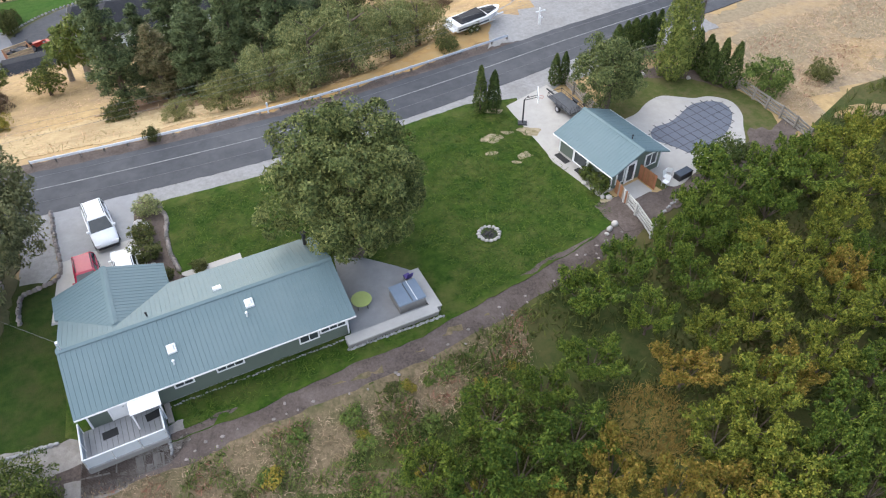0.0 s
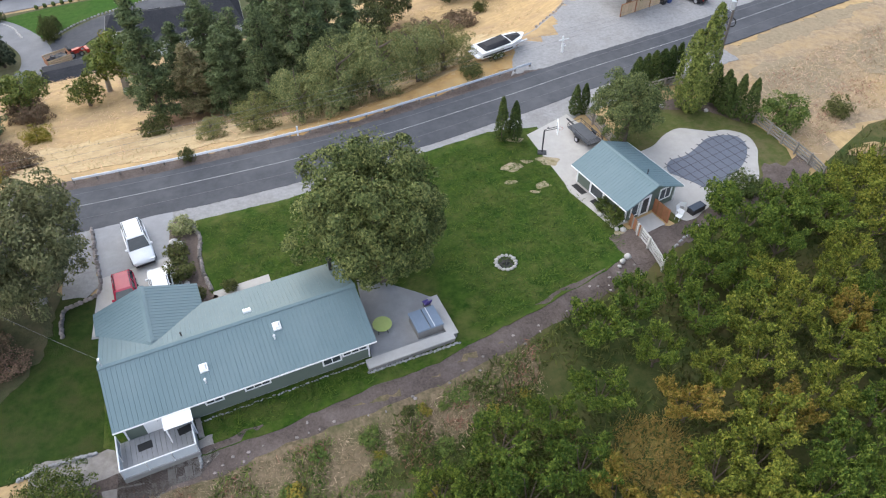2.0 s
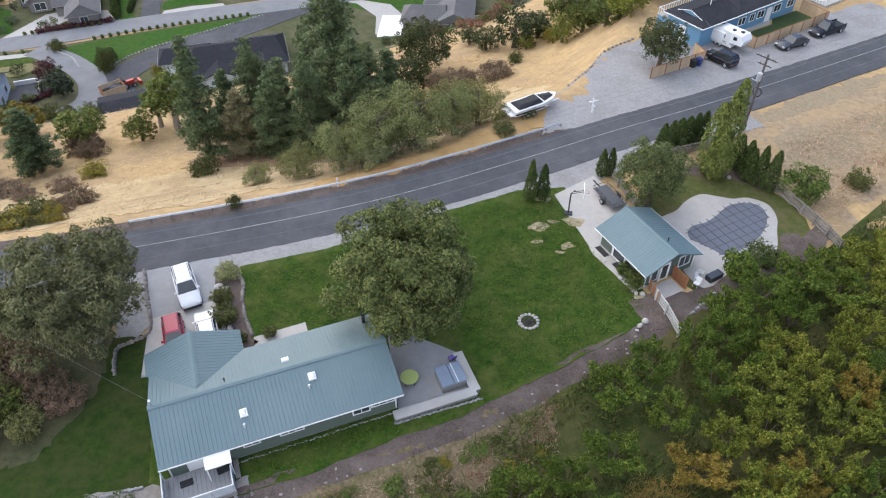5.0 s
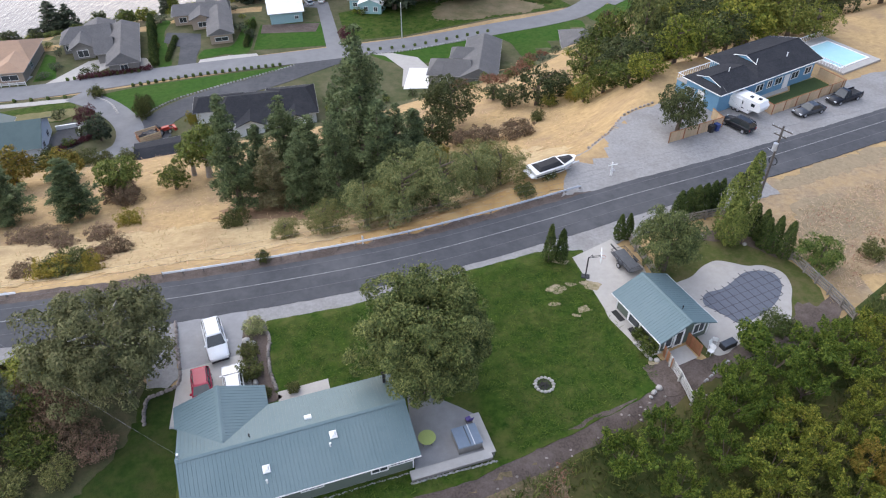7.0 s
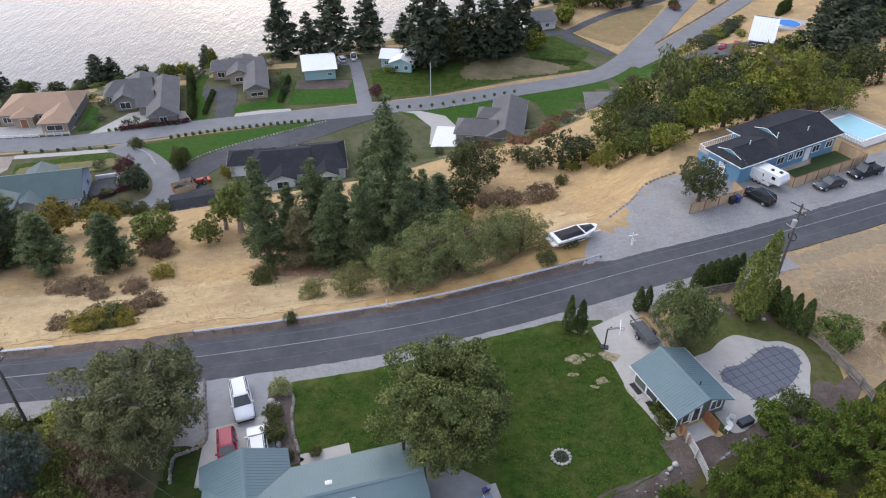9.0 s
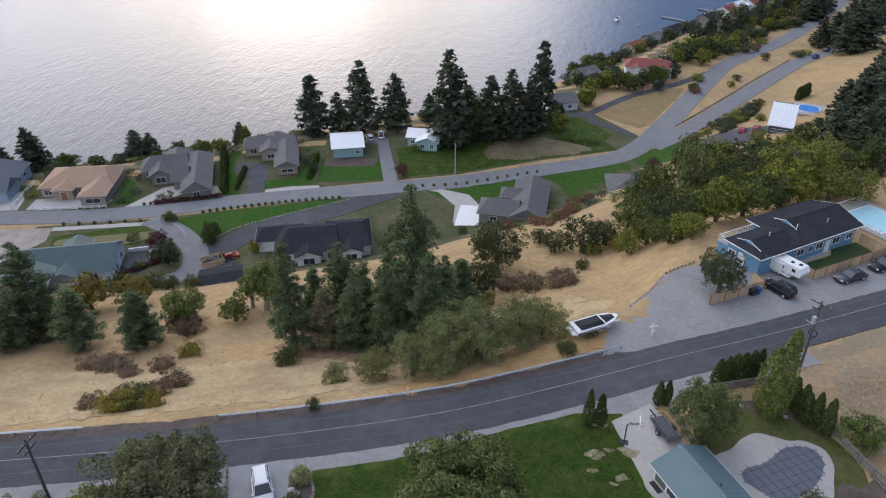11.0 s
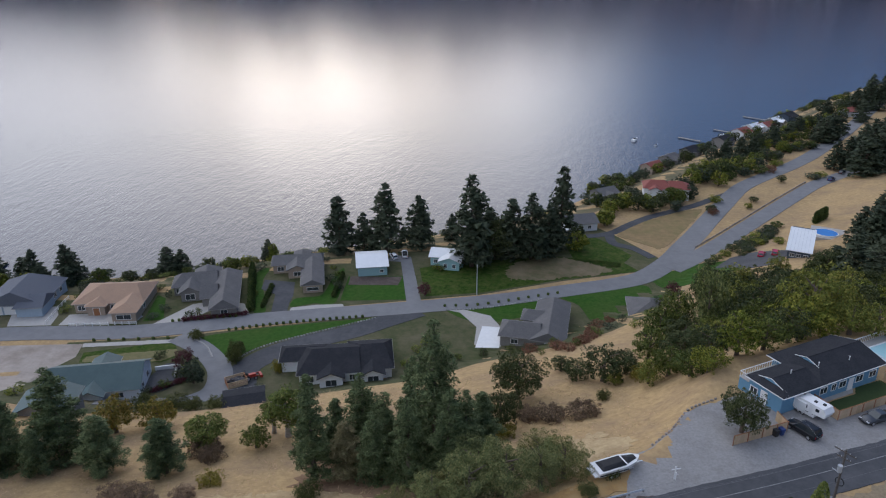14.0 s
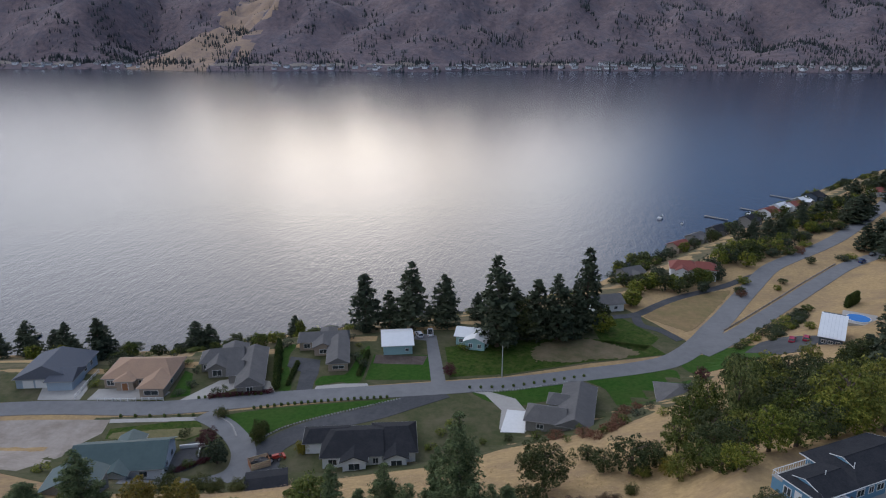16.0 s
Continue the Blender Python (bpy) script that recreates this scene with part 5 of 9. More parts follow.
def conifer(name, seed, h, r, n, size, leaf, label, bare=0.12, ragged=0.25, power=0.9, category="conifer", brush=0.0):
    """Tapered trunk with whorls of drooping boughs; brush: the reach of needle tufts along them."""
    rng = np.random.default_rng(seed)
    whorls = int(h * 1.5)
    pts, out = [], []
    g = Geo().tube([(0, 0, -0.4), (0, 0, h * 0.5), (0, 0, h * 0.98)], [0.016 * h + 0.05, 0.01 * h, 0.01], 7)
    boughs = []
    for i in range(whorls):
        u = (i + 0.5 * rng.random()) / whorls
        z = h * (bare + (1 - bare) * u)
        k = r * ((1 - u) ** power) * (0.75 + 0.25 * min(1, u * 6))
        for j in range(5 if u < 0.85 else 3):
            a = rng.random() * 6.283
            boughs.append((z, a, max(0.25, k * (1 - ragged * rng.random()))))
    total = sum(b[2] + 0.3 for b in boughs)
    each = 14 if brush else 1
    for z, a, k in boughs:
        m = max(2 if brush else 6, int(n * (k + 0.3) / total / each))
        s = rng.random(m) ** 0.55
        wide = (0.17 * k + 0.13) * (1.12 - 0.55 * s)
        x = s * k
        side = wide * rng.normal(size=m) * 0.8
        zz = z - 0.18 * k * s ** 2 + 0.12 * k * s + wide * 0.45 * rng.normal(size=m)
        spot = np.stack([x * math.cos(a) - side * math.sin(a), x * math.sin(a) + side * math.cos(a), zz], 1)
        way = np.tile(np.array([0.5 * math.cos(a), 0.5 * math.sin(a), 0.75]), (m, 1))
        if brush:
            spray = rng.normal(size=(m * each, 3)) + 0.5 * np.repeat(way, each, 0)
            spray /= np.linalg.norm(spray, axis=1)[:, None]
            spot, way = np.repeat(spot, each, 0) + spray * brush, spray
        pts.append(spot)
        out.append(way)
        g.tube([(0, 0, z), (0.8 * k * math.cos(a), 0.8 * k * math.sin(a), z - 0.03 * k)], [0.035, 0.012], 3)
    t = thing(name, pose(0, 0, 0), label, category)
    part("trunk", g, BARK, t)
    part("crown", leaf_mesh("crown", np.concatenate(pts), np.concatenate(out), size, leaf, rng, 0.3 if brush else 0.45, 0.7), leaf, t)
    return t


def column_tree(name, seed, h, r, n, size, leaf, label, flame=0.6, category="arborvitae", multi=1):
    """Narrow upright evergreen or poplar: closely set upright sprays."""
    rng = np.random.default_rng(seed)
    u = rng.random(n) ** 0.8
    k = r * np.minimum(1, (1 - u) ** flame * 1.15) * np.minimum(1, 0.55 + u * 4)
    a = rng.random(n) * 6.283
    k = k * (1 + 0.12 * np.sin(3 * a + 9 * u) + 0.1 * np.sin(7 * a - 15 * u)) * (1 - 0.35 * rng.random(n) ** 2)
    p = np.stack([k * np.cos(a), k * np.sin(a), 0.1 + u * (h - 0.1)], 1)
    if multi > 1:
        c = rng.integers(0, multi, n)
        p[:, 0] += np.cos(c * 2.2) * r * 0.45 * np.minimum(1, u * 3)
        p[:, 1] += np.sin(c * 2.2) * r * 0.45 * np.minimum(1, u * 3)
        p[:, 2] *= 0.78 + 0.22 * np.cos(c * 1.7)
    d = np.stack([np.cos(a), np.sin(a), 0.35 + 0 * a], 1)
    t = thing(name, pose(0, 0, 0), label, category)
    part("trunk", Geo().tube([(0, 0, -0.2), (0, 0, h * 0.8)], [0.03 * h ** 0.7 + 0.03, 0.02], 7), BARK, t)
    part("crown", leaf_mesh("crown", p, d, size, leaf, rng, 0.5, 0.6, -1.2), leaf, t)
    return t


def put(ob, x, y, h=None, r=None, rz=0.0, own=1.0, wide=1.0):
    """Moves a fresh thing to its place on the ground."""
    ob.matrix_world = turn_scale(x, y, ground_at(x, y), rz, own)
    return ob


def plant(kinds, spots, rng, group, labels=None):
    """Copies of the kinds at (x, y, height, radius); the first uses stand where the originals are moved."""
    used = set()
    for i, (x, y, h, r) in enumerate(spots):
        k = rng.randrange(len(kinds))
        ob, h0, r0 = kinds[k]
        m = pose(x, y, ground_at(x, y), 0, 0, rng.random() * 360) @ Matrix.Diagonal((r / r0 * rng.uniform(0.86, 1.16), r / r0 * rng.uniform(0.86, 1.16), h / h0, 1))
        if k in used:
            c = copy_thing(ob, m)
            c.scale = m.to_scale()
        else:
            ob.matrix_world = m
            used.add(k)
            c = ob
        tagged(c, group=group)
    for k, (ob, *_) in enumerate(kinds):
        if k not in used:
            for o in list(ob.children_recursive) + [ob]:
                bpy.data.objects.remove(o)


rr = random.Random(11)
put(broad_tree("side_garden_tree", 18, 6.0, 3.6, 7000, 0.24, L_BROAD, "dark bushy tree at the side lawn's edge", lobes=16, base=0.04), -38.5, 34.0)
put(broad_tree("side_garden_tree", 19, 5.2, 3.4, 6000, 0.24, L_OLIVE, "olive bushy tree at the side lawn's edge", lobes=16, base=0.04), -37.0, 40.5)
under = [(broad_tree("undergrowth_bush", 24 + i, 2.6, 2.0, 2400, 0.2, (L_OLIVE, L_SAGE, L_BROAD)[i], ("olive-green", "brown twiggy", "dark green")[i] + " undergrowth bush beneath the birch", "shrub", lobes=9, base=0.0), 2.6, 2.0) for i in range(3)]
plant(under, [(-27.5, 38.6, 2.6, 2.0), (-25.0, 36.6, 2.2, 1.9), (-28.5, 35.4, 2.8, 2.2), (-23.6, 35.0, 1.6, 1.5), (-31.0, 38.6, 3.0, 2.2), (-32.5, 34.6, 2.8, 2.2), (-26.0, 33.2, 2.0, 1.8), (-29.5, 32.0, 2.4, 2.0), (-34.8, 31.4, 2.6, 2.2), (-36.4, 36.8, 3.2, 2.4), (-30.2, 41.0, 2.6, 1.8), (-35.5, 43.4, 2.6, 2.0)], rr, "undergrowth bushes")
# the big shade tree in the lawn and the other garden trees
put(broad_tree("maple_tree", 3, 12.6, 6.0, 60000, 0.25, L_MAPLE, "large rounded maple on the lawn, leaves turning dull", lobes=80, base=0.12, core=0.62, squash=1.3, lobe=(0.14, 0.16), clumps=300, clump=0.125, boughs=[(-4.4, 0.6, 5.8, 1.8, 0.9), (-5.4, 0.3, 4.6, 1.2, 0.8), (-4.2, 1.6, 7.4, 1.5, 1.0), (-1.6, 1.8, 11.4, 1.2, 1.3), (0.8, 1.0, 11.8, 1.1, 1.3), (3.0, 2.2, 10.0, 1.2, 1.3)]), 3.2, 38.5)
put(broad_tree("birch_tree", 4, 11.8, 5.5, 36000, 0.28, L_BIRCH, "broad drooping birch beside the driveway", bark=PALE_BARK, lobes=26, base=0.06, droop=1.5, core=0.8, clumps=240, clump=0.14), -22.9, 41.6, rz=40)
put(broad_tree("spruce_bush", 5, 5.8, 3.4, 9000, 0.2, foliage("blue_spruce_needles", (0.05, 0.075, 0.06), (0.085, 0.105, 0.085)), "bluish evergreen beside the birch", lobes=12, base=0.05), -33.4, 38.0)
put(broad_tree("lime_green_shrub", 6, 4.4, 2.1, 2600, 0.28, foliage("yellow_green_leaves", (0.17, 0.2, 0.04), (0.24, 0.26, 0.06)), "bright yellow-green shrub near the pole", "shrub", lobes=9, base=0.05), -30.6, 43.2)
put(broad_tree("garden_tree", 7, 7.6, 3.6, 18000, 0.22, L_GREY, "round greyish green tree behind the pool house", lobes=18, base=0.14), 29.0, 51.4)
put(column_tree("poplar_tree", 8, 11.4, 1.55, 11000, 0.25, L_POPLAR, "tall narrow poplar with several tops", 0.5, "tree", 4), 37.7, 55.1)
put(broad_tree("sumac_bush", 9, 3.6, 2.3, 4200, 0.24, L_HERB, "spreading bright green bush outside the fence", "shrub", lobes=9, base=0.05), 45.4, 50.0)
put(broad_tree("clipped_hedge", 10, 1.3, 1.9, 2200, 0.2, L_ARB, "rounded clipped hedge beside the pool deck", "shrub", lobes=8, base=0.0), 37.0, 41.9)
put(broad_tree("sapling_tree", 12, 3.4, 1.7, 1800, 0.3, L_ORCH, "young fruit tree beside the pool deck", lobes=8, base=0.1), 33.0, 39.6)
put(broad_tree("flowering_bush", 13, 1.6, 1.1, 1100, 0.2, L_BROAD, "low green bush beside the pool house wall", "shrub", lobes=6, base=0.0), 23.7, 40.6)
put(broad_tree("foundation_shrub", 14, 1.3, 0.8, 700, 0.18, L_BROAD, "small green shrub beside the pool house door", "shrub", lobes=6, base=0.0), 23.3, 42.3)
put(broad_tree("corner_tree", 16, 3.2, 3.0, 8000, 0.18, L_BROAD, "dark low tree beside the deck", lobes=12, base=0.02), -18.6, 23.4)
put(broad_tree("pale_shrub", 15, 1.5, 1.25, 1500, 0.18, L_LIGHT, "pale variegated shrub beside the driveway", "shrub", lobes=7, base=0.0), -12.4, 47.4)
ball_shrub = broad_tree("ball_shrub", 17, 1.5, 1.0, 1300, 0.18, L_SHRUB, "round clipped shrub in the planting bed", "shrub", lobes=6, base=0.0)
plant([(ball_shrub, 1.5, 1.0)], [(-12.5, 44.3, 1.6, 1.0), (-12.2, 42.0, 1.9, 1.15), (-10.7, 39.6, 0.9, 0.6), (-8.4, 39.8, 1.0, 0.7)], rr, "shrubs by the driveway")
arb = [(column_tree("arborvitae", 20 + i, 4.4, 0.75, 2000, 0.22, L_ARB, "dark green pointed arborvitae", 0.55), 4.4, 0.75) for i in range(2)]
plant(arb, [(17.5, 54.0, 5.0, 0.75), (18.8, 54.0, 4.3, 0.7), (26.0, 56.8, 3.4, 0.7), (26.9, 56.7, 3.5, 0.6), (33.6, 59.4, 4.0, 0.8), (34.7, 59.7, 4.1, 0.85), (35.8, 60.1, 4.1, 0.85), (36.9, 60.4, 4.0, 0.85), (38.0, 60.7, 4.1, 0.8), (39.0, 60.9, 4.2, 0.8), (40.6, 55.8, 4.3, 0.9), (41.0, 54.5, 4.4, 0.85), (41.5, 52.7, 4.9, 0.85), (42.3, 51.7, 4.9, 0.85), (41.0, 53.6, 4.0, 0.8)], rr, "arborvitae of the garden")

# orchard rows


def orchard_tree(name, seed, h, r, leaf, label, tufts_each=624, leaf_size=0.2):
    """Open vase of limbs, their branches set with upright tufts of leaves."""
    rng = np.random.default_rng(seed)
    t = thing(name, pose(0, 0, 0), label, "fruit tree")
    wood, feet, ways = Geo().tube([(0, 0, -0.3), (0.03, 0.02, 0.55), (0, 0, 0.8)], [0.16, 0.12, 0.1], 7), [], []
    for i in range(8):
        a, lean = i * 0.785 + 0.5 * rng.random(), (0.72 if i % 2 else 0.42) * (0.85 + 0.3 * rng.random())
        end = Vector((r * lean * math.cos(a), r * lean * math.sin(a), h * (0.62 + 0.22 * rng.random() - 0.2 * (lean - 0.5))))
        knee = Vector((end.x * 0.5, end.y * 0.5, 0.8 + (end.z - 0.8) * 0.42))
        wood.tube([(0, 0, 0.6), knee, end], [0.075, 0.05, 0.025], 5)
        for j in range(6):
            b = a + rng.uniform(-1.5, 1.5)
            k = r * rng.uniform(0.22, 0.42)
            foot = knee.lerp(end, rng.uniform(0.15, 1.0))
            tip = foot + Vector((k * math.cos(b), k * math.sin(b), k * rng.uniform(-0.15, 0.8)))
            wood.tube([foot, tip], [0.022, 0.01], 3)
            m = tufts_each // 48
            u = rng.random(m) ** 0.7
            feet.append(np.array(foot)[None] + u[:, None] * np.array(tip - foot)[None] + 0.13 * rng.normal(size=(m, 3)))
            ways.append(np.tile(np.array([0.45 * math.cos(b), 0.45 * math.sin(b), 0.9]), (m, 1)) + 0.28 * rng.normal(size=(m, 3)))
    p, d = np.concatenate(feet), np.concatenate(ways)
    d /= np.linalg.norm(d, axis=1)[:, None]
    each, k = 12, len(p)
    step, long = np.tile(np.linspace(0.05, 1, each), k), np.repeat(rng.uniform(0.25, 0.62, k), each)
    ax = np.repeat(d, each, 0)
    off = rng.normal(size=(k * each, 3))
    off -= ax * (off * ax).sum(1)[:, None]
    off /= np.linalg.norm(off, axis=1)[:, None] + 1e-9
    q = np.repeat(p, each, 0) + ax * (step * long)[:, None] + off * (0.13 * (1.2 - 0.75 * step))[:, None]
    q[:, 2] = np.maximum(q[:, 2], 0.35)
    part("trunk", wood, BARK, t)
    part("crown", leaf_mesh("crown", q, 0.9 * off + 0.5 * ax, leaf_size, leaf, rng, 0.5, 0.35), leaf, t)
    return t


orch = [(orchard_tree("fruit_tree", 30 + i, 3.9, 2.6, (L_ORCH, L_ORCH, L_ORCH_M, L_ORCH_M, L_ORCH_Y)[i], ("leafy dark green orchard fruit tree", "leafy dark green orchard fruit tree", "yellow-green orchard fruit tree", "yellow-green orchard fruit tree", "orchard fruit tree with browning leaves")[i]), 3.9, 2.6) for i in range(5)]
GREEN_ROW = [(12.0, 28.0), (18.1, 29.5), (21.5, 26.9), (21.9, 31.4), (25.8, 32.3), (29.0, 33.4), (30.4, 31.3), (16.2, 24.4), (8.7, 22.4), (12.4, 23.1), (29.5, 34.9), (33.8, 37.0), (37.8, 38.2), (35.7, 34.6), (4.1, 19.8), (6.5, 18.1), (32.4, 33.5), (26.3, 29.3), (41.1, 38.9)]
MIXED_ROW = [(24.8, 24.2), (28.8, 25.1), (33.5, 28.3), (37.7, 30.1), (40.1, 28.0), (34.6, 24.5), (38.0, 23.6), (31.6, 21.2), (26.2, 20.2), (21.6, 17.7), (24.5, 17.9), (34.5, 19.4), (30.0, 17.0), (27.3, 14.9), (31.7, 14.5), (23.8, 14.3), (9.3, 18.5), (41.2, 36.5), (44.6, 38.7), (29.4, 27.8), (33.1, 31.0), (40.2, 32.3), (13.3, 19.9), (45.6, 35.3), (44.9, 30.3), (48.4, 40.3), (50.4, 36.5), (49.4, 32.2), (53.6, 41.0), (55.7, 37.3), (42.9, 25.0)]
BROWN_ROW = [(21.8, 22.3), (28.4, 20.5), (17.3, 15.2), (14.6, 17.3), (20.0, 14.4), (37.0, 26.8), (10.8, 15.1)]
for x, y in [(62 + 5.2 * i, 43 - 4.6 * j + 0.9 * i) for i in range(2) for j in range(3)] + [(38 + 5 * i, 20 - 4.6 * j + 0.8 * i) for i in range(3) for j in range(2)] + [(5 + 4.8 * i, 12.2) for i in range(6)]:
    MIXED_ROW.append((x + rr.uniform(-0.7, 0.7), y + rr.uniform(-0.6, 0.6)))
for kinds, row in ((orch[:2], GREEN_ROW), (orch[1:4], MIXED_ROW), (orch[4:], BROWN_ROW)):
    plant(kinds, [(x, y, rr.uniform(3.2, 4.3), rr.uniform(1.95, 2.5)) for x, y in row], rr, "orchard trees")

# pines and shrubs below the upper road
pine = [(conifer("pine_tree", 40 + i, 16, 3.2, 19000, 0.3, L_PINE_OLD if i == 3 else L_PINE, "tall ragged pine with browning needles" if i == 3 else "tall ragged olive-green pine on the dry slope", (0.05, 0.1, 0.04, 0.12)[i], 0.62, (0.6, 0.7, 0.55, 0.66)[i], brush=0.28), 16, 2.35) for i in range(4)]
plant(pine, [(-18.6, 80.8, 18.0, 3.4), (-14.1, 81.1, 10.0, 2.8), (-12.2, 87.3, 15.4, 3.2), (-4.8, 77.6, 14.2, 3.3), (-1.2, 83.2, 24.5, 4.6), (-8.6, 85.6, 12.5, 3.3), (0.8, 77.4, 15.4, 3.7), (5.6, 86.0, 11.5, 3.7), (-4.5, 90, 17, 3.6), (3.2, 81, 13.5, 3.4), (-9.8, 79.5, 11.5, 3.0), (-16.0, 86, 12, 3),
             (-61.5, 85.3, 8.4, 2.9), (-60.4, 90.5, 16.9, 4.4), (-52.2, 86.2, 10.6, 3.9), (-42.3, 85.3, 10.2, 3.3), (-68, 88, 12, 4), (-72, 82, 10, 3.6)], rr, "pines on the slope")
shrub = [(broad_tree("roadside_tree", 50 + i, 7.0, 3.8, 11000, 0.2, (L_WILLOW, L_WILLOW, L_OLIVE)[i], ("grey-green willowy tree below the guard rail", "spreading grey-green tree below the guard rail", "olive-yellow bushy tree below the guard rail")[i], lobes=13, base=0.02, core=0.5), 7.0, 3.8) for i in range(3)]
plant(shrub[:2], [(-1.4, 65.4, 6.6, 3.4), (3.0, 66.2, 8.2, 3.8), (7.6, 67.8, 8.8, 4.2), (4.5, 71.5, 8.5, 4.2), (12.4, 70.4, 7.2, 3.8)], rr, "trees below the guard rail")
plant(shrub[2:], [(-6.2, 65.6, 4.4, 2.8), (15.6, 71.6, 6.0, 3.4), (-11.0, 66.5, 2.4, 1.8), (0.6, 69.4, 6.0, 3.2), (13.5, 76.0, 6.4, 3.6)], rr, "trees below the guard rail")
mixed = [(broad_tree("deciduous_tree", 60 + i, 8.0, 3.6, 3300, 0.45, (L_BROAD, L_ORCH_Y, L_BROAD, L_POPLAR)[i], ("full green broadleaf tree", "broadleaf tree turning yellow", "dense dark broadleaf tree", "light green upright tree")[i], lobes=13, base=0.06), 8.0, 3.6) for i in range(4)]
spots = [(13.8, 107.4, 10.0, 4.6), (9.6, 95.4, 7.5, 3.0), (40.9, 78.2, 6.9, 3.5), (16.3, 203, 14.0, 6.0)]
dark = broad_tree("shade_tree", 66, 8.0, 4.0, 9000, 0.28, L_WOOD_DARK, "dense dark green tree", lobes=20, base=0.08)
plant([(dark, 8.0, 4.0)], spots, rr, "single green trees")
light = broad_tree("aspen_tree", 67, 10.0, 2.6, 2600, 0.4, L_POPLAR, "slender light green tree with thin foliage", lobes=12, base=0.12, bark=PALE_BARK, core=0.4)
plant([(light, 10.0, 2.6)], [(-26.2, 97.3, 11.0, 3.0), (-23.5, 95, 9.0, 2.3), (-29.0, 99, 8.0, 2.2)], rr, "slender pale trees")
spots = [(-38.8, 94.5, 6.4, 3.6), (-51.7, 105.4, 5.8, 3.2), (-57.7, 101.9, 7.2, 3.6), (-66, 98, 7, 3.4), (-30.5, 93.2, 4.6, 2.2), (-74, 95, 6.5, 3.5)]
wood = [(52.3, 121.5, 16.5, 3.8, 3), (48.3, 127.5, 11.3, 4.0, 0), (39.6, 115.1, 7.8, 4.0, 0), (36.3, 104.0, 5.5, 2.6, 4), (30.0, 110.9, 7.3, 4.3, 2), (41.1, 98.3, 4.7, 3.2, 0), (44.4, 100.5, 7.0, 3.7, 2), (48.8, 99.7, 8.0, 3.7, 1), (53.6, 100.8, 6.7, 3.8, 0), (64.4, 129.3, 8.9, 4.8, 2), (72.7, 131.8, 10.6, 4.9, 5), (65.9, 110.0, 13.9, 5.5, 4), (62.7, 106.7, 8.8, 4.7, 1), (72.5, 114.4, 10.7, 4.2, 4), (59.4, 104.2, 7.2, 3.9, 2), (84.6, 123.0, 7.1, 3.8, 1), (70.4, 105.3, 6.6, 3.9, 4), (75.0, 105.3, 5.8, 3.3, 4)] + [(56.9, 117.5, 7.4, 3.7, 2), (53.2, 116.9, 6.8, 4.6, 0), (43.7, 109.0, 6.2, 3.8, 5), (39.5, 104.1, 6.1, 3.0, 0), (42.4, 94.7, 4.8, 2.7, 1), (31.4, 107.9, 3.2, 1.4, 4), (25.7, 114.0, 4.2, 2.9, 2), (23.7, 119.2, 3.5, 2.3, 5), (34.5, 112.5, 5.0, 3.2, 5)]
for i in range(70):
    u, v = rr.random(), rr.random()
    x, y = 38 + 66 * u, 108 + 14 * u + 44 * v
    if y > 108 + (x - 36) * 0.12 and y < 150 + (x - 36) * 0.5 and not (30 < x < 62 and y > 136):
        wood.append((x, y, rr.uniform(5.5, 9.5), rr.uniform(3.0, 4.8), rr.choice((0, 0, 2, 2, 5, 4))))
woods = [(broad_tree("deciduous_tree", 160 + i, 8.0, 3.8, 2500, 0.46, (L_BROAD, L_ORCH_M, L_WOOD_DARK, L_GREY, L_WOOD_LIME, L_WOOD_DARK)[i], ("full green broadleaf tree", "broadleaf tree turning yellow", "dense dark broadleaf tree", "tall grey-green upright tree", "bright yellow-green broadleaf tree", "dull dark green broadleaf tree")[i] + " on the hillside", lobes=17, base=0.03), 8.0, 3.8) for i in range(6)]
for k in range(6):
    plant(woods[k:k + 1], [w[:4] for w in wood if w[4] == k], rr, "trees of the hillside wood")
plant(mixed, spots, rr, "trees of the hillside wood")

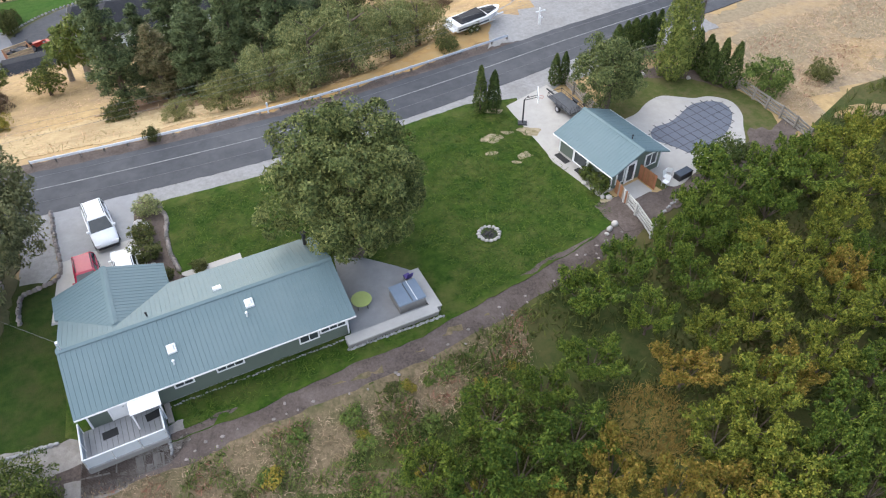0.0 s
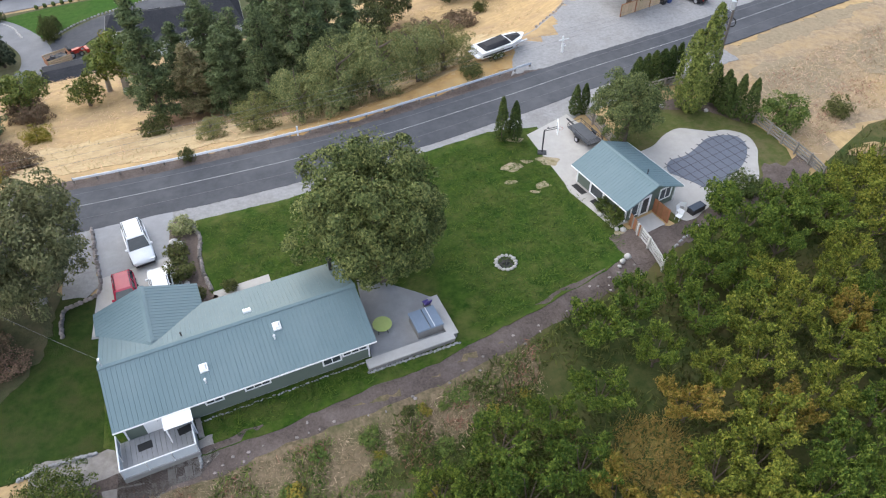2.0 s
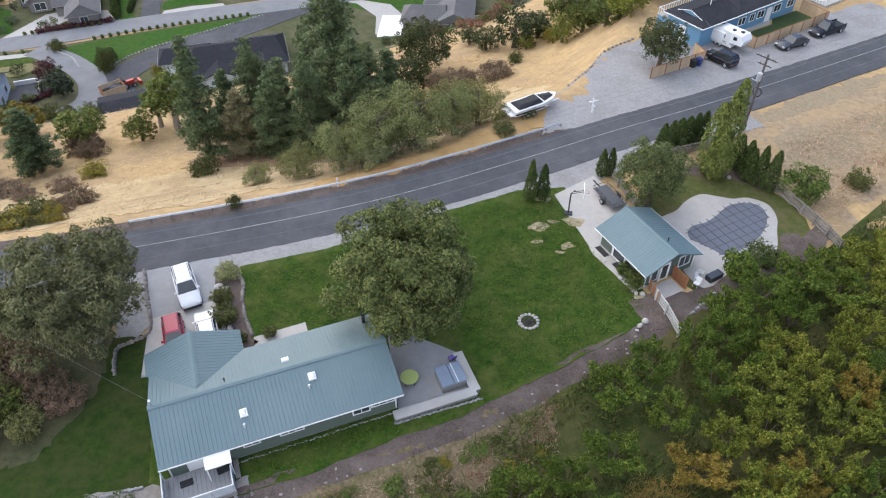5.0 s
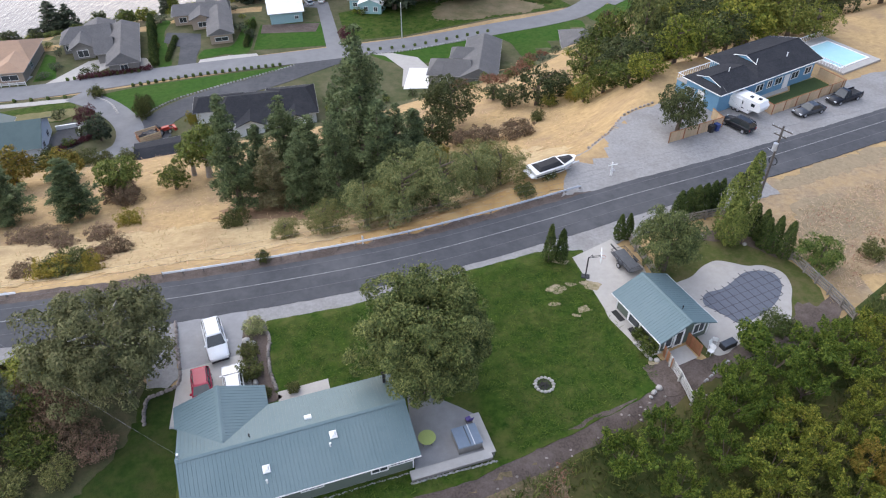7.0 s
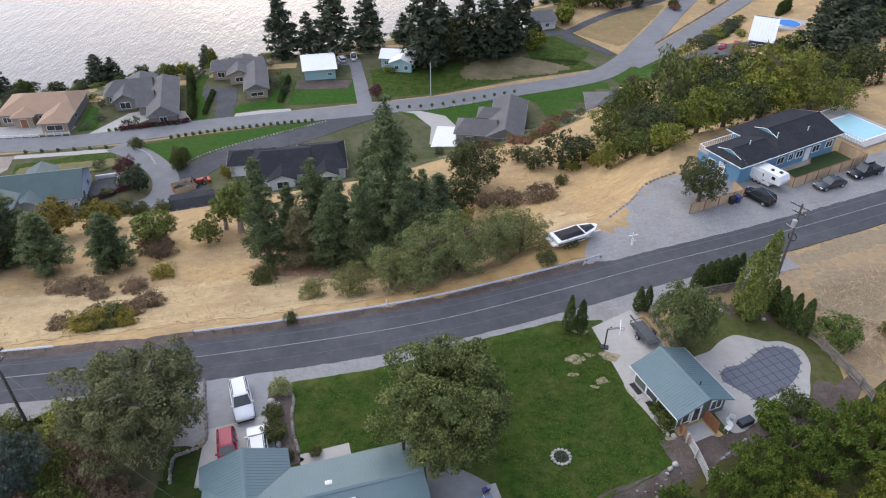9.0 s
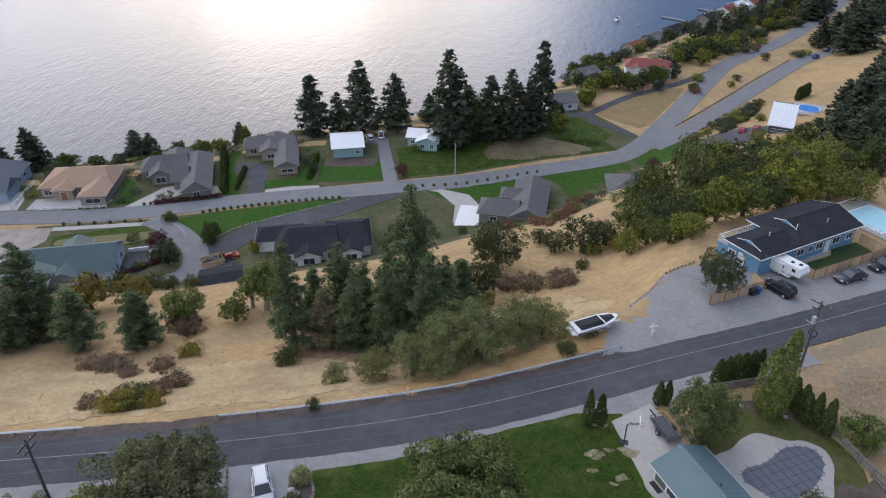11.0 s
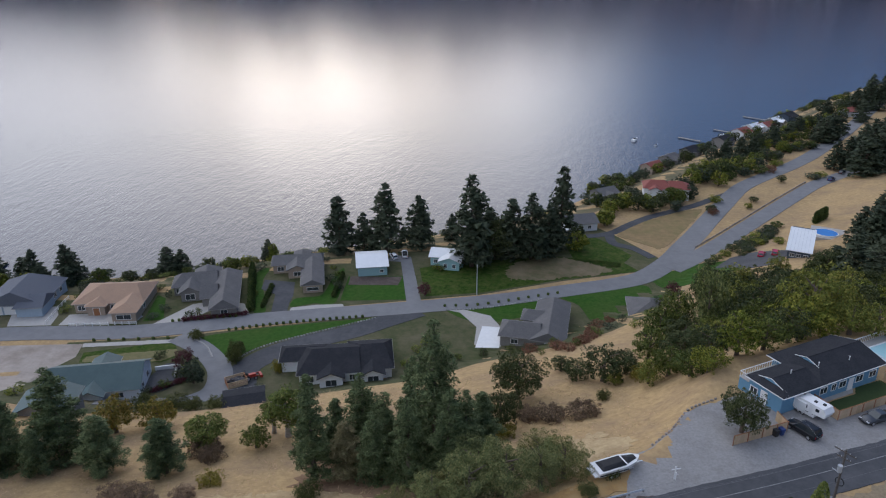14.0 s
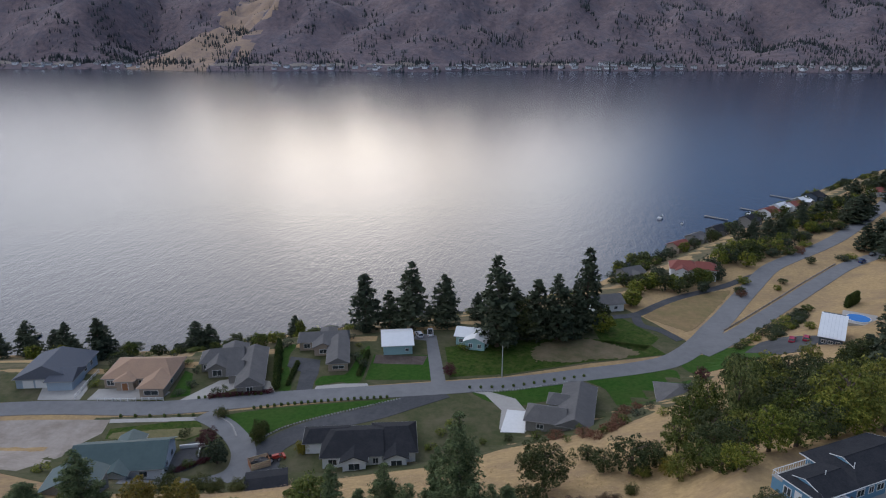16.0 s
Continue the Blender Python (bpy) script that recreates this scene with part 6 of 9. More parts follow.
# firs along the shore and on the far banks
fir = [(conifer("fir_tree", 80 + i, 22, 5.0, 1600, 1.28, L_FIR, "tall dark fir standing above the shore", 0.05, 0.35, 0.55), 22, 3.6) for i in range(3)]
plant(fir, [(132.4, 318.4, 9, 3.4), (142.9, 325.5, 10, 3.6), (150.2, 329.1, 9, 3.4), (168.8, 349, 10, 3.8), (181, 357.4, 10, 3.8), (138, 330, 9, 3.4), (158, 340, 9, 3.5), (175, 362, 10, 3.8), (192, 372, 10, 4), (176, 302.7, 13, 4.4), (183.2, 305.9, 14, 4.6), (179.9, 287.3, 18, 6.5), (187.8, 290.7, 20, 7), (195.5, 356.6, 12, 4.4), (204.1, 360.8, 13, 4.6), (215, 372, 12, 4.4), (251.4, 423.9, 16, 5), (265.7, 436.1, 18, 5.5), (273.1, 435.6, 17, 5.5), (232, 420, 11, 4), (120.2, 186.1, 12, 4), (119.6, 175.5, 13, 4.2)] + [(127, 190, 14, 4.4), (-127.4, 200.5, 12, 3.6), (-110.9, 190, 13, 3.8), (-144.9, 208, 12, 4), (-57, 214, 8, 2.6), (94.8, 146.8, 14.2, 4.2), (96.9, 140.3, 13.7, 4.0), (97.6, 158.3, 8.2, 3.3), (105.9, 149.2, 10.6, 4.0), (112, 158, 12, 4.2), (-33.0, 213, 19.5, 4.8), (-25.1, 212.7, 13.5, 3.2), (-17.8, 212, 23.0, 5.2), (-7.1, 214, 18.0, 5.6), (9.4, 197, 29.0, 6.4), (22.1, 203, 20.0, 5.4), (28.3, 203, 21.5, 5.0), (38.6, 211, 28.0, 4.6), (3.9, 222, 9.5, 3.4), (15.5, 206, 16, 5.0), (34, 206, 17, 4.6), (11, 203, 18, 5.0)] + [(-142.4, 205, 8, 3.3), (-132.3, 203, 9.5, 3.6), (-112, 195, 12, 3.9), (-87, 205, 10.5, 3.9), (-83, 206, 9, 3.5), (-150, 200, 10, 3.6), (-124, 198, 7, 3.2), (140, 205, 16, 5), (146, 196, 14, 5), (134, 192, 15, 5), (152, 208, 16, 5), (128, 184, 13, 4.6), (118, 176, 14, 4.8), (196, 318, 17, 6), (204, 324, 18, 6), (212, 330, 18, 6), (220, 338, 16, 6), (190, 312, 13, 5), (228, 346, 17, 6), (282, 462, 18, 6), (296, 470, 18, 6.5), (312, 480, 18, 6.5)] + [(330, 500, 18, 7), (350, 520, 18, 7), (196, 352, 14, 5), (204, 360, 14, 5), (243, 402, 13, 5)], rr, "firs and pines by the water")
plum = broad_tree("plum_tree", 90, 9.0, 5.0, 2600, 0.5, L_RED, "dark purple-leaved plum tree", lobes=12, base=0.08)
plant([(plum, 9.0, 5.0)], [(-59.5, 138.8, 5.0, 2.9), (62, 168, 4, 2.4), (-4.6, 176.5, 4.0, 1.9)], rr, "purple-leaved trees")
def town_kinds(name, seed, label, leaves, category="tree"):
    return [(broad_tree(name, seed + i, 6.0, 2.8, int(leaves * 0.62), 0.72, (L_BROAD, L_WOOD_DARK, L_FIR, L_ORCH_M)[i], ("green ", "dark green ", "blackish green ", "yellowing ")[i] + label, category, lobes=10, base=0.0, core=0.8), 6.0, 2.8) for i in range(4)]


spots = []
for i in range(150):  # shrubs packed round the shore houses
    x = rr.uniform(-125, 48)
    y = np.interp(x, SHORE[:, 0], SHORE[:, 1]) - rr.uniform(11, 24)
    spots.append((x, y, rr.uniform(1.2, 3.4), rr.uniform(1.1, 2.2)))
for x, y in [(-125.1, 184), (-114, 178), (-112, 183), (-80.3, 165.7), (-78.5, 170.3), (-80.5, 174), (-81, 182), (-103, 184), (-105, 190), (-52.5, 170), (-52, 176), (-34.5, 180), (-32.5, 186), (-29.4, 181), (-100.5, 188), (-96, 190), (-88, 190), (-70, 194), (-66, 196), (-76, 164), (-74.5, 168), (-77.5, 172), (-76, 176), (-79, 180), (-101, 168), (-100, 174), (-102, 180), (-57, 193), (-55, 196), (-60, 166), (-58, 167), (-62, 165.5), (-64, 164.8), (-66, 164), (-99, 162), (-92, 161.5), (-86, 161), (-80, 161.5), (-30, 184), (-31, 190), (-33, 196), (-36, 203), (3, 200), (-1, 195), (0, 193.5)] + [(-66.5, 143), (-61, 131), (-64, 128.5), (-59.5, 134.5), (-57.5, 136), (-86, 128), (-88, 122), (-40, 130), (-42, 126), (-24, 130), (-17, 131), (-8, 140), (-6, 146), (-3, 150), (10, 144), (20, 143), (28, 144), (34, 150), (38, 156), (26, 140), (16, 140), (4, 142), (0, 136), (-10, 130), (40, 146), (44, 150), (36, 142), (44, 140), (50, 148), (30, 136), (22, 134), (56, 160), (60, 164)]:
    spots.append((x, y, rr.uniform(1.2, 2.8), rr.uniform(1.0, 2.0)))
FOOTPRINTS = ((-100, -77, 159, 182), (-63, -52, 163, 189), (-76, -62, 172, 188), (-52, -34, 176, 201), (-37, -9, 129, 148), (13, 36, 143, 169), (-27, -14, 189, 204), (-123, -104, 163, 183))
spots = [q for q in spots if not any(a < q[0] < b and c < q[1] < d for a, b, c, d in FOOTPRINTS)]
plant(town_kinds("garden_shrub", 92, "garden shrub among the shore houses", 480, "shrub"), spots, rr, "garden shrubs")
spots = [(-55.2, 132.6, 5.6, 2.7), (44, 210, 6.5, 3.3), (58.2, 233, 6.6, 4.2), (68, 296, 6.5, 3), (78, 300, 7.2, 4.6), (-109.2, 208, 3.8, 3.2), (-53, 205, 7, 1.8), (-64, 196, 5, 2.6), (-72, 199, 4.5, 2.4), (-61, 201, 4, 2.2), (46, 220, 5, 2.6), (63, 246, 6, 3), (70, 252, 7, 3.5), (78, 250, 6.5, 3.2), (84, 253, 6, 3), (90, 257, 7, 3.4), (98, 262, 6, 3), (88, 248, 4.5, 2.4), (75, 262, 6, 3), (62, 258, 5, 2.8), (-126, 196, 5, 3), (-137, 198, 5, 3), (-105, 196, 5, 3), (-97, 199, 4, 2.4), (-91, 201, 4, 2.6)]
plant(town_kinds("garden_tree", 192, "garden tree among the shore houses", 1500), spots, rr, "garden trees")
spots = []
for i in range(80):  # the wooded bank towards the far bend
    u = rr.random()
    x, y = 100 + 200 * u + rr.uniform(-6, 6), 300 + 214 * u + rr.uniform(-10, 6)
    spots.append((x + 12, y - 12, rr.uniform(4, 7.5), rr.uniform(2.4, 4)))
spots += [(67.2, 295.8, 6, 3), (77.2, 315.9, 6, 3), (82.8, 315.5, 6, 3), (104.3, 280, 8, 4), (116.4, 294.9, 8, 4), (122.8, 288.2, 4, 3.4), (132.2, 294.1, 4, 3.4), (140.6, 297, 4, 3.6), (127.5, 320.6, 8, 3.6), (100.7, 245.9, 3.2, 2.2), (83, 197, 2, 2), (86, 200.4, 2.2, 2.2), (90, 204, 2.2, 2.2), (94, 208, 2.4, 2.4), (98, 211.8, 2.6, 2.4), (102, 215.6, 2.6, 2.4), (106, 219.2, 2.6, 2.4), (110, 222.6, 2.6, 2.4), (114, 226, 2.4, 2.2), (118, 229.8, 2.4, 2.2), (103, 210, 2.4, 2.2), (107, 205, 2.6, 2.2)] + [(102, 318, 6, 3), (108, 322, 6, 3), (118, 330, 6.5, 3), (122, 338, 6, 3), (133, 345, 6, 3), (138, 350, 6, 3), (150, 360, 6, 3), (156, 366, 6, 3), (165, 372, 5.5, 2.8), (174, 380, 5.5, 2.8), (184, 388, 6, 3), (195, 402, 6, 3), (88, 306, 6, 3), (94, 312, 6, 3), (70, 282, 6, 3), (76, 290, 6, 3), (106.6, 257.9, 3, 2.4), (153.6, 310.1, 2.6, 3), (143.9, 284.4, 3, 2.2), (159.8, 288.3, 2.6, 3.4), (164, 291, 2.4, 3), (116.2, 250.3, 2.4, 1.8)] + [(121.5, 257.5, 2.4, 1.8), (58.3, 233.7, 5, 3.4), (69, 251, 6, 3.6), (74.7, 250, 6.5, 3.6), (79.5, 247.5, 5.5, 3.2), (91.6, 256, 6.5, 3.6), (60.8, 259, 6, 3), (65.7, 252.8, 6, 3.4), (99, 272, 7, 4), (110, 284, 7, 4)]
for i in range(26):  # hedge line between the lanes
    u = rr.random()
    spots.append((112 + 75 * u + rr.uniform(-3, 3), 286 + 60 * u + rr.uniform(-4, 4), rr.uniform(3, 6), rr.uniform(2.5, 4)))
for i in range(16):
    u = rr.random()
    spots.append((92 + 22 * u, 204 + 26 * u - 6 + rr.uniform(-1.5, 1.5), rr.uniform(1.6, 2.6), rr.uniform(1.8, 2.6)))
for i in range(18):
    spots.append((rr.uniform(122, 180), rr.uniform(150, 185) + 0.5 * 40 * rr.random(), rr.uniform(5, 9), rr.uniform(3, 5)))
for i in range(70):  # scrub and small trees right above the water
    u = rr.random()
    x = 50 + 250 * u
    y = float(np.interp(x, SHORE[:, 0], SHORE[:, 1])) - rr.uniform(7, 20)
    spots.append((x, y, rr.uniform(2.4, 5.0), rr.uniform(2.0, 3.4)))
plant(town_kinds("bank_tree", 292, "tree on the wooded bank", 900), spots, rr, "bank trees")

# dry brush on the slope and in the field
brush = [(broad_tree("dry_brush", 100 + i, 2.4, 2.4, 3400, 0.24, (L_SAGE, L_SHRUB, L_YELLOW)[i], ("brittle grey-brown brush on the slope", "olive bush on the dry slope", "low yellow autumn bush")[i], "shrub", lobes=11, base=0.0, core=0.66), 2.4, 2.4) for i in range(3)]
plant(brush[:1], [(-46.9, 78.5, 1.1, 2.4), (-31.9, 69.2, 1.7, 2.2), (-39.4, 62.6, 1.3, 1.6), (-43.6, 77.5, 1.2, 2.6), (18.3, 96.7, 2.2, 2.9), (23.4, 96.6, 2.2, 2.9), (-36.4, 76.4, 1.3, 1.9), (-40, 74.5, 1.0, 1.6), (-33, 66, 1.4, 1.7), (-36.5, 65, 1.2, 1.6), (14.5, 98, 2, 2.2), (-38.6, 92, 2.4, 2.4), (-36.5, 89.5, 2.2, 2)], rr, "dry bushes")
plant(brush[1:2], [(-33.9, 62.0, 2.2, 2.4), (-12.3, 57.6, 1.3, 0.8), (52.0, 50.9, 1.6, 1.5), (-18.6, 75, 2.0, 1.8), (21, 69.5, 1.2, 1.1), (17.5, 66.3, 1.4, 1.3), (28, 102, 1.8, 1.1), (-55, 120.5, 2.4, 2.6), (-51, 119.5, 2.4, 2.2), (-46, 119, 2, 2), (-60, 118, 3, 2.6), (-49, 146, 2.8, 2.0), (-48.5, 141.7, 4.0, 1.7), (-61, 152.8, 2.2, 1.8)], rr, "olive bushes")
rust = broad_tree("rusty_bush", 104, 1.6, 1.8, 700, 0.3, foliage("rusty_leaves", (0.18, 0.085, 0.05), (0.25, 0.14, 0.085)), "rust-brown dry bush on the terraced bank", "shrub", lobes=8, base=0.0)
plant([(rust, 1.6, 1.8)], [(31.4, 137.5, 1.8, 2.2), (36, 146, 1.6, 2.2), (39.1, 152.7, 1.8, 2.2), (42.7, 156.5, 1.4, 1.8), (26.2, 137, 1.6, 2.4), (20.4, 139.5, 1.6, 2.4), (27.9, 133.6, 1.6, 2), (34, 140, 1.6, 2), (100.7, 244, 2.6, 2.2), (146, 299, 3, 3)], rr, "rusty bushes")
plant(brush[2:], [(-34.0, 81.1, 1.7, 1.8), (-35.5, 60.8, 2.0, 2.2), (-31.6, 61.6, 1.8, 1.6), (47.5, 108.5, 2.6, 2.0), (-37.2, 137.6, 2.6, 1.5), (9.8, 92, 2.5, 2.0), (36, 108, 2.2, 1.8)], rr, "yellow bushes")


def tufts(name, spots, h, w, material, label, seed, blades=4, thick=0.04, lean=0.5, lift=0.03):
    """Thin bent grass blades in clumps, as one mesh."""
    rng = np.random.default_rng(seed)
    s = np.array(spots)
    n = len(s) * blades
    base = np.repeat(np.stack([s[:, 0], s[:, 1], level(s[:, 0], s[:, 1]) + lift], 1), blades, 0) + np.concatenate([rng.normal(size=(n, 2)) * w * 0.5, np.zeros((n, 1))], 1)
    a = rng.random(n) * 6.283
    side = np.stack([np.cos(a), np.sin(a), 0 * a], 1) * (thick * (0.6 + 0.8 * rng.random(n)))[:, None]
    top = base + np.concatenate([rng.normal(size=(n, 2)) * h * lean, (h * (0.4 + 0.8 * rng.random(n)))[:, None]], 1)
    quad = np.stack([base - side, base + side, top + side * 0.5, top - side * 0.5], 1)
    me = bpy.data.meshes.new(name)
    me.from_pydata(quad.reshape(-1, 3).tolist(), [], np.arange(4 * n).reshape(n, 4).tolist())
    me.materials.append(material)
    return tagged(new(name, me), label, "grass", kind="stuff")


def scatter(n, x0, x1, y0, y1, rng, ok):
    return [(x, y) for x, y in zip(rng.uniform(x0, x1, n).tolist(), rng.uniform(y0, y1, n).tolist()) if ok(x, y)]


def drifts(x, y, size, seed):
    return noise.noise(Vector((x / size, y / size, seed)))


rng_ = np.random.default_rng(7)
STRAW_BLADE = foliage("straw_weeds", (0.5, 0.39, 0.25), (0.3, 0.22, 0.125), 0.4)
RUST_BLADE = foliage("rusty_weeds", (0.2, 0.1, 0.06), (0.28, 0.17, 0.1), 0.35)
RANK = foliage("rank_grass", (0.06, 0.09, 0.022), (0.13, 0.14, 0.04), 0.35)


def below_track(x, y):
    return y < np.interp(x, LAWN_X, LAWN_Y) - 2.0


tufts("dry_grass", scatter(9000, -80, 34, 56, 125, rng_, lambda x, y: y > np.interp(x, EDGE_X, EDGE_Y) + 0.5 and drifts(x, y, 6, 1) > -0.2), 0.22, 0.6, L_TUFT, "dry golden bunch grass on the slope", 1, 4, 0.03, 1.5)
tufts("dry_weeds", scatter(20000, -24, 13, 8, 31, rng_, lambda x, y: below_track(x, y) and drifts(x, y, 3, 4) > -0.35 + 0.07 * max(0, np.interp(x, LAWN_X, LAWN_Y) - y - 5)), 0.16, 0.45, STRAW_BLADE, "tangled straw-coloured weeds below the track", 2, 4, 0.018, 1.1)
tufts("rusty_weeds", scatter(8000, -22, 14, 10, 31, rng_, lambda x, y: below_track(x, y) and drifts(x, y, 2.2, 14) > 0.2), 0.25, 0.4, RUST_BLADE, "rust-brown dead weeds below the track", 12, 4, 0.035, 0.7)
tufts("green_weeds", scatter(15000, -22, 14, 8, 31, rng_, lambda x, y: below_track(x, y) and drifts(x, y, 2.4, 9) > 0.02 - 0.05 * max(0, np.interp(x, LAWN_X, LAWN_Y) - y - 4)), 0.32, 0.4, L_HERB, "patches of green weeds in the straw", 8, 5, 0.035, 0.5)
tufts("green_weeds", scatter(18000, 2, 62, 6, 49, rng_, lambda x, y: (below_track(x, y) or x > 30) and y < np.interp(x, (23, 27, 44, 54, 60), (33, 35.4, 42, 48, 49)) and drifts(x, y, 4, 9) > -0.25), 0.5, 0.5, RANK, "rank green grass between the orchard trees", 3, 3, 0.06)
tufts("golden_weeds", scatter(900, 15.5, 22, 17, 23.5, rng_, lambda x, y: (x - 18.8) ** 2 + (y - 20.4) ** 2 < 8), 0.38, 0.5, foliage("golden_stalks", (0.4, 0.3, 0.09), (0.28, 0.2, 0.06), 0.3), "tall golden weeds in the clearing", 6, 8, 0.022, 0.6)
tufts("dry_grass", scatter(16000, 44, 100, 44, 82, rng_, lambda x, y: drifts(x, y, 5, 2) > -0.7 and y > np.interp(x, (44, 54, 60, 100), (44, 50, 51, 55)) and y < 56.5 + (x - 40) * 0.36), 0.2, 0.5, foliage("tan_tufts", (0.52, 0.4, 0.24), (0.4, 0.3, 0.18), 0.45), "cropped tan grass tufts in the dry field", 4, 3, 0.03, 1.5)
tufts("rusty_weeds", scatter(5000, 45, 90, 46, 80, rng_, lambda x, y: drifts(x, y, 4, 23) > 0.12 and y > np.interp(x, (44, 54, 60, 100), (45, 51, 52, 56)) and y < 55.5 + (x - 40) * 0.36), 0.18, 0.5, RUST_BLADE, "rust-brown dead weeds in the dry field", 31, 3, 0.035, 1.2)
herb = [(broad_tree("weed_clump", 210 + i, 0.9, 0.7, 420, 0.17, (L_HERB, L_YELLOW, L_SHRUB)[i], ("bright green weed clump", "yellow-flowered weed clump", "dull olive weed clump")[i] + " below the track", "weed", lobes=6, base=0.0), 0.9, 0.7) for i in range(3)]
for k, m in ((0, 26), (1, 14), (2, 14)):
    spots = [(x, y, rr.uniform(0.3, 0.7), rr.uniform(0.35, 0.75)) for x, y in scatter(600, -14, 12, 14, 30, rng_, lambda x, y: below_track(x, y) and drifts(x, y, 2.4, 9) > -0.05)][:m]
    plant(herb[k:k + 1], spots, rr, "weed clumps")

# mown grass of the two lawns
LAWN_RING = [(-10.5, 47.5), (1.5, 50.2), (9.1, 52.6), (16.6, 54.2), (19.8, 54), (21.2, 46), (22.2, 41.6), (23.6, 38), (18.1, 34.6), (9.8, 31.5), (1.7, 29.2), (-6.2, 27.2), (-9.5, 26.6), (-9.5, 28.6), (1.2, 31), (3.5, 36), (2, 37.4), (-9.6, 40.4)]
n = 15000
gx_, gy_ = rng_.uniform(-11, 24.5, n), rng_.uniform(26, 55, n)
ok_ = inside(LAWN_RING, gx_, gy_) & ~((gx_ > 0.4) & (gx_ < 9.6) & (gy_ > 29.9) & (gy_ < 37.6)) & ~((gx_ > -9.8) & (gx_ < -4.8) & (gy_ > 37.8) & (gy_ < 41))
tufts("lawn_blades", list(zip(gx_[ok_].tolist(), gy_[ok_].tolist())), 0.1, 0.35, foliage("mown_blades", (0.036, 0.084, 0.011), (0.082, 0.122, 0.02), 0.5), "short mown blades of the lawn", 21, 4, 0.03, 2.2, 0.08)

# ---- vehicles ----


def ringed(stations):
    """A closed skin through sections (x, half width, low, high, top half width)."""
    g, rings = Geo(), []
    for x, w, lo, hi, tw in stations:
        m = (lo + hi) / 2
        rings.append([(x, -w * 0.9, lo), (x, w * 0.9, lo), (x, w, m), (x, w * 0.985, hi - 0.08), (x, tw, hi), (x, -tw, hi), (x, -w * 0.985, hi - 0.08), (x, -w, m)])
    verts = [p for r in rings for p in r]
    n = 8
    faces = [(i * n + k, i * n + (k + 1) % n, (i + 1) * n + (k + 1) % n, (i + 1) * n + k) for i in range(len(rings) - 1) for k in range(n)]
    return g.add(verts, faces + [tuple(range(n - 1, -1, -1)), tuple((len(rings) - 1) * n + k for k in range(n))])


def wheel(parent, x, y, r, w=0.2):
    wh = part("wheel", Geo().tube([(x, y - w / 2, r), (x, y + w / 2, r)], r, 16), RUBBER, parent)
    part("rim", Geo().tube([(x, y - w / 2 - 0.01, r), (x, y + w / 2 + 0.01, r)], r * 0.62, 10), RIM, wh)


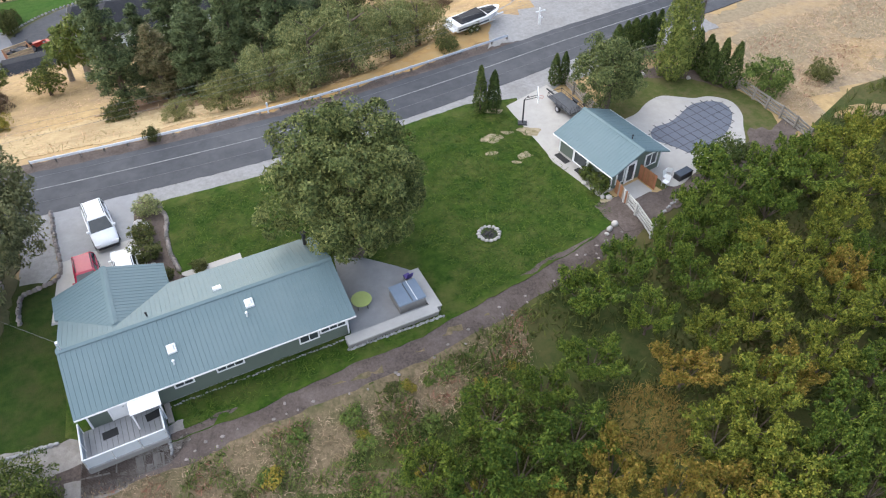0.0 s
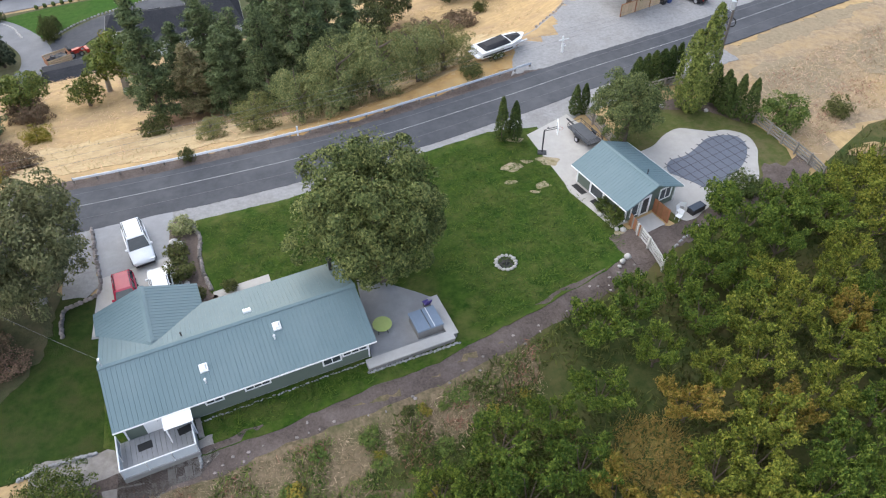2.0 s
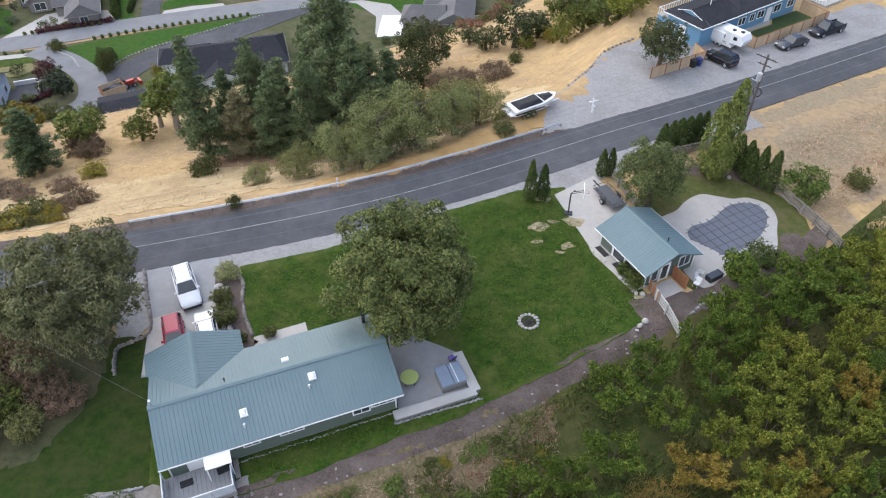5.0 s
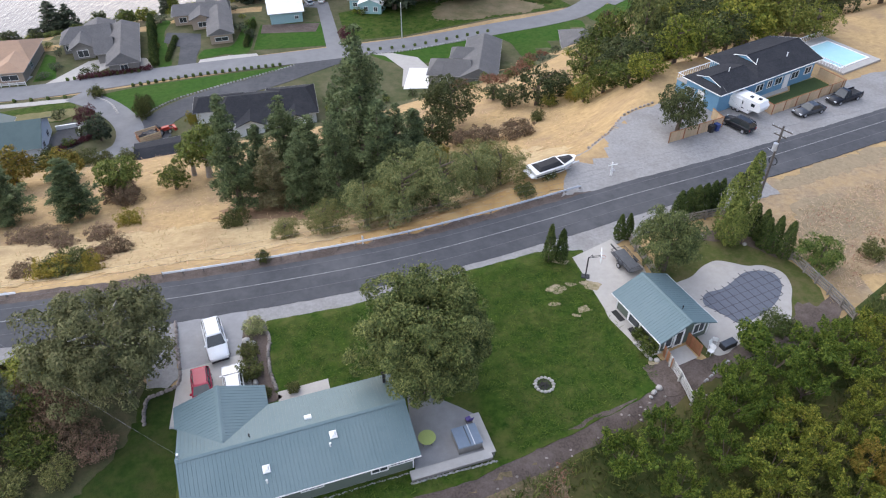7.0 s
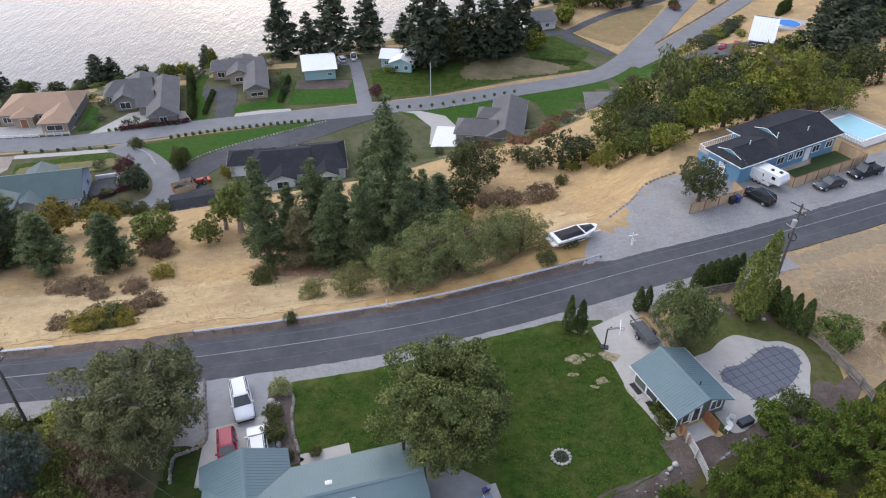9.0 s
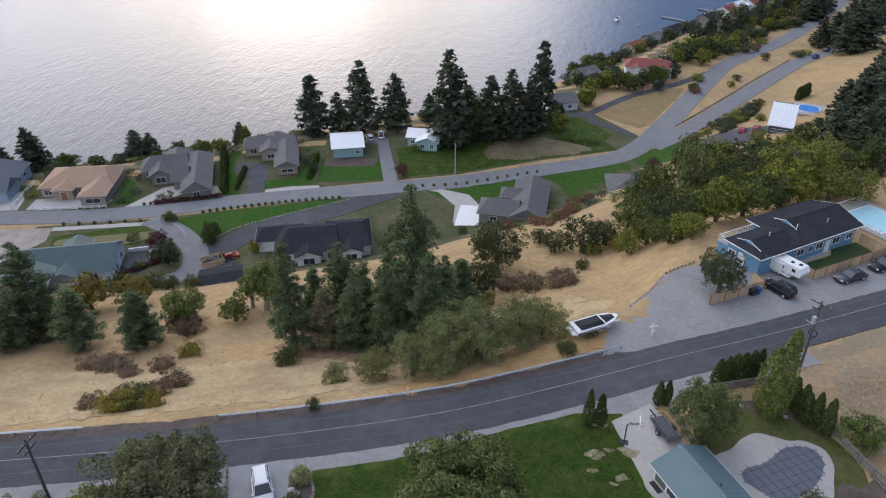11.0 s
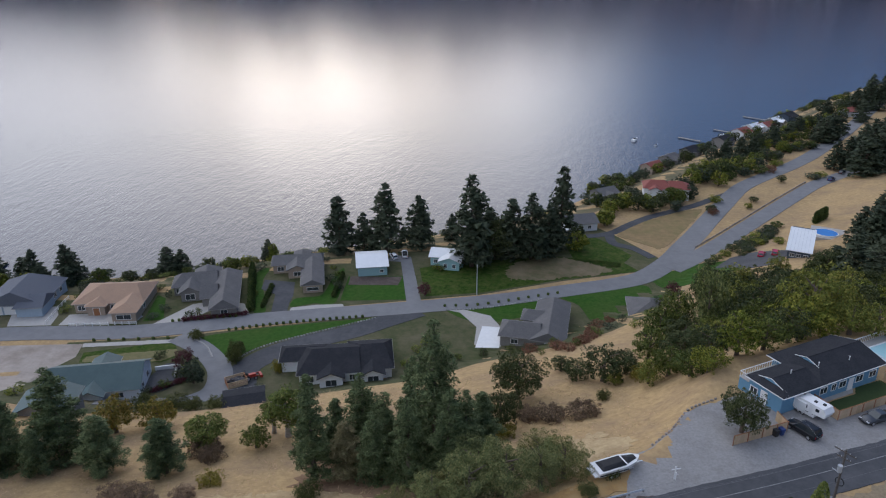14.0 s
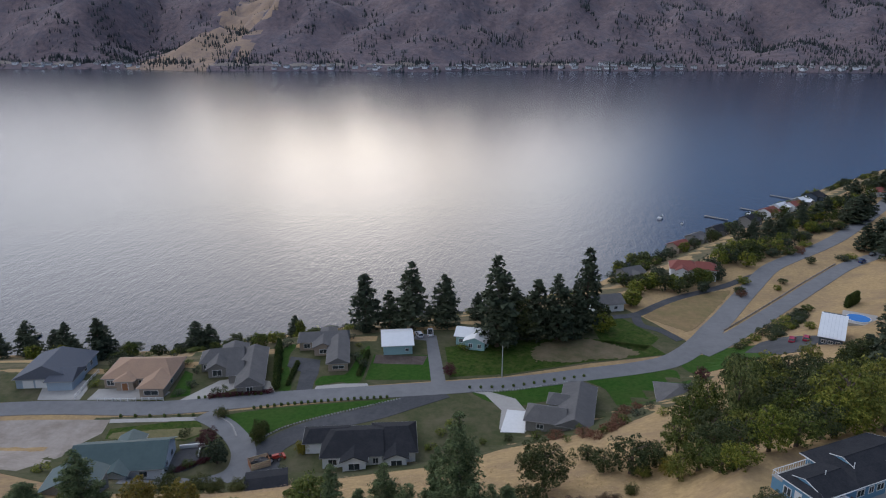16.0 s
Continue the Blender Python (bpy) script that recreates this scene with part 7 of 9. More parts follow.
def car(name, m, paint, label, length=4.7, width=1.85, height=1.7, kind="suv"):
    """A car that faces local +x: body, glasshouse, roof, panes, wheels and lamps."""
    c = thing(name, m, label, "car")
    L, W, H = length / 2, width / 2, height
    belt = 0.95 if kind != "sedan" else 0.88
    part("body", ringed([(-L, W * 0.86, 0.4, belt - 0.12, W * 0.78), (-L + 0.15, W * 0.97, 0.25, belt, W * 0.9), (-L * 0.4, W, 0.22, belt + 0.02, W * 0.94), (L * 0.3, W, 0.22, belt, W * 0.94), (L * 0.45, W * 0.99, 0.22, belt - 0.02, W * 0.9), (L - 0.35, W * 0.95, 0.25, belt - 0.14, W * 0.8), (L, W * 0.8, 0.4, belt - 0.32, W * 0.68)]), paint, c, "", None, True)
    if kind == "pickup":
        b0, b1, t0, t1 = -0.1 * L, 0.45 * L, 0.0, 0.25 * L
    elif kind == "sedan":
        b0, b1, t0, t1 = -0.72 * L, 0.38 * L, -0.42 * L, 0.08 * L
    else:
        b0, b1, t0, t1 = -0.97 * L, 0.42 * L, -0.84 * L, 0.12 * L
    w0, w1 = W * 0.9, W * 0.72
    low = [(b0, -w0, belt), (b1, -w0, belt), (b1, w0, belt), (b0, w0, belt)]
    top = [(t0, -w1, H - 0.06), (t1, -w1, H - 0.06), (t1, w1, H - 0.06), (t0, w1, H - 0.06)]
    cab = part("cabin", Geo().add(low + top, [(0, 1, 5, 4), (1, 2, 6, 5), (2, 3, 7, 6), (3, 0, 4, 7), (4, 5, 6, 7)]), CAR_GLASS, c, "dark tinted windows")
    part("roof", Geo().add([(t0 - 0.06, -w1 - 0.02, H - 0.07), (t1 + 0.05, -w1 - 0.02, H - 0.07), (t1 + 0.05, w1 + 0.02, H - 0.07), (t0 - 0.06, w1 + 0.02, H - 0.07), (t0 + 0.08, -w1 * 0.85, H), (t1 - 0.1, -w1 * 0.85, H), (t1 - 0.1, w1 * 0.85, H), (t0 + 0.08, w1 * 0.85, H)], [(0, 1, 5, 4), (1, 2, 6, 5), (2, 3, 7, 6), (3, 0, 4, 7), (4, 5, 6, 7)]), paint, cab)
    for s in (-1, 1):
        for (bx, bz), (tx, tz) in (((b0, belt), (t0, H - 0.06)), ((b1, belt), (t1, H - 0.06)), (((b0 + b1) / 2, belt), ((t0 + t1) / 2, H - 0.06))):
            part("pillar", Geo().tube([(bx, s * w0, bz), (tx, s * w1, tz)], 0.045, 4), paint, cab)
        part("mirror", Geo().box(b1 - 0.25, s * (w0 + 0.12) - 0.1, belt, b1 - 0.12, s * (w0 + 0.12) + 0.1, belt + 0.15), paint, c)
        part("headlight", Geo().box(L - 0.3, s * W * 0.68 - 0.18, belt - 0.36, L - 0.06, s * W * 0.68 + 0.18, belt - 0.22), LAMP_CLEAR, c)
        part("tail_light", Geo().box(-L - 0.01, s * W * 0.75 - 0.1, belt - 0.35, -L + 0.1, s * W * 0.75 + 0.1, belt - 0.1), LAMP_RED, c)
        if kind == "suv":
            part("roof_rail", Geo().tube([(t0 + 0.2, s * w1 * 0.9, H + 0.05), (t1 - 0.2, s * w1 * 0.9, H + 0.05)], 0.03, 4), DARK_METAL, c)
        for x in (-L * 0.62, L * 0.62):
            wheel(c, x, s * (W - 0.1), 0.34)
    if kind == "pickup":
        part("bed_floor", Geo().box(-L + 0.2, -W * 0.8, belt - 0.02, b0 - 0.1, W * 0.8, belt + 0.03), RUBBER, c, "dark load bed")
        for s in (-1, 1):
            part("bed_side", Geo().box(-L + 0.1, s * W * 0.86 - 0.05, belt - 0.05, b0, s * W * 0.86 + 0.05, belt + 0.22), paint, c)
    part("bumper", Geo().box(L - 0.1, -W * 0.8, 0.3, L + 0.05, W * 0.8, 0.48), BIN_BLACK, c)
    return c


car("parked_suv", pose(-15.75, 46.0, 0.1, 0, 0, -73), CAR_WHITE, "white estate SUV parked on the driveway", 4.85, 1.9, 1.72)
car("parked_hatchback", pose(-13.55, 40.7, 0.11, 0, 0, 103), CAR_WHITE, "white hatchback parked near the garage", 4.3, 1.78, 1.5)
car("parked_coupe", pose(-16.15, 40.4, 0.11, 0, 0, -77), CAR_RED, "red compact car parked near the garage", 4.2, 1.75, 1.48)
car("parked_suv", pose(49.3, 78.1, 0.07, 0, 0, 119), CAR_BLACK, "black SUV parked on the gravel", 4.6, 1.9, 1.7)
car("parked_sedan", pose(60.9, 80.7, 0.07, 0, 0, 197), CAR_GREY, "dark grey sedan parked beside the fence", 4.8, 1.85, 1.45, "sedan")
car("parked_pickup", pose(67.8, 83.6, 0.07, 0, 0, 199), CAR_BLACK, "black pickup truck parked beside the road", 5.6, 1.95, 1.85, "pickup")
car("parked_car", pose(166.2, 285.8, ground_at(166.2, 285.8) + 0.15, 0, 0, 40), CAR_BLUE, "blue car standing on the hillside lane", 4.6, 1.85, 1.6)
car("parked_car", pose(-15.0, 204.5, ground_at(-15, 204.5) + 0.11, 0, 0, 110), CAR_WHITE, "white car parked near the shed", 4.7, 1.85, 1.6)
car("parked_truck", pose(-11.5, 206.0, ground_at(-11.5, 206) + 0.11, 0, 0, 95), CAR_WHITE, "white pickup parked near the shed", 5.2, 1.9, 1.8, "pickup")
for x, y in ((95.4, 191.4), (98.4, 189.4)):
    car("parked_car", pose(x, y, ground_at(x, y) + 0.1, 0, 0, 60), CAR_RED, "dark red car parked below the lane", 4.5, 1.8, 1.5)
car("parked_car", pose(176, 296, ground_at(176, 296) + 0.16, 0, 0, 40), CAR_GREY, "blue-grey car on the hillside lane", 4.5, 1.8, 1.5, "sedan")

# boat on its trailer
bt = thing("motorboat", pose(21.9, 70.5, 0.35, 0, 0, 21), "white motorboat under a black canvas cover, on a trailer", "boat")
part("hull", Geo().add([(-3.2, -1.05, 0.25), (-3.2, 1.05, 0.25), (-3.2, 1.2, 0.95), (-3.2, -1.2, 0.95), (0.8, -1.1, 0.2), (0.8, 1.1, 0.2), (0.8, 1.22, 1.02), (0.8, -1.22, 1.02), (2.4, -0.55, 0.35), (2.4, 0.55, 0.35), (2.4, 0.85, 1.1), (2.4, -0.85, 1.1), (3.3, 0, 0.75), (3.3, 0.12, 1.18), (3.3, -0.12, 1.18)],
                       [(0, 1, 2, 3)[::-1], (0, 4, 5, 1), (1, 5, 6, 2), (0, 3, 7, 4), (4, 8, 9, 5), (5, 9, 10, 6), (4, 7, 11, 8), (8, 12, 9), (9, 12, 13, 10), (8, 11, 14, 12), (12, 14, 13), (2, 6, 7, 3), (6, 10, 11, 7), (10, 13, 14, 11)]), GEL, bt)
part("hull_stripe", Geo().box(-3.1, -1.19, 0.45, 1.0, 1.19, 0.6), CANVAS, bt, "dark hull stripe")
part("cover", Geo().add([(-2.6, -0.98, 1.0), (-2.6, 0.98, 1.0), (0.9, 0.98, 1.06), (0.9, -0.98, 1.06), (-2.2, -0.5, 1.3), (-2.2, 0.5, 1.3), (0.5, 0.55, 1.5), (0.5, -0.55, 1.5)], [(4, 7, 6, 5), (0, 3, 7, 4), (3, 2, 6, 7), (2, 1, 5, 6), (1, 0, 4, 5)]), CANVAS, bt, "black canvas cover")
part("cover", Geo().add([(1.1, -0.85, 1.08), (1.1, 0.85, 1.08), (2.7, 0.4, 1.18), (2.7, -0.4, 1.18), (1.5, 0, 1.35)], [(0, 3, 4), (3, 2, 4), (2, 1, 4), (1, 0, 4)]), CANVAS, bt, "black canvas bow cover")
part("swim_platform", Geo().box(-3.75, -1.0, 0.42, -3.2, 1.0, 0.55, 0.04), GEL, bt)
tr = part("trailer", Geo().box(-2.8, -0.75, 0.02, 2.2, -0.65, 0.14).box(-2.8, 0.65, 0.02, 2.2, 0.75, 0.14).box(2.1, -0.08, 0.02, 4.0, 0.08, 0.14).box(-1.5, -1.0, 0.0, -1.4, 1.0, 0.1), GALVANISED, bt, "steel trailer frame")
for x in (-1.4, -0.6):
    for s in (-1, 1):
        wh = part("wheel", Geo().tube([(x, s * 1.1 - 0.1, 0.0), (x, s * 1.1 + 0.1, 0.0)], 0.33, 14), RUBBER, bt)
        part("rim", Geo().tube([(x, s * 1.1 - 0.11, 0.0), (x, s * 1.1 + 0.11, 0.0)], 0.2, 10), WHITE, wh)

# camper trailer
cm = thing("camper_trailer", pose(52.2, 82.3, 0.07, 0, 0, -60) @ Matrix.Scale(0.9, 4), "white fifth-wheel camper parked beside the blue house", "camper")
prof = [(-3.0, 0.5), (1.4, 0.5), (1.4, 1.2), (3.0, 1.3), (3.2, 2.0), (2.7, 2.75), (-2.9, 2.85), (-3.05, 2.4)]
part("body", Geo().add([(x, -1.15, z) for x, z in prof] + [(x, 1.15, z) for x, z in prof], [tuple(range(8)), tuple(range(15, 7, -1))] + [(i, 8 + i, 8 + (i + 1) % 8, (i + 1) % 8) for i in range(8)]), WHITE, cm)
for x, w, z in ((-2.0, 0.9, 1.9), (-0.2, 0.7, 1.9), (1.8, 0.6, 2.1)):
    part("window", Geo().box(x - w / 2, -1.18, z - 0.25, x + w / 2, -1.14, z + 0.25), CAR_GLASS, cm)
    part("window", Geo().box(x - w / 2, 1.14, z - 0.25, x + w / 2, 1.18, z + 0.25), CAR_GLASS, cm)
part("door", Geo().box(0.5, -1.18, 0.6, 1.1, -1.14, 2.5), GEL, cm)
part("window", Geo().box(-3.1, -0.6, 1.7, -3.02, 0.6, 2.3), CAR_GLASS, cm)
part("slide_out", Geo().box(-2.2, -1.45, 0.9, 0.0, -1.15, 2.4), WHITE, cm)
part("stripe", Geo().box(-2.95, -1.165, 1.0, 1.3, -1.145, 1.12), CAR_GREY, cm, "grey side stripe")
for x, y in ((-1.6, 0.3), (0.8, -0.2), (2.0, 0.2)):
    part("roof_vent", Geo().box(x - 0.25, y - 0.25, 2.7, x + 0.25, y + 0.25, 2.95, 0.04), DARK_METAL, cm)
for x in (-1.2, -0.45):
    for s in (-1, 1):
        wheel(cm, x, s * 1.0, 0.36)
for i, (x, y, mat_, lab) in enumerate(((45.2, 77.3, BIN_BLACK, "black wheeled rubbish bin"), (46.1, 77.6, BIN_BLUE, "blue wheeled recycling bin"))):
    b = thing("wheelie_bin", pose(x, y, 0.07, 0, 0, 20), lab, "bin", "bins by the fence")
    part("body", Geo().add([(-0.24, -0.28, 0.05), (0.24, -0.28, 0.05), (0.24, 0.28, 0.05), (-0.24, 0.28, 0.05), (-0.32, -0.38, 1.0), (0.32, -0.38, 1.0), (0.32, 0.38, 1.0), (-0.32, 0.38, 1.0)], [(3, 2, 1, 0), (4, 5, 6, 7), (0, 1, 5, 4), (1, 2, 6, 5), (2, 3, 7, 6), (3, 0, 4, 7)]), mat_, b)
    part("lid", Geo().box(-0.35, -0.41, 1.0, 0.35, 0.43, 1.08, 0.04), mat_, b)
    for s in (-1, 1):
        part("wheel", Geo().tube([(s * 0.22 - 0.03, 0.3, 0.1), (s * 0.22 + 0.03, 0.3, 0.1)], 0.1, 10), RUBBER, b)

# ---- roadside ----


def along_line(points, step):
    """Places at equal steps along a smooth line, each with the angle of the line."""
    line = spline(points, False, 8)
    out, left = [], 0.0
    for (ax, ay), (bx, by) in zip(line[:-1], line[1:]):
        d = math.hypot(bx - ax, by - ay)
        s = left
        while s < d:
            out.append((ax + (bx - ax) * s / d, ay + (by - ay) * s / d, math.degrees(math.atan2(by - ay, bx - ax))))
            s += step
        left = s - d
    return out


def rail(points, label):
    r = thing("guard_rail", pose(0, 0, 0), label, "guard rail", "guard rails of the road")
    line = along_line(points, 1.0)
    g = Geo()
    wave = ((0.0, 0.42), (0.06, 0.48), (0.0, 0.55), (0.06, 0.62), (0.0, 0.68))
    verts, k = [], len(wave)
    for x, y, a in line:
        s, c = math.sin(radians(a)), math.cos(radians(a))
        z = ground_at(x, y)
        verts += [(x + s * o, y - c * o, max(z, -0.3) + h) for o, h in wave] + [(x - s * (0.03 - o), y + c * (0.03 - o), max(z, -0.3) + h) for o, h in wave]
    m = 2 * k
    faces = []
    for i in range(len(line) - 1):
        for j in range(k - 1):
            faces.append((i * m + j, (i + 1) * m + j, (i + 1) * m + j + 1, i * m + j + 1))
            faces.append((i * m + k + j + 1, (i + 1) * m + k + j + 1, (i + 1) * m + k + j, i * m + k + j))
        faces.append((i * m + k - 1, (i + 1) * m + k - 1, (i + 1) * m + m - 1, i * m + m - 1))
    part("beam", g.add(verts, faces), GALVANISED, r)
    post = Geo().box(-0.08, -0.08, -0.5, 0.08, 0.08, 0.66).mesh("post", WEATHERED)
    for x, y, a in line[::2]:
        part("post", post, WEATHERED, r, "", pose(x - 0.14 * math.sin(radians(a)), y + 0.14 * math.cos(radians(a)), max(ground_at(x, y), -0.3), 0, 0, a))
    return r


def beside(points, off):
    ring = strip(points, off, off, 6)
    return ring[:len(ring) // 2]


edge = beside(UPPER, 3.75)
rail([p for p in edge if -23.5 < p[0] < 28.3][::2], "long weathered galvanised guard rail on posts")
rail([p for p in edge if -75 < p[0] < -30][::2], "galvanised guard rail on posts beside the road")


def utility_pole(x, y, h, rz, gear, label):
    p = thing("utility_pole", pose(x, y, ground_at(x, y), 0, 0, rz), label, "utility pole", "utility poles")
    part("shaft", Geo().tube([(0, 0, -0.5), (0, 0, h)], [0.17, 0.11], 10), POLE_WOOD, p)
    for z, w in ((h - 0.35, 1.25), (h - 1.15, 0.8)):
        arm = part("crossarm", Geo().box(-w, -0.16, z - 0.06, w, -0.06, z + 0.06), POLE_WOOD, p)
        for s in (-0.92, -0.4, 0.4, 0.92):
            part("insulator", Geo().tube([(s * w, -0.11, z + 0.06), (s * w, -0.11, z + 0.22)], [0.05, 0.03], 6), RIM, arm)
    if gear:
        part("transformer", Geo().tube([(0, -0.42, h - 2.9), (0, -0.42, h - 2.0)], 0.26, 12), GALVANISED, p, "pale grey transformer can")
        part("cable_coil", Geo().tube([(0.5 * math.cos(a), 0.3, h - 4.6 + 0.5 * math.sin(a)) for a in np.linspace(0, 6.2, 14)], 0.06, 5), RUBBER, p, "black coil of spare cable")
        part("lamp_arm", Geo().tube([(0, 0, h - 3.4), (-1.0, 0, h - 3.2)], 0.03, 5), GALVANISED, p)
    return p


utility_pole(44.9, 62.4, 9.6, -60, True, "wooden utility pole with crossarms and a transformer")
utility_pole(-34.4, 43.9, 10.2, 80, False, "wooden utility pole beside the road")


WIRE = surface("wire_sheath", (0.16, 0.16, 0.165), (0.22, 0.22, 0.225), 2, 0.7, 0)


def wire(a, b, sag, label, r=0.02):
    pts = [Vector(a).lerp(Vector(b), i / 24) - Vector((0, 0, sag * 4 * (i / 24) * (1 - i / 24))) for i in range(25)]
    tagged(part("wire", Geo().tube(pts, r, 4), WIRE), label, "wire", "overhead wires")


for o in (-1.0, 0.0, 1.0):
    wire((-34.4 + o * 0.3, 43.9 + o, 9.8), (44.3 + o * 0.6, 61.9 + o * 0.9, 9.8), 1.3, "thin overhead power wire between the poles", 0.009)
wire((-34.4, 43.9, 8.6), (-15.9, 31.2, 4.6), 0.6, "service cable running to the house", 0.008)
wire((44.3, 61.9, 9.8), (130, 88, 10), 1.4, "thin overhead power wire along the road", 0.012)
wire((44.3, 61.9, 8.2), (48, 82, 4.2), 0.6, "service cable running to the blue house", 0.012)
for x, y, z, rz in ((-1.85, 59.2, 0, 30), (28.9, 68.7, 0, 10)):
    s = thing("marker_post", pose(x, y, z, 0, 0, rz), "white roadside marker post", "marker post", "marker posts")
    part("post", Geo().box(-0.06, -0.05, -0.2, 0.06, 0.05, 1.2), WHITE, s)
    part("plate", Geo().box(-0.3, -0.06, 0.85, 0.3, -0.04, 1.0) if x > 0 else Geo().box(-0.1, -0.07, 0.8, 0.1, -0.05, 1.15), WHITE, s)

# ---- fences, hoop, trailer and stones of the home lot ----


def rail_fence(points, rails, label, h=1.25, step=2.2, material=WEATHERED, mitre=0.09):
    f = thing("rail_fence", pose(0, 0, 0), label, "fence", "rail fences")
    pts = []
    for (ax, ay), (bx, by) in zip(points[:-1], points[1:]):
        k = max(1, round(math.hypot(bx - ax, by - ay) / step))
        pts += [(ax + (bx - ax) * i / k, ay + (by - ay) * i / k) for i in range(k)]
    pts.append(points[-1])
    post = Geo().box(-0.08, -0.08, -0.4, 0.08, 0.08, h + 0.12).mesh("post", material)
    for x, y in pts:
        part("post", post, material, f, "", pose(x, y, ground_at(x, y)))
    for (ax, ay), (bx, by) in zip(pts[:-1], pts[1:]):
        a, b = Vector((ax, ay, ground_at(ax, ay))), Vector((bx, by, ground_at(bx, by)))
        side = Vector((-(b - a).y, (b - a).x, 0)).normalized() * 0.1
        for i in range(rails):
            z = h * (i + 0.75) / rails
            p, q = a + Vector((0, 0, z)) + side, b + Vector((0, 0, z)) + side
            up, d = Vector((0, 0, mitre)), side * 0.3
            part("rail", Geo().add([p - d - up, q - d - up, q + d - up, p + d - up, p - d + up, q - d + up, q + d + up, p + d + up], [(3, 2, 1, 0), (4, 5, 6, 7), (0, 1, 5, 4), (1, 2, 6, 5), (2, 3, 7, 6), (3, 0, 4, 7)]), material, f)
    return f


rail_fence([(42.6, 53.4), (43.4, 49.2), (44.1, 45.8), (44.7, 42.2)], 4, "weathered grey plank fence beside the pool")
rail_fence([(26.9, 56.6), (27.4, 52.6), (27.9, 48.6)], 4, "weathered grey plank fence beside the parking pad")
rail_fence([(33.0, 58.4), (38.8, 59.4), (42.4, 55.6), (42.6, 53.4)], 4, "weathered plank fence behind the conifers")
rail_fence([(25.0, 38.6), (25.2, 36.9), (25.5, 34.6)], 4, "short weathered plank fence below the pool house", material=surface("whitewashed_wood", (0.42, 0.4, 0.37), (0.52, 0.5, 0.46), 3, 0.9, 0.3, vary=0.15))

hp = thing("basketball_hoop", pose(20.75, 51.2, 0.04, 0, 0, -18), "freestanding basketball hoop beside the parking pad", "basketball hoop")
part("base", Geo().box(-0.45, -0.35, 0, 0.45, 0.35, 0.16, 0.06), DARK_METAL, hp)
part("pole", Geo().tube([(0, 0, 0.1), (0, 0, 2.6), (0.35, 0, 3.0)], 0.07, 8), DARK_METAL, hp)
part("arm", Geo().tube([(0.3, -0.1, 2.9), (1.15, -0.1, 3.2)], 0.035, 5).tube([(0.1, 0.1, 2.5), (1.15, 0.1, 2.85)], 0.035, 5), DARK_METAL, hp)
bb = part("backboard", Geo().box(1.15, -0.65, 2.7, 1.19, 0.65, 3.5), surface("clear_acrylic", (0.5, 0.52, 0.53), (0.56, 0.58, 0.6), 2, 0.15, 0), hp, "pale acrylic backboard")
part("board_frame", Geo().box(1.13, -0.7, 2.66, 1.21, 0.7, 2.72).box(1.13, -0.7, 3.48, 1.21, 0.7, 3.54).box(1.13, -0.7, 2.72, 1.21, -0.64, 3.48).box(1.13, 0.64, 2.72, 1.21, 0.7, 3.48), WHITE, bb)
part("rim", Geo().tube([(1.45 + 0.23 * math.cos(a), 0.23 * math.sin(a), 2.95) for a in np.linspace(0, 6.28, 13)], 0.015, 5), LAMP_RED, hp)

ut = thing("utility_trailer", pose(25.45, 52.5, 0.1, 0, 0, 105), "black utility trailer with low mesh sides", "trailer")
part("bed", Geo().box(-1.75, -0.8, 0.5, 1.75, 0.8, 0.58), surface("trailer_deck", (0.07, 0.075, 0.085), (0.11, 0.115, 0.125), 3, 0.8, 0.2), ut, "worn grey deck")
for s in (-1, 1):
    g = Geo().tube([(-1.75, s * 0.8, 0.98), (1.75, s * 0.8, 0.98)], 0.035, 4).tube([(-1.75, s * 0.8, 0.78), (1.75, s * 0.8, 0.78)], 0.02, 4)
    for i in range(6):
        g.tube([(-1.75 + i * 0.7, s * 0.8, 0.55), (-1.75 + i * 0.7, s * 0.8, 0.98)], 0.025, 4)
    part("side_rail", g, DARK_METAL, ut)
    wheel(ut, -0.15, s * 0.98, 0.32)
    part("mudguard", Geo().box(-0.6, s * 0.98 - 0.12, 0.66, 0.3, s * 0.98 + 0.12, 0.7), DARK_METAL, ut)
for i in range(9):
    part("tailgate_bar", Geo().tube([(-1.78, -0.78 + i * 0.195, 0.55), (-1.85, -0.78 + i * 0.195, 1.35)], 0.02, 4), DARK_METAL, ut)
part("front_rail", Geo().tube([(1.75, -0.8, 0.98), (1.75, 0.8, 0.98)], 0.035, 4), DARK_METAL, ut)
part("tongue", Geo().box(1.7, -0.06, 0.45, 3.0, 0.06, 0.55), DARK_METAL, ut)

rk = random.Random(21)


def boulder(x, y, r, material, label, group, flat=0.7):
    tagged(part("boulder", Geo().ball(0, 0, r * flat * 0.6, r, r * (0.7 + 0.3 * rk.random()), r * flat, 9, 6, 0.35, rk), material, None, "", pose(x, y, ground_at(x, y) + 0.03, 0, 0, rk.random() * 360), True), label, "boulder", group)


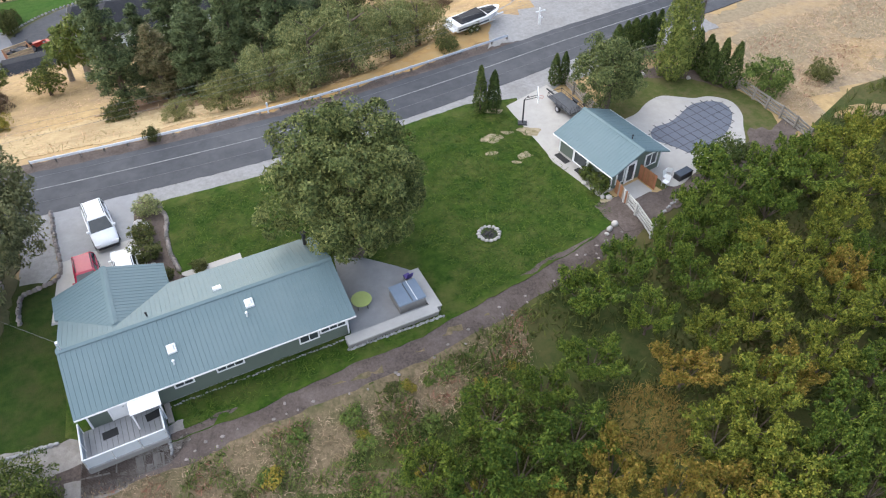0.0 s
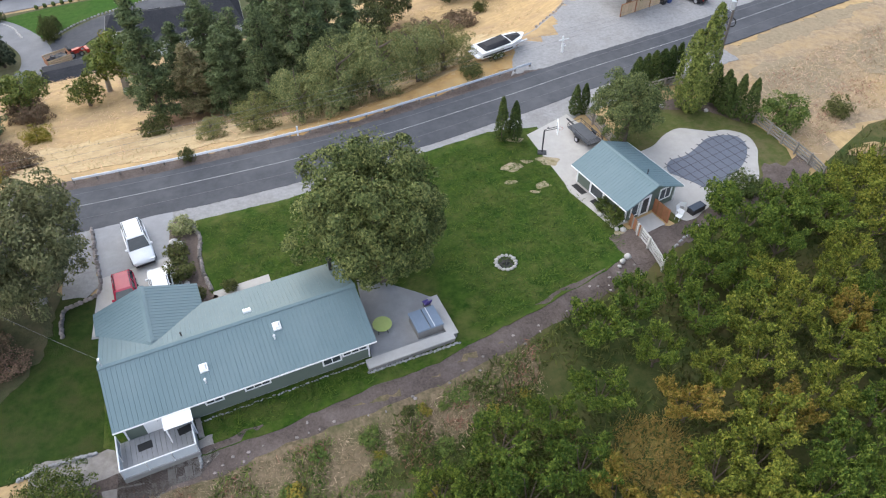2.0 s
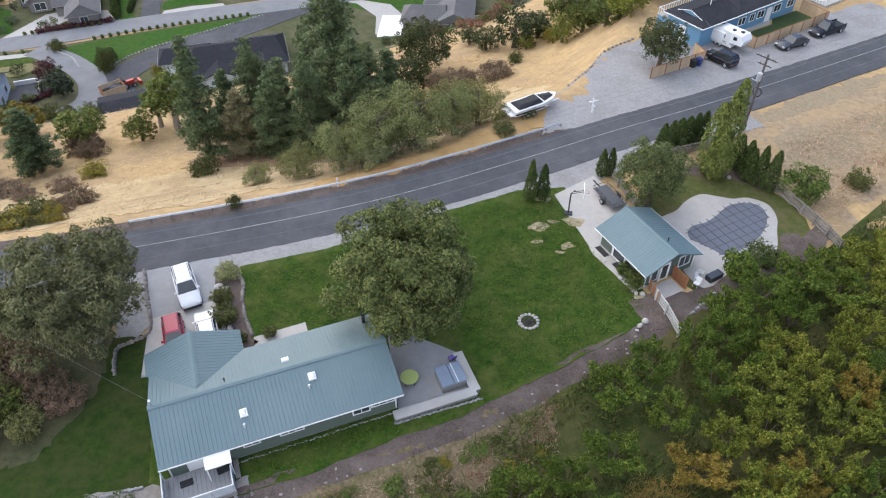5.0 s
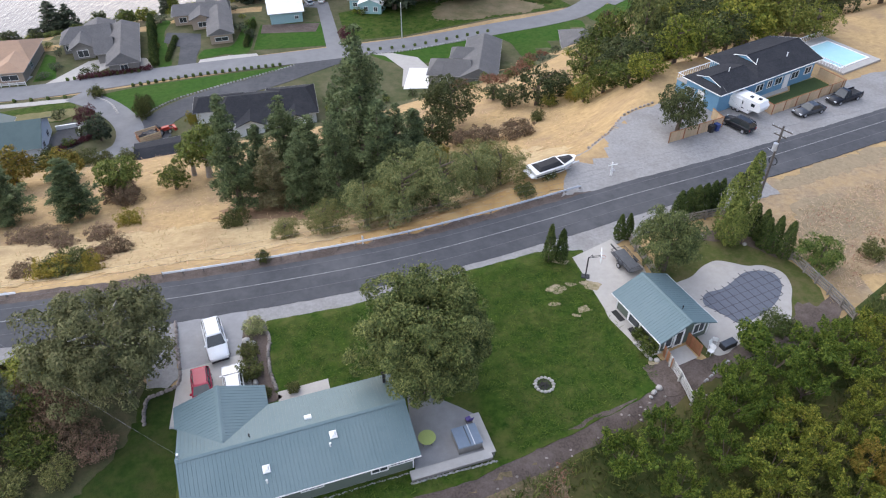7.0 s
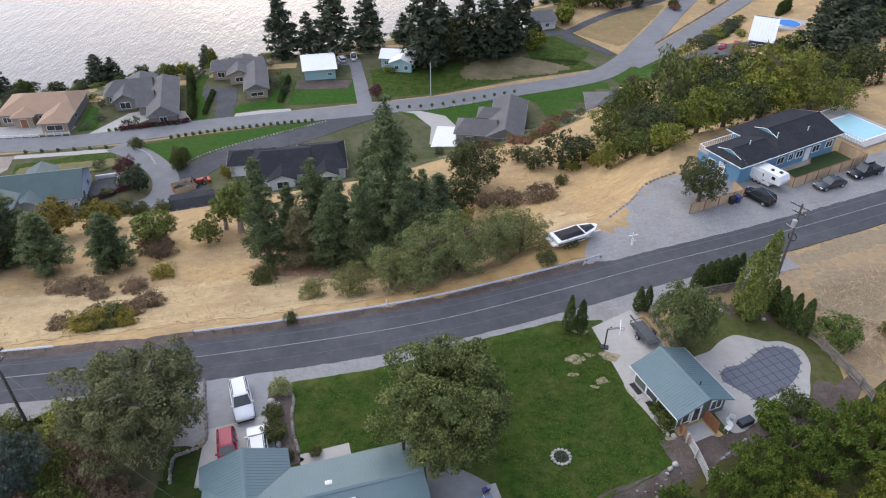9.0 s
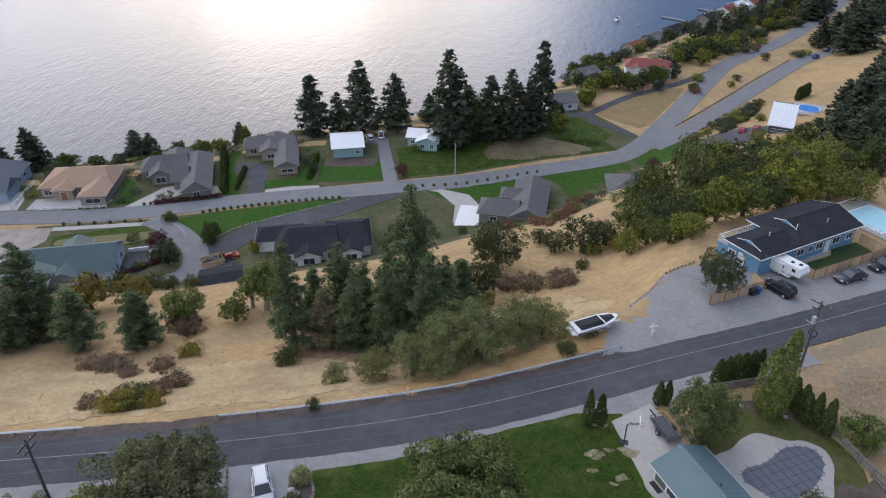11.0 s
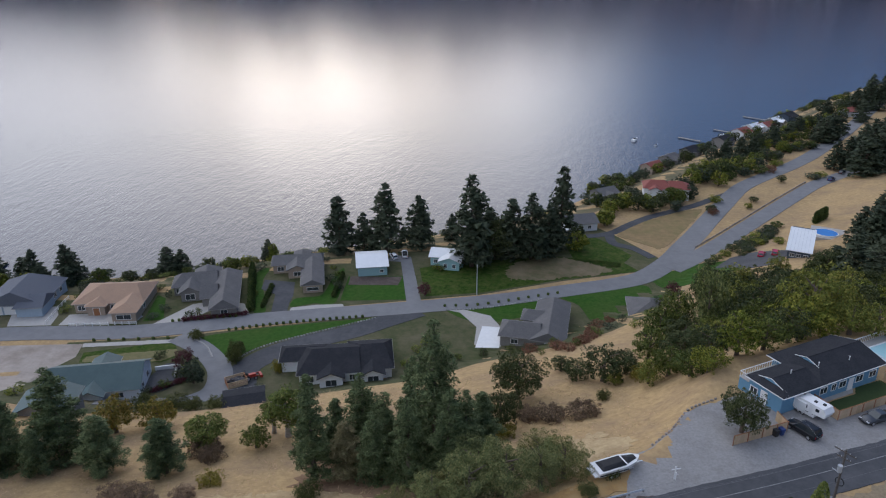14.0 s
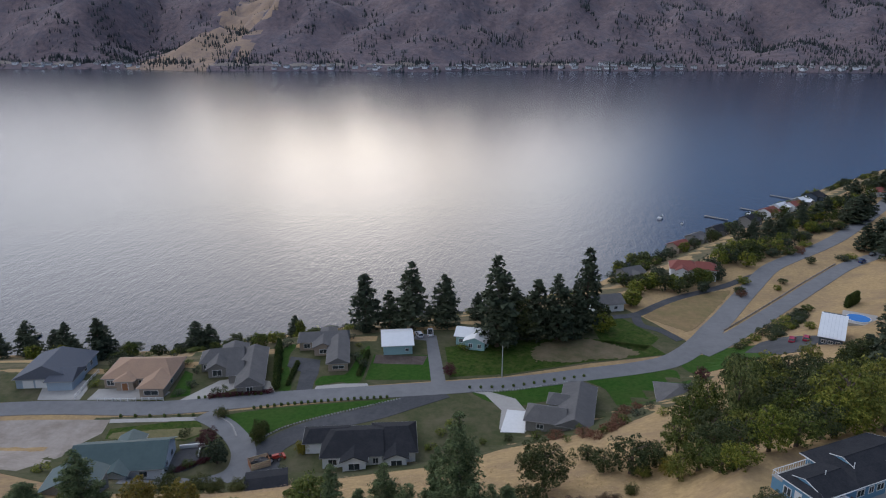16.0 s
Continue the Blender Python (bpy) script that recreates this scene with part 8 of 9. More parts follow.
for x, y, r in ((22.6, 35.9, 0.45), (23.2, 36.3, 0.5), (22.2, 35.5, 0.3), (22.9, 41.6, 0.42), (23.6, 39.6, 0.4), (24.1, 39.4, 0.45), (35.2, 56.0, 0.45), (39.3, 54.2, 0.4)):
    boulder(x, y, r * 0.65, PALE_CONCRETE, "pale white garden boulder", "garden boulders")
for x, y, r in ((-13.1, 46.2, 0.4), (-12.5, 45.6, 0.45), (-13.0, 47.6, 0.3), (-11.8, 41.0, 0.35)):
    boulder(x, y, r, STONE, "grey garden boulder in the planting bed", "garden boulders")


def stone_row(points, step, size, material, label, name="stone_border", rows=1, height=0.25):
    w = thing(name, pose(0, 0, 0), label, "stone border")
    meshes = [Geo().ball(0, 0, 0, size * 0.6, size * 0.45, height, 7, 4, 0.4, rk).mesh("stone", material) for i in range(4)]
    for j in range(rows):
        for x, y, a in along_line(points, step):
            part("stone", meshes[rk.randrange(4)], material, w, "", pose(x + rk.uniform(-0.05, 0.05), y + rk.uniform(-0.05, 0.05), ground_at(x, y) + height * (0.5 + 1.1 * j), 0, 0, a + rk.uniform(-15, 15)))
    return w


stone_row([(-20.0, 49.4), (-19.3, 46), (-18.6, 43), (-18.6, 41.6), (-19.6, 40.9), (-20.9, 40.2), (-20.6, 37.4)], 0.36, 0.38, WALL_STONE, "low border of brown field stones beside the driveway", rows=1)
stone_row([(-11.9, 48.2), (-11.0, 46.5), (-10.9, 44), (-10.4, 41.4), (-9.9, 40.0)], 0.4, 0.42, WALL_STONE, "curved brick edging of the planting bed")
stone_row([(1.0, 29.6), (4.4, 30.2), (7.9, 30.8)], 0.17, 0.2, GREY_ROCK, "strip of grey rocks below the patio wall", "rock_strip", 1, 0.16)
stone_row([(-21.5, 26.3), (-19.6, 26.9), (-17.0, 27.2)], 0.17, 0.26, GREY_ROCK, "bank of pale rocks beside the deck", "rock_strip", 2, 0.1)
stone_row([(-10.9, 27.4), (-10.6, 26.2), (-10.4, 25.0)], 0.14, 0.26, GREY_ROCK, "pale gravel and rocks below the steps", "rock_strip", 1, 0.12)
stone_row([(-10.6, 28.1), (-5, 29.3), (-1.5, 30.05), (1.2, 30.6)], 0.2, 0.24, GREY_ROCK, "grey stone edging under the back wall", "rock_strip", 1, 0.07)
stone_row([(30.5, 38.6), (29.0, 37.6), (27.5, 36.6)], 0.36, 0.3, GREY_ROCK, "line of rocks beside the track", "rock_strip", 1, 0.12)
for i in range(45):
    u = rk.random()
    x, y = -12 + 42 * u + rk.uniform(-0.5, 0.5), float(np.interp(-12 + 42 * u, LAWN_X, LAWN_Y)) - 1.2 + rk.uniform(-0.6, 0.8)
    tagged(part("track_stone", Geo().ball(0, 0, 0.03, 0.07 + 0.1 * rk.random(), 0.08 + 0.05 * rk.random(), 0.07, 6, 4, 0.4, rk), WALL_STONE, None, "", pose(x, y, ground_at(x, y) + 0.05)), "loose grey stone on the track", "stone", "loose stones")
box_ = thing("deck_box", pose(31.2, 40.3, 0.1, 0, 0, 20), "dark storage box on the pool deck", "storage box")
part("body", Geo().box(-0.75, -0.35, 0, 0.75, 0.35, 0.5), BIN_BLACK, box_)
part("lid", Geo().box(-0.79, -0.39, 0.5, 0.79, 0.39, 0.58, 0.05), CAR_GREY, box_)
for x, y, rz in ((29.6, 40.2, 30), (30.2, 40.9, 150), (29.2, 39.6, -60)):
    c = thing("patio_chair", pose(x, y, 0.1, 0, 0, rz), "white metal patio chair", "chair", "chairs by the pool")
    part("seat", Geo().box(-0.24, -0.24, 0.4, 0.24, 0.24, 0.44), WHITE, c)
    part("backrest", Geo().slab([(-0.24, 0.22, 0.5), (0.24, 0.22, 0.5), (0.24, 0.34, 0.95), (-0.24, 0.34, 0.95)], 0.04), WHITE, c)
    for sx in (-0.2, 0.2):
        for sy in (-0.2, 0.2):
            part("leg", Geo().tube([(sx, sy, 0), (sx, sy, 0.4)], 0.02, 5), WHITE, c)
for x, y, rz in ((22.35, 45.3, 18), (23.2, 42.9, 18)):
    tagged(part("door_mat", Geo().box(-0.3, -0.75, 0, 0.3, 0.75, 0.02), RUBBER, None, "", pose(x, y, 0.102, 0, 0, rz)), "dark doormat on the concrete walk", "door mat")

sg = thing("sign_post", pose(28.8, 68.8, 0.08, 0, 0, 10), "white post with a hanging arm at the yard's edge", "post")
part("post", Geo().box(-0.06, -0.06, -0.2, 0.06, 0.06, 1.9), WHITE, sg)
part("arm", Geo().box(-0.5, -0.045, 1.5, 0.7, 0.045, 1.6), WHITE, sg)
part("cap", Geo().box(-0.09, -0.09, 1.9, 0.09, 0.09, 1.98, 0.05), WHITE, sg)

# ---- the blue house by the gravel yard ----
bh = thing("house", pose(47.2, 81.2, 0, 0, 0, 25.0), "blue-sided house with a dark shingle roof", "house")
BE = 3.15
part("wall", Geo().box(1.1, 0.55, -3.0, 21.8, 6.4, BE), BLUE_WALL, bh, "bright blue lap siding")
part("wall", Geo().box(8.8, 6.4, -3.0, 21.8, 9.0, BE), BLUE_WALL, bh, "bright blue lap siding")


def gablet_roof(u0, u1, back, h, low):
    """A stretch of the blue house's roof: hipped at the near end as far as h, with a small gable above the hip."""
    r, p = back / 2, 0.3
    g, top, mid = u0 + h, low + p * back / 2, low + p * h
    part("roof", Geo().slab([(g - 0.02, 0, low), (u1, 0, low), (u1, r, top), (g - 0.02, r, top)], 0.14).slab([(u0, 0, low), (g, 0, low), (g, h, mid)], 0.14), DARK_SHINGLE, bh)
    part("roof", Geo().slab([(u1, back, low), (g - 0.02, back, low), (g - 0.02, r, top), (u1, r, top)], 0.14).slab([(g, back, low), (u0, back, low), (g, back - h, mid)], 0.14), DARK_SHINGLE, bh)
    part("hip", Geo().slab([(u0, back, low), (u0, 0, low), (g + 0.5, h + 0.5, mid + 0.15), (g + 0.5, back - h - 0.5, mid + 0.15)], 0.14), DARK_SHINGLE, bh)
    part("ridge_cap", Geo().tube([(g, r, top), (u1, r, top)], 0.07, 5), DARK_SHINGLE, bh)
    part("gable", Geo().prism([(g + 0.06, h), (g + 0.14, h), (g + 0.14, r), (g + 0.14, back - h), (g + 0.06, back - h), (g + 0.06, r)], mid - 0.1, [mid - 0.02, mid - 0.02, top - 0.13, mid - 0.02, mid - 0.02, top - 0.13]), BLUE_WALL, bh, "small blue gable above the hip")
    part("barge_board", Geo().tube([(g - 0.05, h, mid - 0.02), (g - 0.05, r, top - 0.03), (g - 0.05, back - h, mid - 0.02)], 0.055, 4), WHITE, bh, "white barge board")
    part("gutter", Geo().box(u0, -0.09, low - 0.14, u1, -0.01, low - 0.02), WHITE, bh, "white eaves gutter")
    part("gutter", Geo().box(u0 - 0.09, 0, low - 0.14, u0 - 0.01, back, low - 0.02), WHITE, bh, "white eaves gutter")


gablet_roof(0.55, 8.9, 6.9, 1.3, BE)
gablet_roof(8.1, 22.6, 9.7, 2.75, BE + 0.03)
part("barge_board", Geo().tube([(22.62, 0, BE - 0.04), (22.62, 4.85, BE + 1.44), (22.62, 9.7, BE - 0.04)], 0.07, 4), WHITE, bh, "white barge board")
for u, w in ((9.6, 1.4), (11.8, 0.9), (13.7, 1.4), (17.4, 1.5), (20.4, 1.4)):
    add_window(bh, u, 0.48, 1.7, 0, w, 1.0, 1)
add_door(bh, 15.6, 0.48, 0.1, 0, 0.95, 2.05, WHITE)
add_window(bh, 1.08, 5.4, 1.2, -90, 1.2, 1.1, 1)
add_door(bh, 1.08, 3.6, 0.0, -90, 0.95, 2.05, WHITE)
for u, v in ((5.4, 3.2), (11.0, 3.0), (17.0, 2.4)):
    vent_pipe(bh, u, v, BE + 0.25 + 0.3 * v, 0.4, 0.06)
bd = part("balcony", Geo().box(1.1, 6.4, -2.6, 8.8, 8.2, 2.0), BLUE_WALL, bh, "blue deck base with a white railing")
part("deck_floor", Geo().box(1.0, 6.42, 2.0, 8.78, 8.3, 2.1), CONCRETE, bd)
for i in range(16):
    part("baluster", Geo().box(1.1 + i * 0.5, 8.15, 2.1, 1.14 + i * 0.5, 8.2, 3.0), WHITE, bd)
part("handrail", Geo().box(1.0, 8.13, 3.0, 8.75, 8.23, 3.07).box(1.0, 6.9, 3.0, 1.1, 8.13, 3.07), WHITE, bd)
patch("yard_lawn", [(55.9, 81.3), (69.0, 86.9), (67.4, 90.9), (62.5, 88.9), (61.6, 87.2), (57.2, 85.4), (55.2, 84.0)], 0.09, surface("dark_turf", (0.028, 0.05, 0.014), (0.04, 0.066, 0.018), 1, 0.95, 0.4, space="World"), "small dark lawn inside the board fence", "lawn", step=2)
patch("yard_walk", [(54.9, 84.4), (57.0, 85.6), (61.4, 87.5), (62.2, 89.1), (67.2, 91.2), (66.9, 91.6), (54.6, 86.1)], 0.12, CONCRETE, "concrete walk along the blue house", "path", step=2)


def board_fence(points, label, h=1.6):
    f = thing("board_fence", pose(0, 0, 0), label, "fence", "board fences")
    for (ax, ay), (bx, by) in zip(points[:-1], points[1:]):
        k = max(1, round(math.hypot(bx - ax, by - ay) / 0.6))
        a = math.degrees(math.atan2(by - ay, bx - ax))
        w = math.hypot(bx - ax, by - ay) / k
        board = Geo().box(0.01, -0.02, 0, w - 0.01, 0.02, h).mesh("board", NEW_WOOD)
        for i in range(k):
            x, y = ax + (bx - ax) * i / k, ay + (by - ay) * i / k
            part("board", board, NEW_WOOD, f, "", pose(x, y, ground_at(x, y), 0, 0, a))
            if i % 4 == 0:
                part("post", Geo().box(-0.06, -0.09, 0, 0.06, -0.02, h + 0.1), CEDAR, f, "", pose(x, y, ground_at(x, y), 0, 0, a))
        part("cap", Geo().box(0, -0.06, h, math.hypot(bx - ax, by - ay), 0.06, h + 0.05), CEDAR, f, "", pose(ax, ay, ground_at(ax, ay), 0, 0, a))
    return f


board_fence([(54.1, 84.9), (55.5, 80.8), (69.5, 86.7), (67.9, 91.0)], "new pale board fence round the front yard")
board_fence([(38.6, 75.3), (47.2, 78.4), (46.8, 80.9)], "new pale board fence under the tree")
pd = thing("pool_terrace", pose(72.2, 91.2, 0, 0, 0, 24.8), "white pool terrace with a railing beside the blue house", "pool")
part("deck", Geo().box(0, 0, -1.5, 9.5, 10.5, 0.3), PALE_CONCRETE, pd)
part("water", Geo().box(1.4, 1.6, 0.3, 8.2, 8.6, 0.33), POOL_WATER, pd, "turquoise pool water")
part("coping", Geo().box(1.1, 1.3, 0.3, 8.5, 1.6, 0.36).box(1.1, 8.6, 0.3, 8.5, 8.9, 0.36).box(1.1, 1.6, 0.3, 1.4, 8.6, 0.36).box(8.2, 1.6, 0.3, 8.5, 8.6, 0.36), WHITE, pd)
for i in range(20):
    part("baluster", Geo().box(0.02 + i * 0.5, 10.4, 0.3, 0.08 + i * 0.5, 10.46, 1.3), WHITE, pd)
    part("baluster", Geo().box(0.02, 0.2 + i * 0.5, 0.3, 0.08, 0.26 + i * 0.5, 1.3), WHITE, pd)
part("handrail", Geo().box(0, 10.38, 1.3, 9.6, 10.48, 1.38).box(0, 0, 1.3, 0.1, 10.4, 1.38), WHITE, pd)

# ---- houses by the shore ----


def wing_house(name, x, y, rz, wings, wall, roof, label, windows=(), doors=(), trim=WHITE, eave=3.1, slope=0.45, base=None):
    """A house of several wings (u0, u1, v0, v1, ridge axis, hip at start, hip at end)."""
    z = ground_at(x, y) if base is None else base
    h = thing(name, pose(x, y, z, 0, 0, rz), label, "house", "houses by the shore")
    for u0, u1, v0, v1, axis, h0, h1 in wings:
        if h0 or h1:
            h0, h1 = max(h0, 0.06), max(h1, 0.06)
            part("wall", Geo().box(u0, v0, -3.0, u1, v1, eave), wall, h)
        else:
            part("wall", gable_walls(u0, u1, v0, v1, -3.0, eave, slope, axis), wall, h)
        span = (v1 - v0) if axis == "u" else (u1 - u0)
        add_roof(h, roof_planes(u0, u1, v0, v1, eave, slope, axis, 0.6, h0 * (span / 2 + 0.6), h1 * (span / 2 + 0.6)), roof, 0.16, fascia=EAVE)
    for u, v, rot, w, hh in windows:
        add_window(h, u, v, 1.5, rot, w, hh, 1, trim)
    for u, v, rot, w, hh, m in doors:
        add_door(h, u, v, 0.05, rot, w, hh, m)
    return h


wing_house("house", -83.5, 123.5, 9, [(0, 19, 0, 11.5, "u", 0, 0), (7.5, 12, -2.0, 5, "v", 0, 0), (7, 12, 6, 13.5, "v", 0, 0)], WHITE_WALL, TEAL_METAL, "white house with a teal metal roof and small gables", [(3, -0.02, 0, 1.6, 1.2), (15, -0.02, 0, 1.6, 1.2), (19.02, 3.5, 90, 1.4, 1.2), (19.02, 8, 90, 1.4, 1.2)], [(9.75, -2.02, 0, 1.0, 2.05, WHITE)], base=-27.4, slope=0.5)
wing_house("outbuilding", -79.5, 108.5, 9, [(0, 9.5, 0, 7, "v", 0, 0)], GREY_WALL, TEAL_METAL, "small outbuilding with a teal metal roof", [(4.7, -0.02, 0, 1.4, 1.0)], base=-21.0)
patch("teal_house_court", [(-64, 141), (-58.5, 139.5), (-58, 134), (-62, 129), (-66.5, 130), (-65.5, 137)], 0.1, ASPHALT, "dark paved court beside the white house", "courtyard", smooth=True)
cw = thing("low_wall", pose(-65.8, 138.2, -27.4, 0, 0, 12), "low white curved wall round a paved court", "garden wall")
part("wall", Geo().prism([(0, 0), (5.5, 0), (6.4, -1), (6.4, -1.3), (5.4, -0.35), (0, -0.35)], 0, 0.9), WHITE, cw)
part("wall", Geo().box(4.6, -4.4, 0, 4.9, -0.4, 0.7), WHITE, cw)
wing_house("house", -31.4, 131.4, 6, [(0, 13, 0, 12, "u", 0.5, 0), (11, 20.4, 1, 13, "u", 0.5, 0.3), (-4.4, 5, 6, 12.4, "u", 0.4, 0), (4.5, 9.5, -2, 4, "v", 0, 0), (14, 18.4, -1.4, 4, "v", 0, 0)], WHITE_WALL, DARK_SHINGLE, "pale grey house with a dark hipped roof and white gable trim", [(7, -2.02, 0, 2.4, 1.5), (2.2, -0.02, 0, 1.8, 1.3), (11.6, -0.02, 0, 1.2, 1.3), (16.2, -1.42, 0, 2.4, 1.5)], base=-27.4, slope=0.42)
wing_house("garden_shed", -43.6, 117.0, 14, [(0, 7.5, 0, 7.0, "u", 0, 0)], GREY_WALL, DARK_SHINGLE, "low garage with a dark shingle roof", [(4, -0.02, 0, 1.2, 0.9)], base=-26.2, eave=2.5, slope=0.25)
wing_house("house", 14.0, 147.3, -13, [(0, 9, 1.5, 9, "u", 0.5, 0), (7.6, 15.2, 1.0, 21.8, "v", 0, 0.4), (4.4, 9, 11, 16, "u", 0.5, 0)], GREY_WALL, GREY_SHINGLE, "grey house with a broad grey shingle roof", [(11.4, 0.98, 0, 1.2, 1.2), (3.4, 1.48, 0, 1.6, 1.1), (15.22, 7, 90, 1.4, 1.2), (15.22, 14, 90, 1.4, 1.2)], base=-27.3, slope=0.5)
patch("white_slab", [(8.2, 147.6), (14.0, 147.4), (15.2, 157.6), (10.5, 158.3)], 0.14, surface("white_roofing", (0.68, 0.68, 0.67), (0.76, 0.76, 0.75), 1, 0.7, 0.05, space="World"), "bright white slab beside the grey house", "slab")
wing_house("house", 48.2, 157.0, -9, [(0, 10, 0, 11, "v", 0.9, 0.9)], GREY_WALL, GREY_SHINGLE, "small grey house with a hipped shingle roof", [(3, -0.02, 0, 1.4, 1.2), (7, -0.02, 0, 1.4, 1.2)], base=-26.8)
wing_house("house", -121.0, 163.5, 6, [(0, 15, 2, 18, "v", 0, 0.5), (9, 15.5, 0, 8, "u", 0.3, 0)], surface("pale_blue_siding", (0.32, 0.4, 0.47), (0.36, 0.44, 0.52), 2, 0.8, 0.1), surface("slate_roof", (0.09, 0.1, 0.125), (0.12, 0.13, 0.155), 4, 0.85, 0.4), "pale blue house with a slate-grey roof", [(15.02, 10, 90, 1.6, 1.2), (15.02, 14, 90, 1.4, 1.2)], [(3.2, 1.98, 0, 2.6, 2.2, WHITE), (6.5, 1.98, 0, 2.6, 2.2, WHITE)])
wing_house("house", -98.2, 165.6, 4, [(0.6, 18.2, 1.2, 13.5, "u", 0.9, 0.5), (12.2, 18.3, -4.8, 9, "v", 0.9, 0.6), (4.5, 9, -0.6, 7, "v", 0.9, 0.6)], TAN_WALL, TAN_TILE, "wide tan house with hipped tile roofs", [(2.3, 1.18, 0, 1.8, 1.3), (10.6, 1.18, 0, 1.4, 1.4), (15.2, -4.82, 0, 3.6, 1.2), (18.32, 2, 90, 1.4, 1.2)], [(6.8, -0.62, 0, 1.6, 2.2, CEDAR)], slope=0.4)
wing_house("house", -75.5, 177.2, 12, [(0.6, 12, 0, 7.2, "u", 0.7, 0), (11.8, 18.4, -16.2, 7, "v", 0.2, 0.6), (3, 7.8, -4.6, 4, "v", 0, 0), (6, 12.4, 1.5, 11, "v", 0.6, 0.6), (9, 12.6, -9, -2, "u", 0, 0)], GREY_WALL, GREY_SHINGLE, "grey gabled house with a steep shingle roof", [(5.4, -4.62, 0, 2.4, 1.6), (15.1, -16.22, 0, 1.6, 1.6), (1.8, -0.02, 0, 1.2, 1.2), (18.42, -10, 90, 1.4, 1.2), (18.42, -3, 90, 1.4, 1.2)], [(8.8, -0.02, 0, 1.2, 2.1, CEDAR)], slope=0.6)
wing_house("house", -48.8, 192.6, 9, [(-1.6, 12.9, 0, 6.6, "u", 0.2, 0.2), (7.4, 12.9, -15.5, 2, "v", 0, 0.3), (3, 8.2, -4.4, 2, "v", 0, 0), (5, 9, 4, 9.5, "v", 0.6, 0.6)], TAN_WALL, GREY_SHINGLE, "stepped house with brown-grey gables", [(10.2, -15.52, 0, 3.2, 0.9), (5.6, -4.42, 0, 2.0, 1.2), (0.6, -0.02, 0, 1.8, 1.3), (12.92, -8, 90, 1.4, 1.1)], [(7.36, -9, -90, 2.4, 2.1, WHITE)], slope=0.45)
wing_house("shed", -24.6, 189.8, 8, [(0, 8.6, 0, 11.5, "u", 0, 0)], AQUA_WALL, WHITE_METAL, "aqua shed with a bright white metal roof", [(7, -0.02, 0, 1.0, 0.8)], slope=0.3, eave=3.2)
wing_house("cottage", -3.6, 196.4, -12, [(0, 10, 2, 9, "u", 0, 0), (3.5, 9.5, -1, 6, "v", 0, 0)], AQUA_WALL, WHITE_METAL, "small aqua cottage with a white metal roof", [(5.2, -1.02, 0, 1.0, 1.2), (7.9, -1.02, 0, 1.0, 1.2), (1.6, 1.98, 0, 1.2, 1.0)], slope=0.4)
wing_house("house", 44.0, 225.5, 15, [(0, 11, 0, 8.5, "u", 0, 0)], WHITE_WALL, GREY_SHINGLE, "low white house with a grey roof", [(2, -0.02, 0, 1.2, 1.0), (5, -0.02, 0, 1.2, 1.0), (8, -0.02, 0, 1.2, 1.0)])
wing_house("villa", 80.0, 262.6, -12, [(0, 10, 0, 9, "u", 0.6, 0.6), (9, 17, 1, 9, "u", 0.3, 0.7), (2, 6, -2, 5, "v", 0, 0)], WHITE_WALL, RED_TILE, "white villa with red tile roofs", [(4, -2.02, 0, 1.6, 1.6), (8, -0.02, 0, 1.4, 1.2), (13, 0.98, 0, 2.4, 1.4)], eave=5.0)
nv = thing("house", pose(97.6, 181.3, -18.4, 0, 0, -29), "navy house under a broad white metal roof", "house", "houses by the shore")
part("wall", Geo().prism([(0, 0.4), (5.8, 0.4), (5.8, 12.6), (0, 12.6)], -3.5, [2.7, 2.7, 5.6, 5.6]), NAVY_WALL, nv)
part("roof", Geo().slab([(-0.5, -0.4, 2.75), (6.3, -0.4, 2.75), (6.3, 10.6, 5.9), (-0.5, 10.6, 5.9)], 0.16), WHITE_METAL, nv)
part("roof", Geo().slab([(-0.5, 10.6, 5.9), (6.3, 10.6, 5.9), (6.3, 13.4, 5.2), (-0.5, 13.4, 5.2)], 0.16), WHITE_METAL, nv)
for i_ in range(7):
    part("rib", Geo().slab([(-0.3 + 0.9 * i_, -0.4, 2.8), (-0.24 + 0.9 * i_, -0.4, 2.8), (-0.24 + 0.9 * i_, 10.6, 5.95), (-0.3 + 0.9 * i_, 10.6, 5.95)], 0.06), GALVANISED, nv)
for u in (1.2, 2.9, 4.7):
    add_window(nv, u, 0.38, 1.2, 0, 1.1, 0.8, 1)
pl = thing("swimming_pool", pose(120.4, 203.5, -20.0, 0, 0, -30), "round blue above-ground pool on a pale deck", "pool")
part("deck", Geo().box(-4.5, -5, -2.5, 5, 6, 0.5), PALE_CONCRETE, pl)
part("rim", Geo().tube([(0, 0, 0.5), (0, 0, 0.8)], 3.5, 24), WHITE, pl)
part("water", Geo().tube([(0, 0, 0.8), (0, 0, 0.82)], 3.3, 24), BLUE_POOL, pl, "deep blue water")
patch("parking_court", [(82, 191), (86, 178), (93, 177), (99.5, 184.5), (103.5, 192.5), (96, 200), (90, 200)], 0.12, ASPHALT, "dark asphalt court below the lane", "parking court")
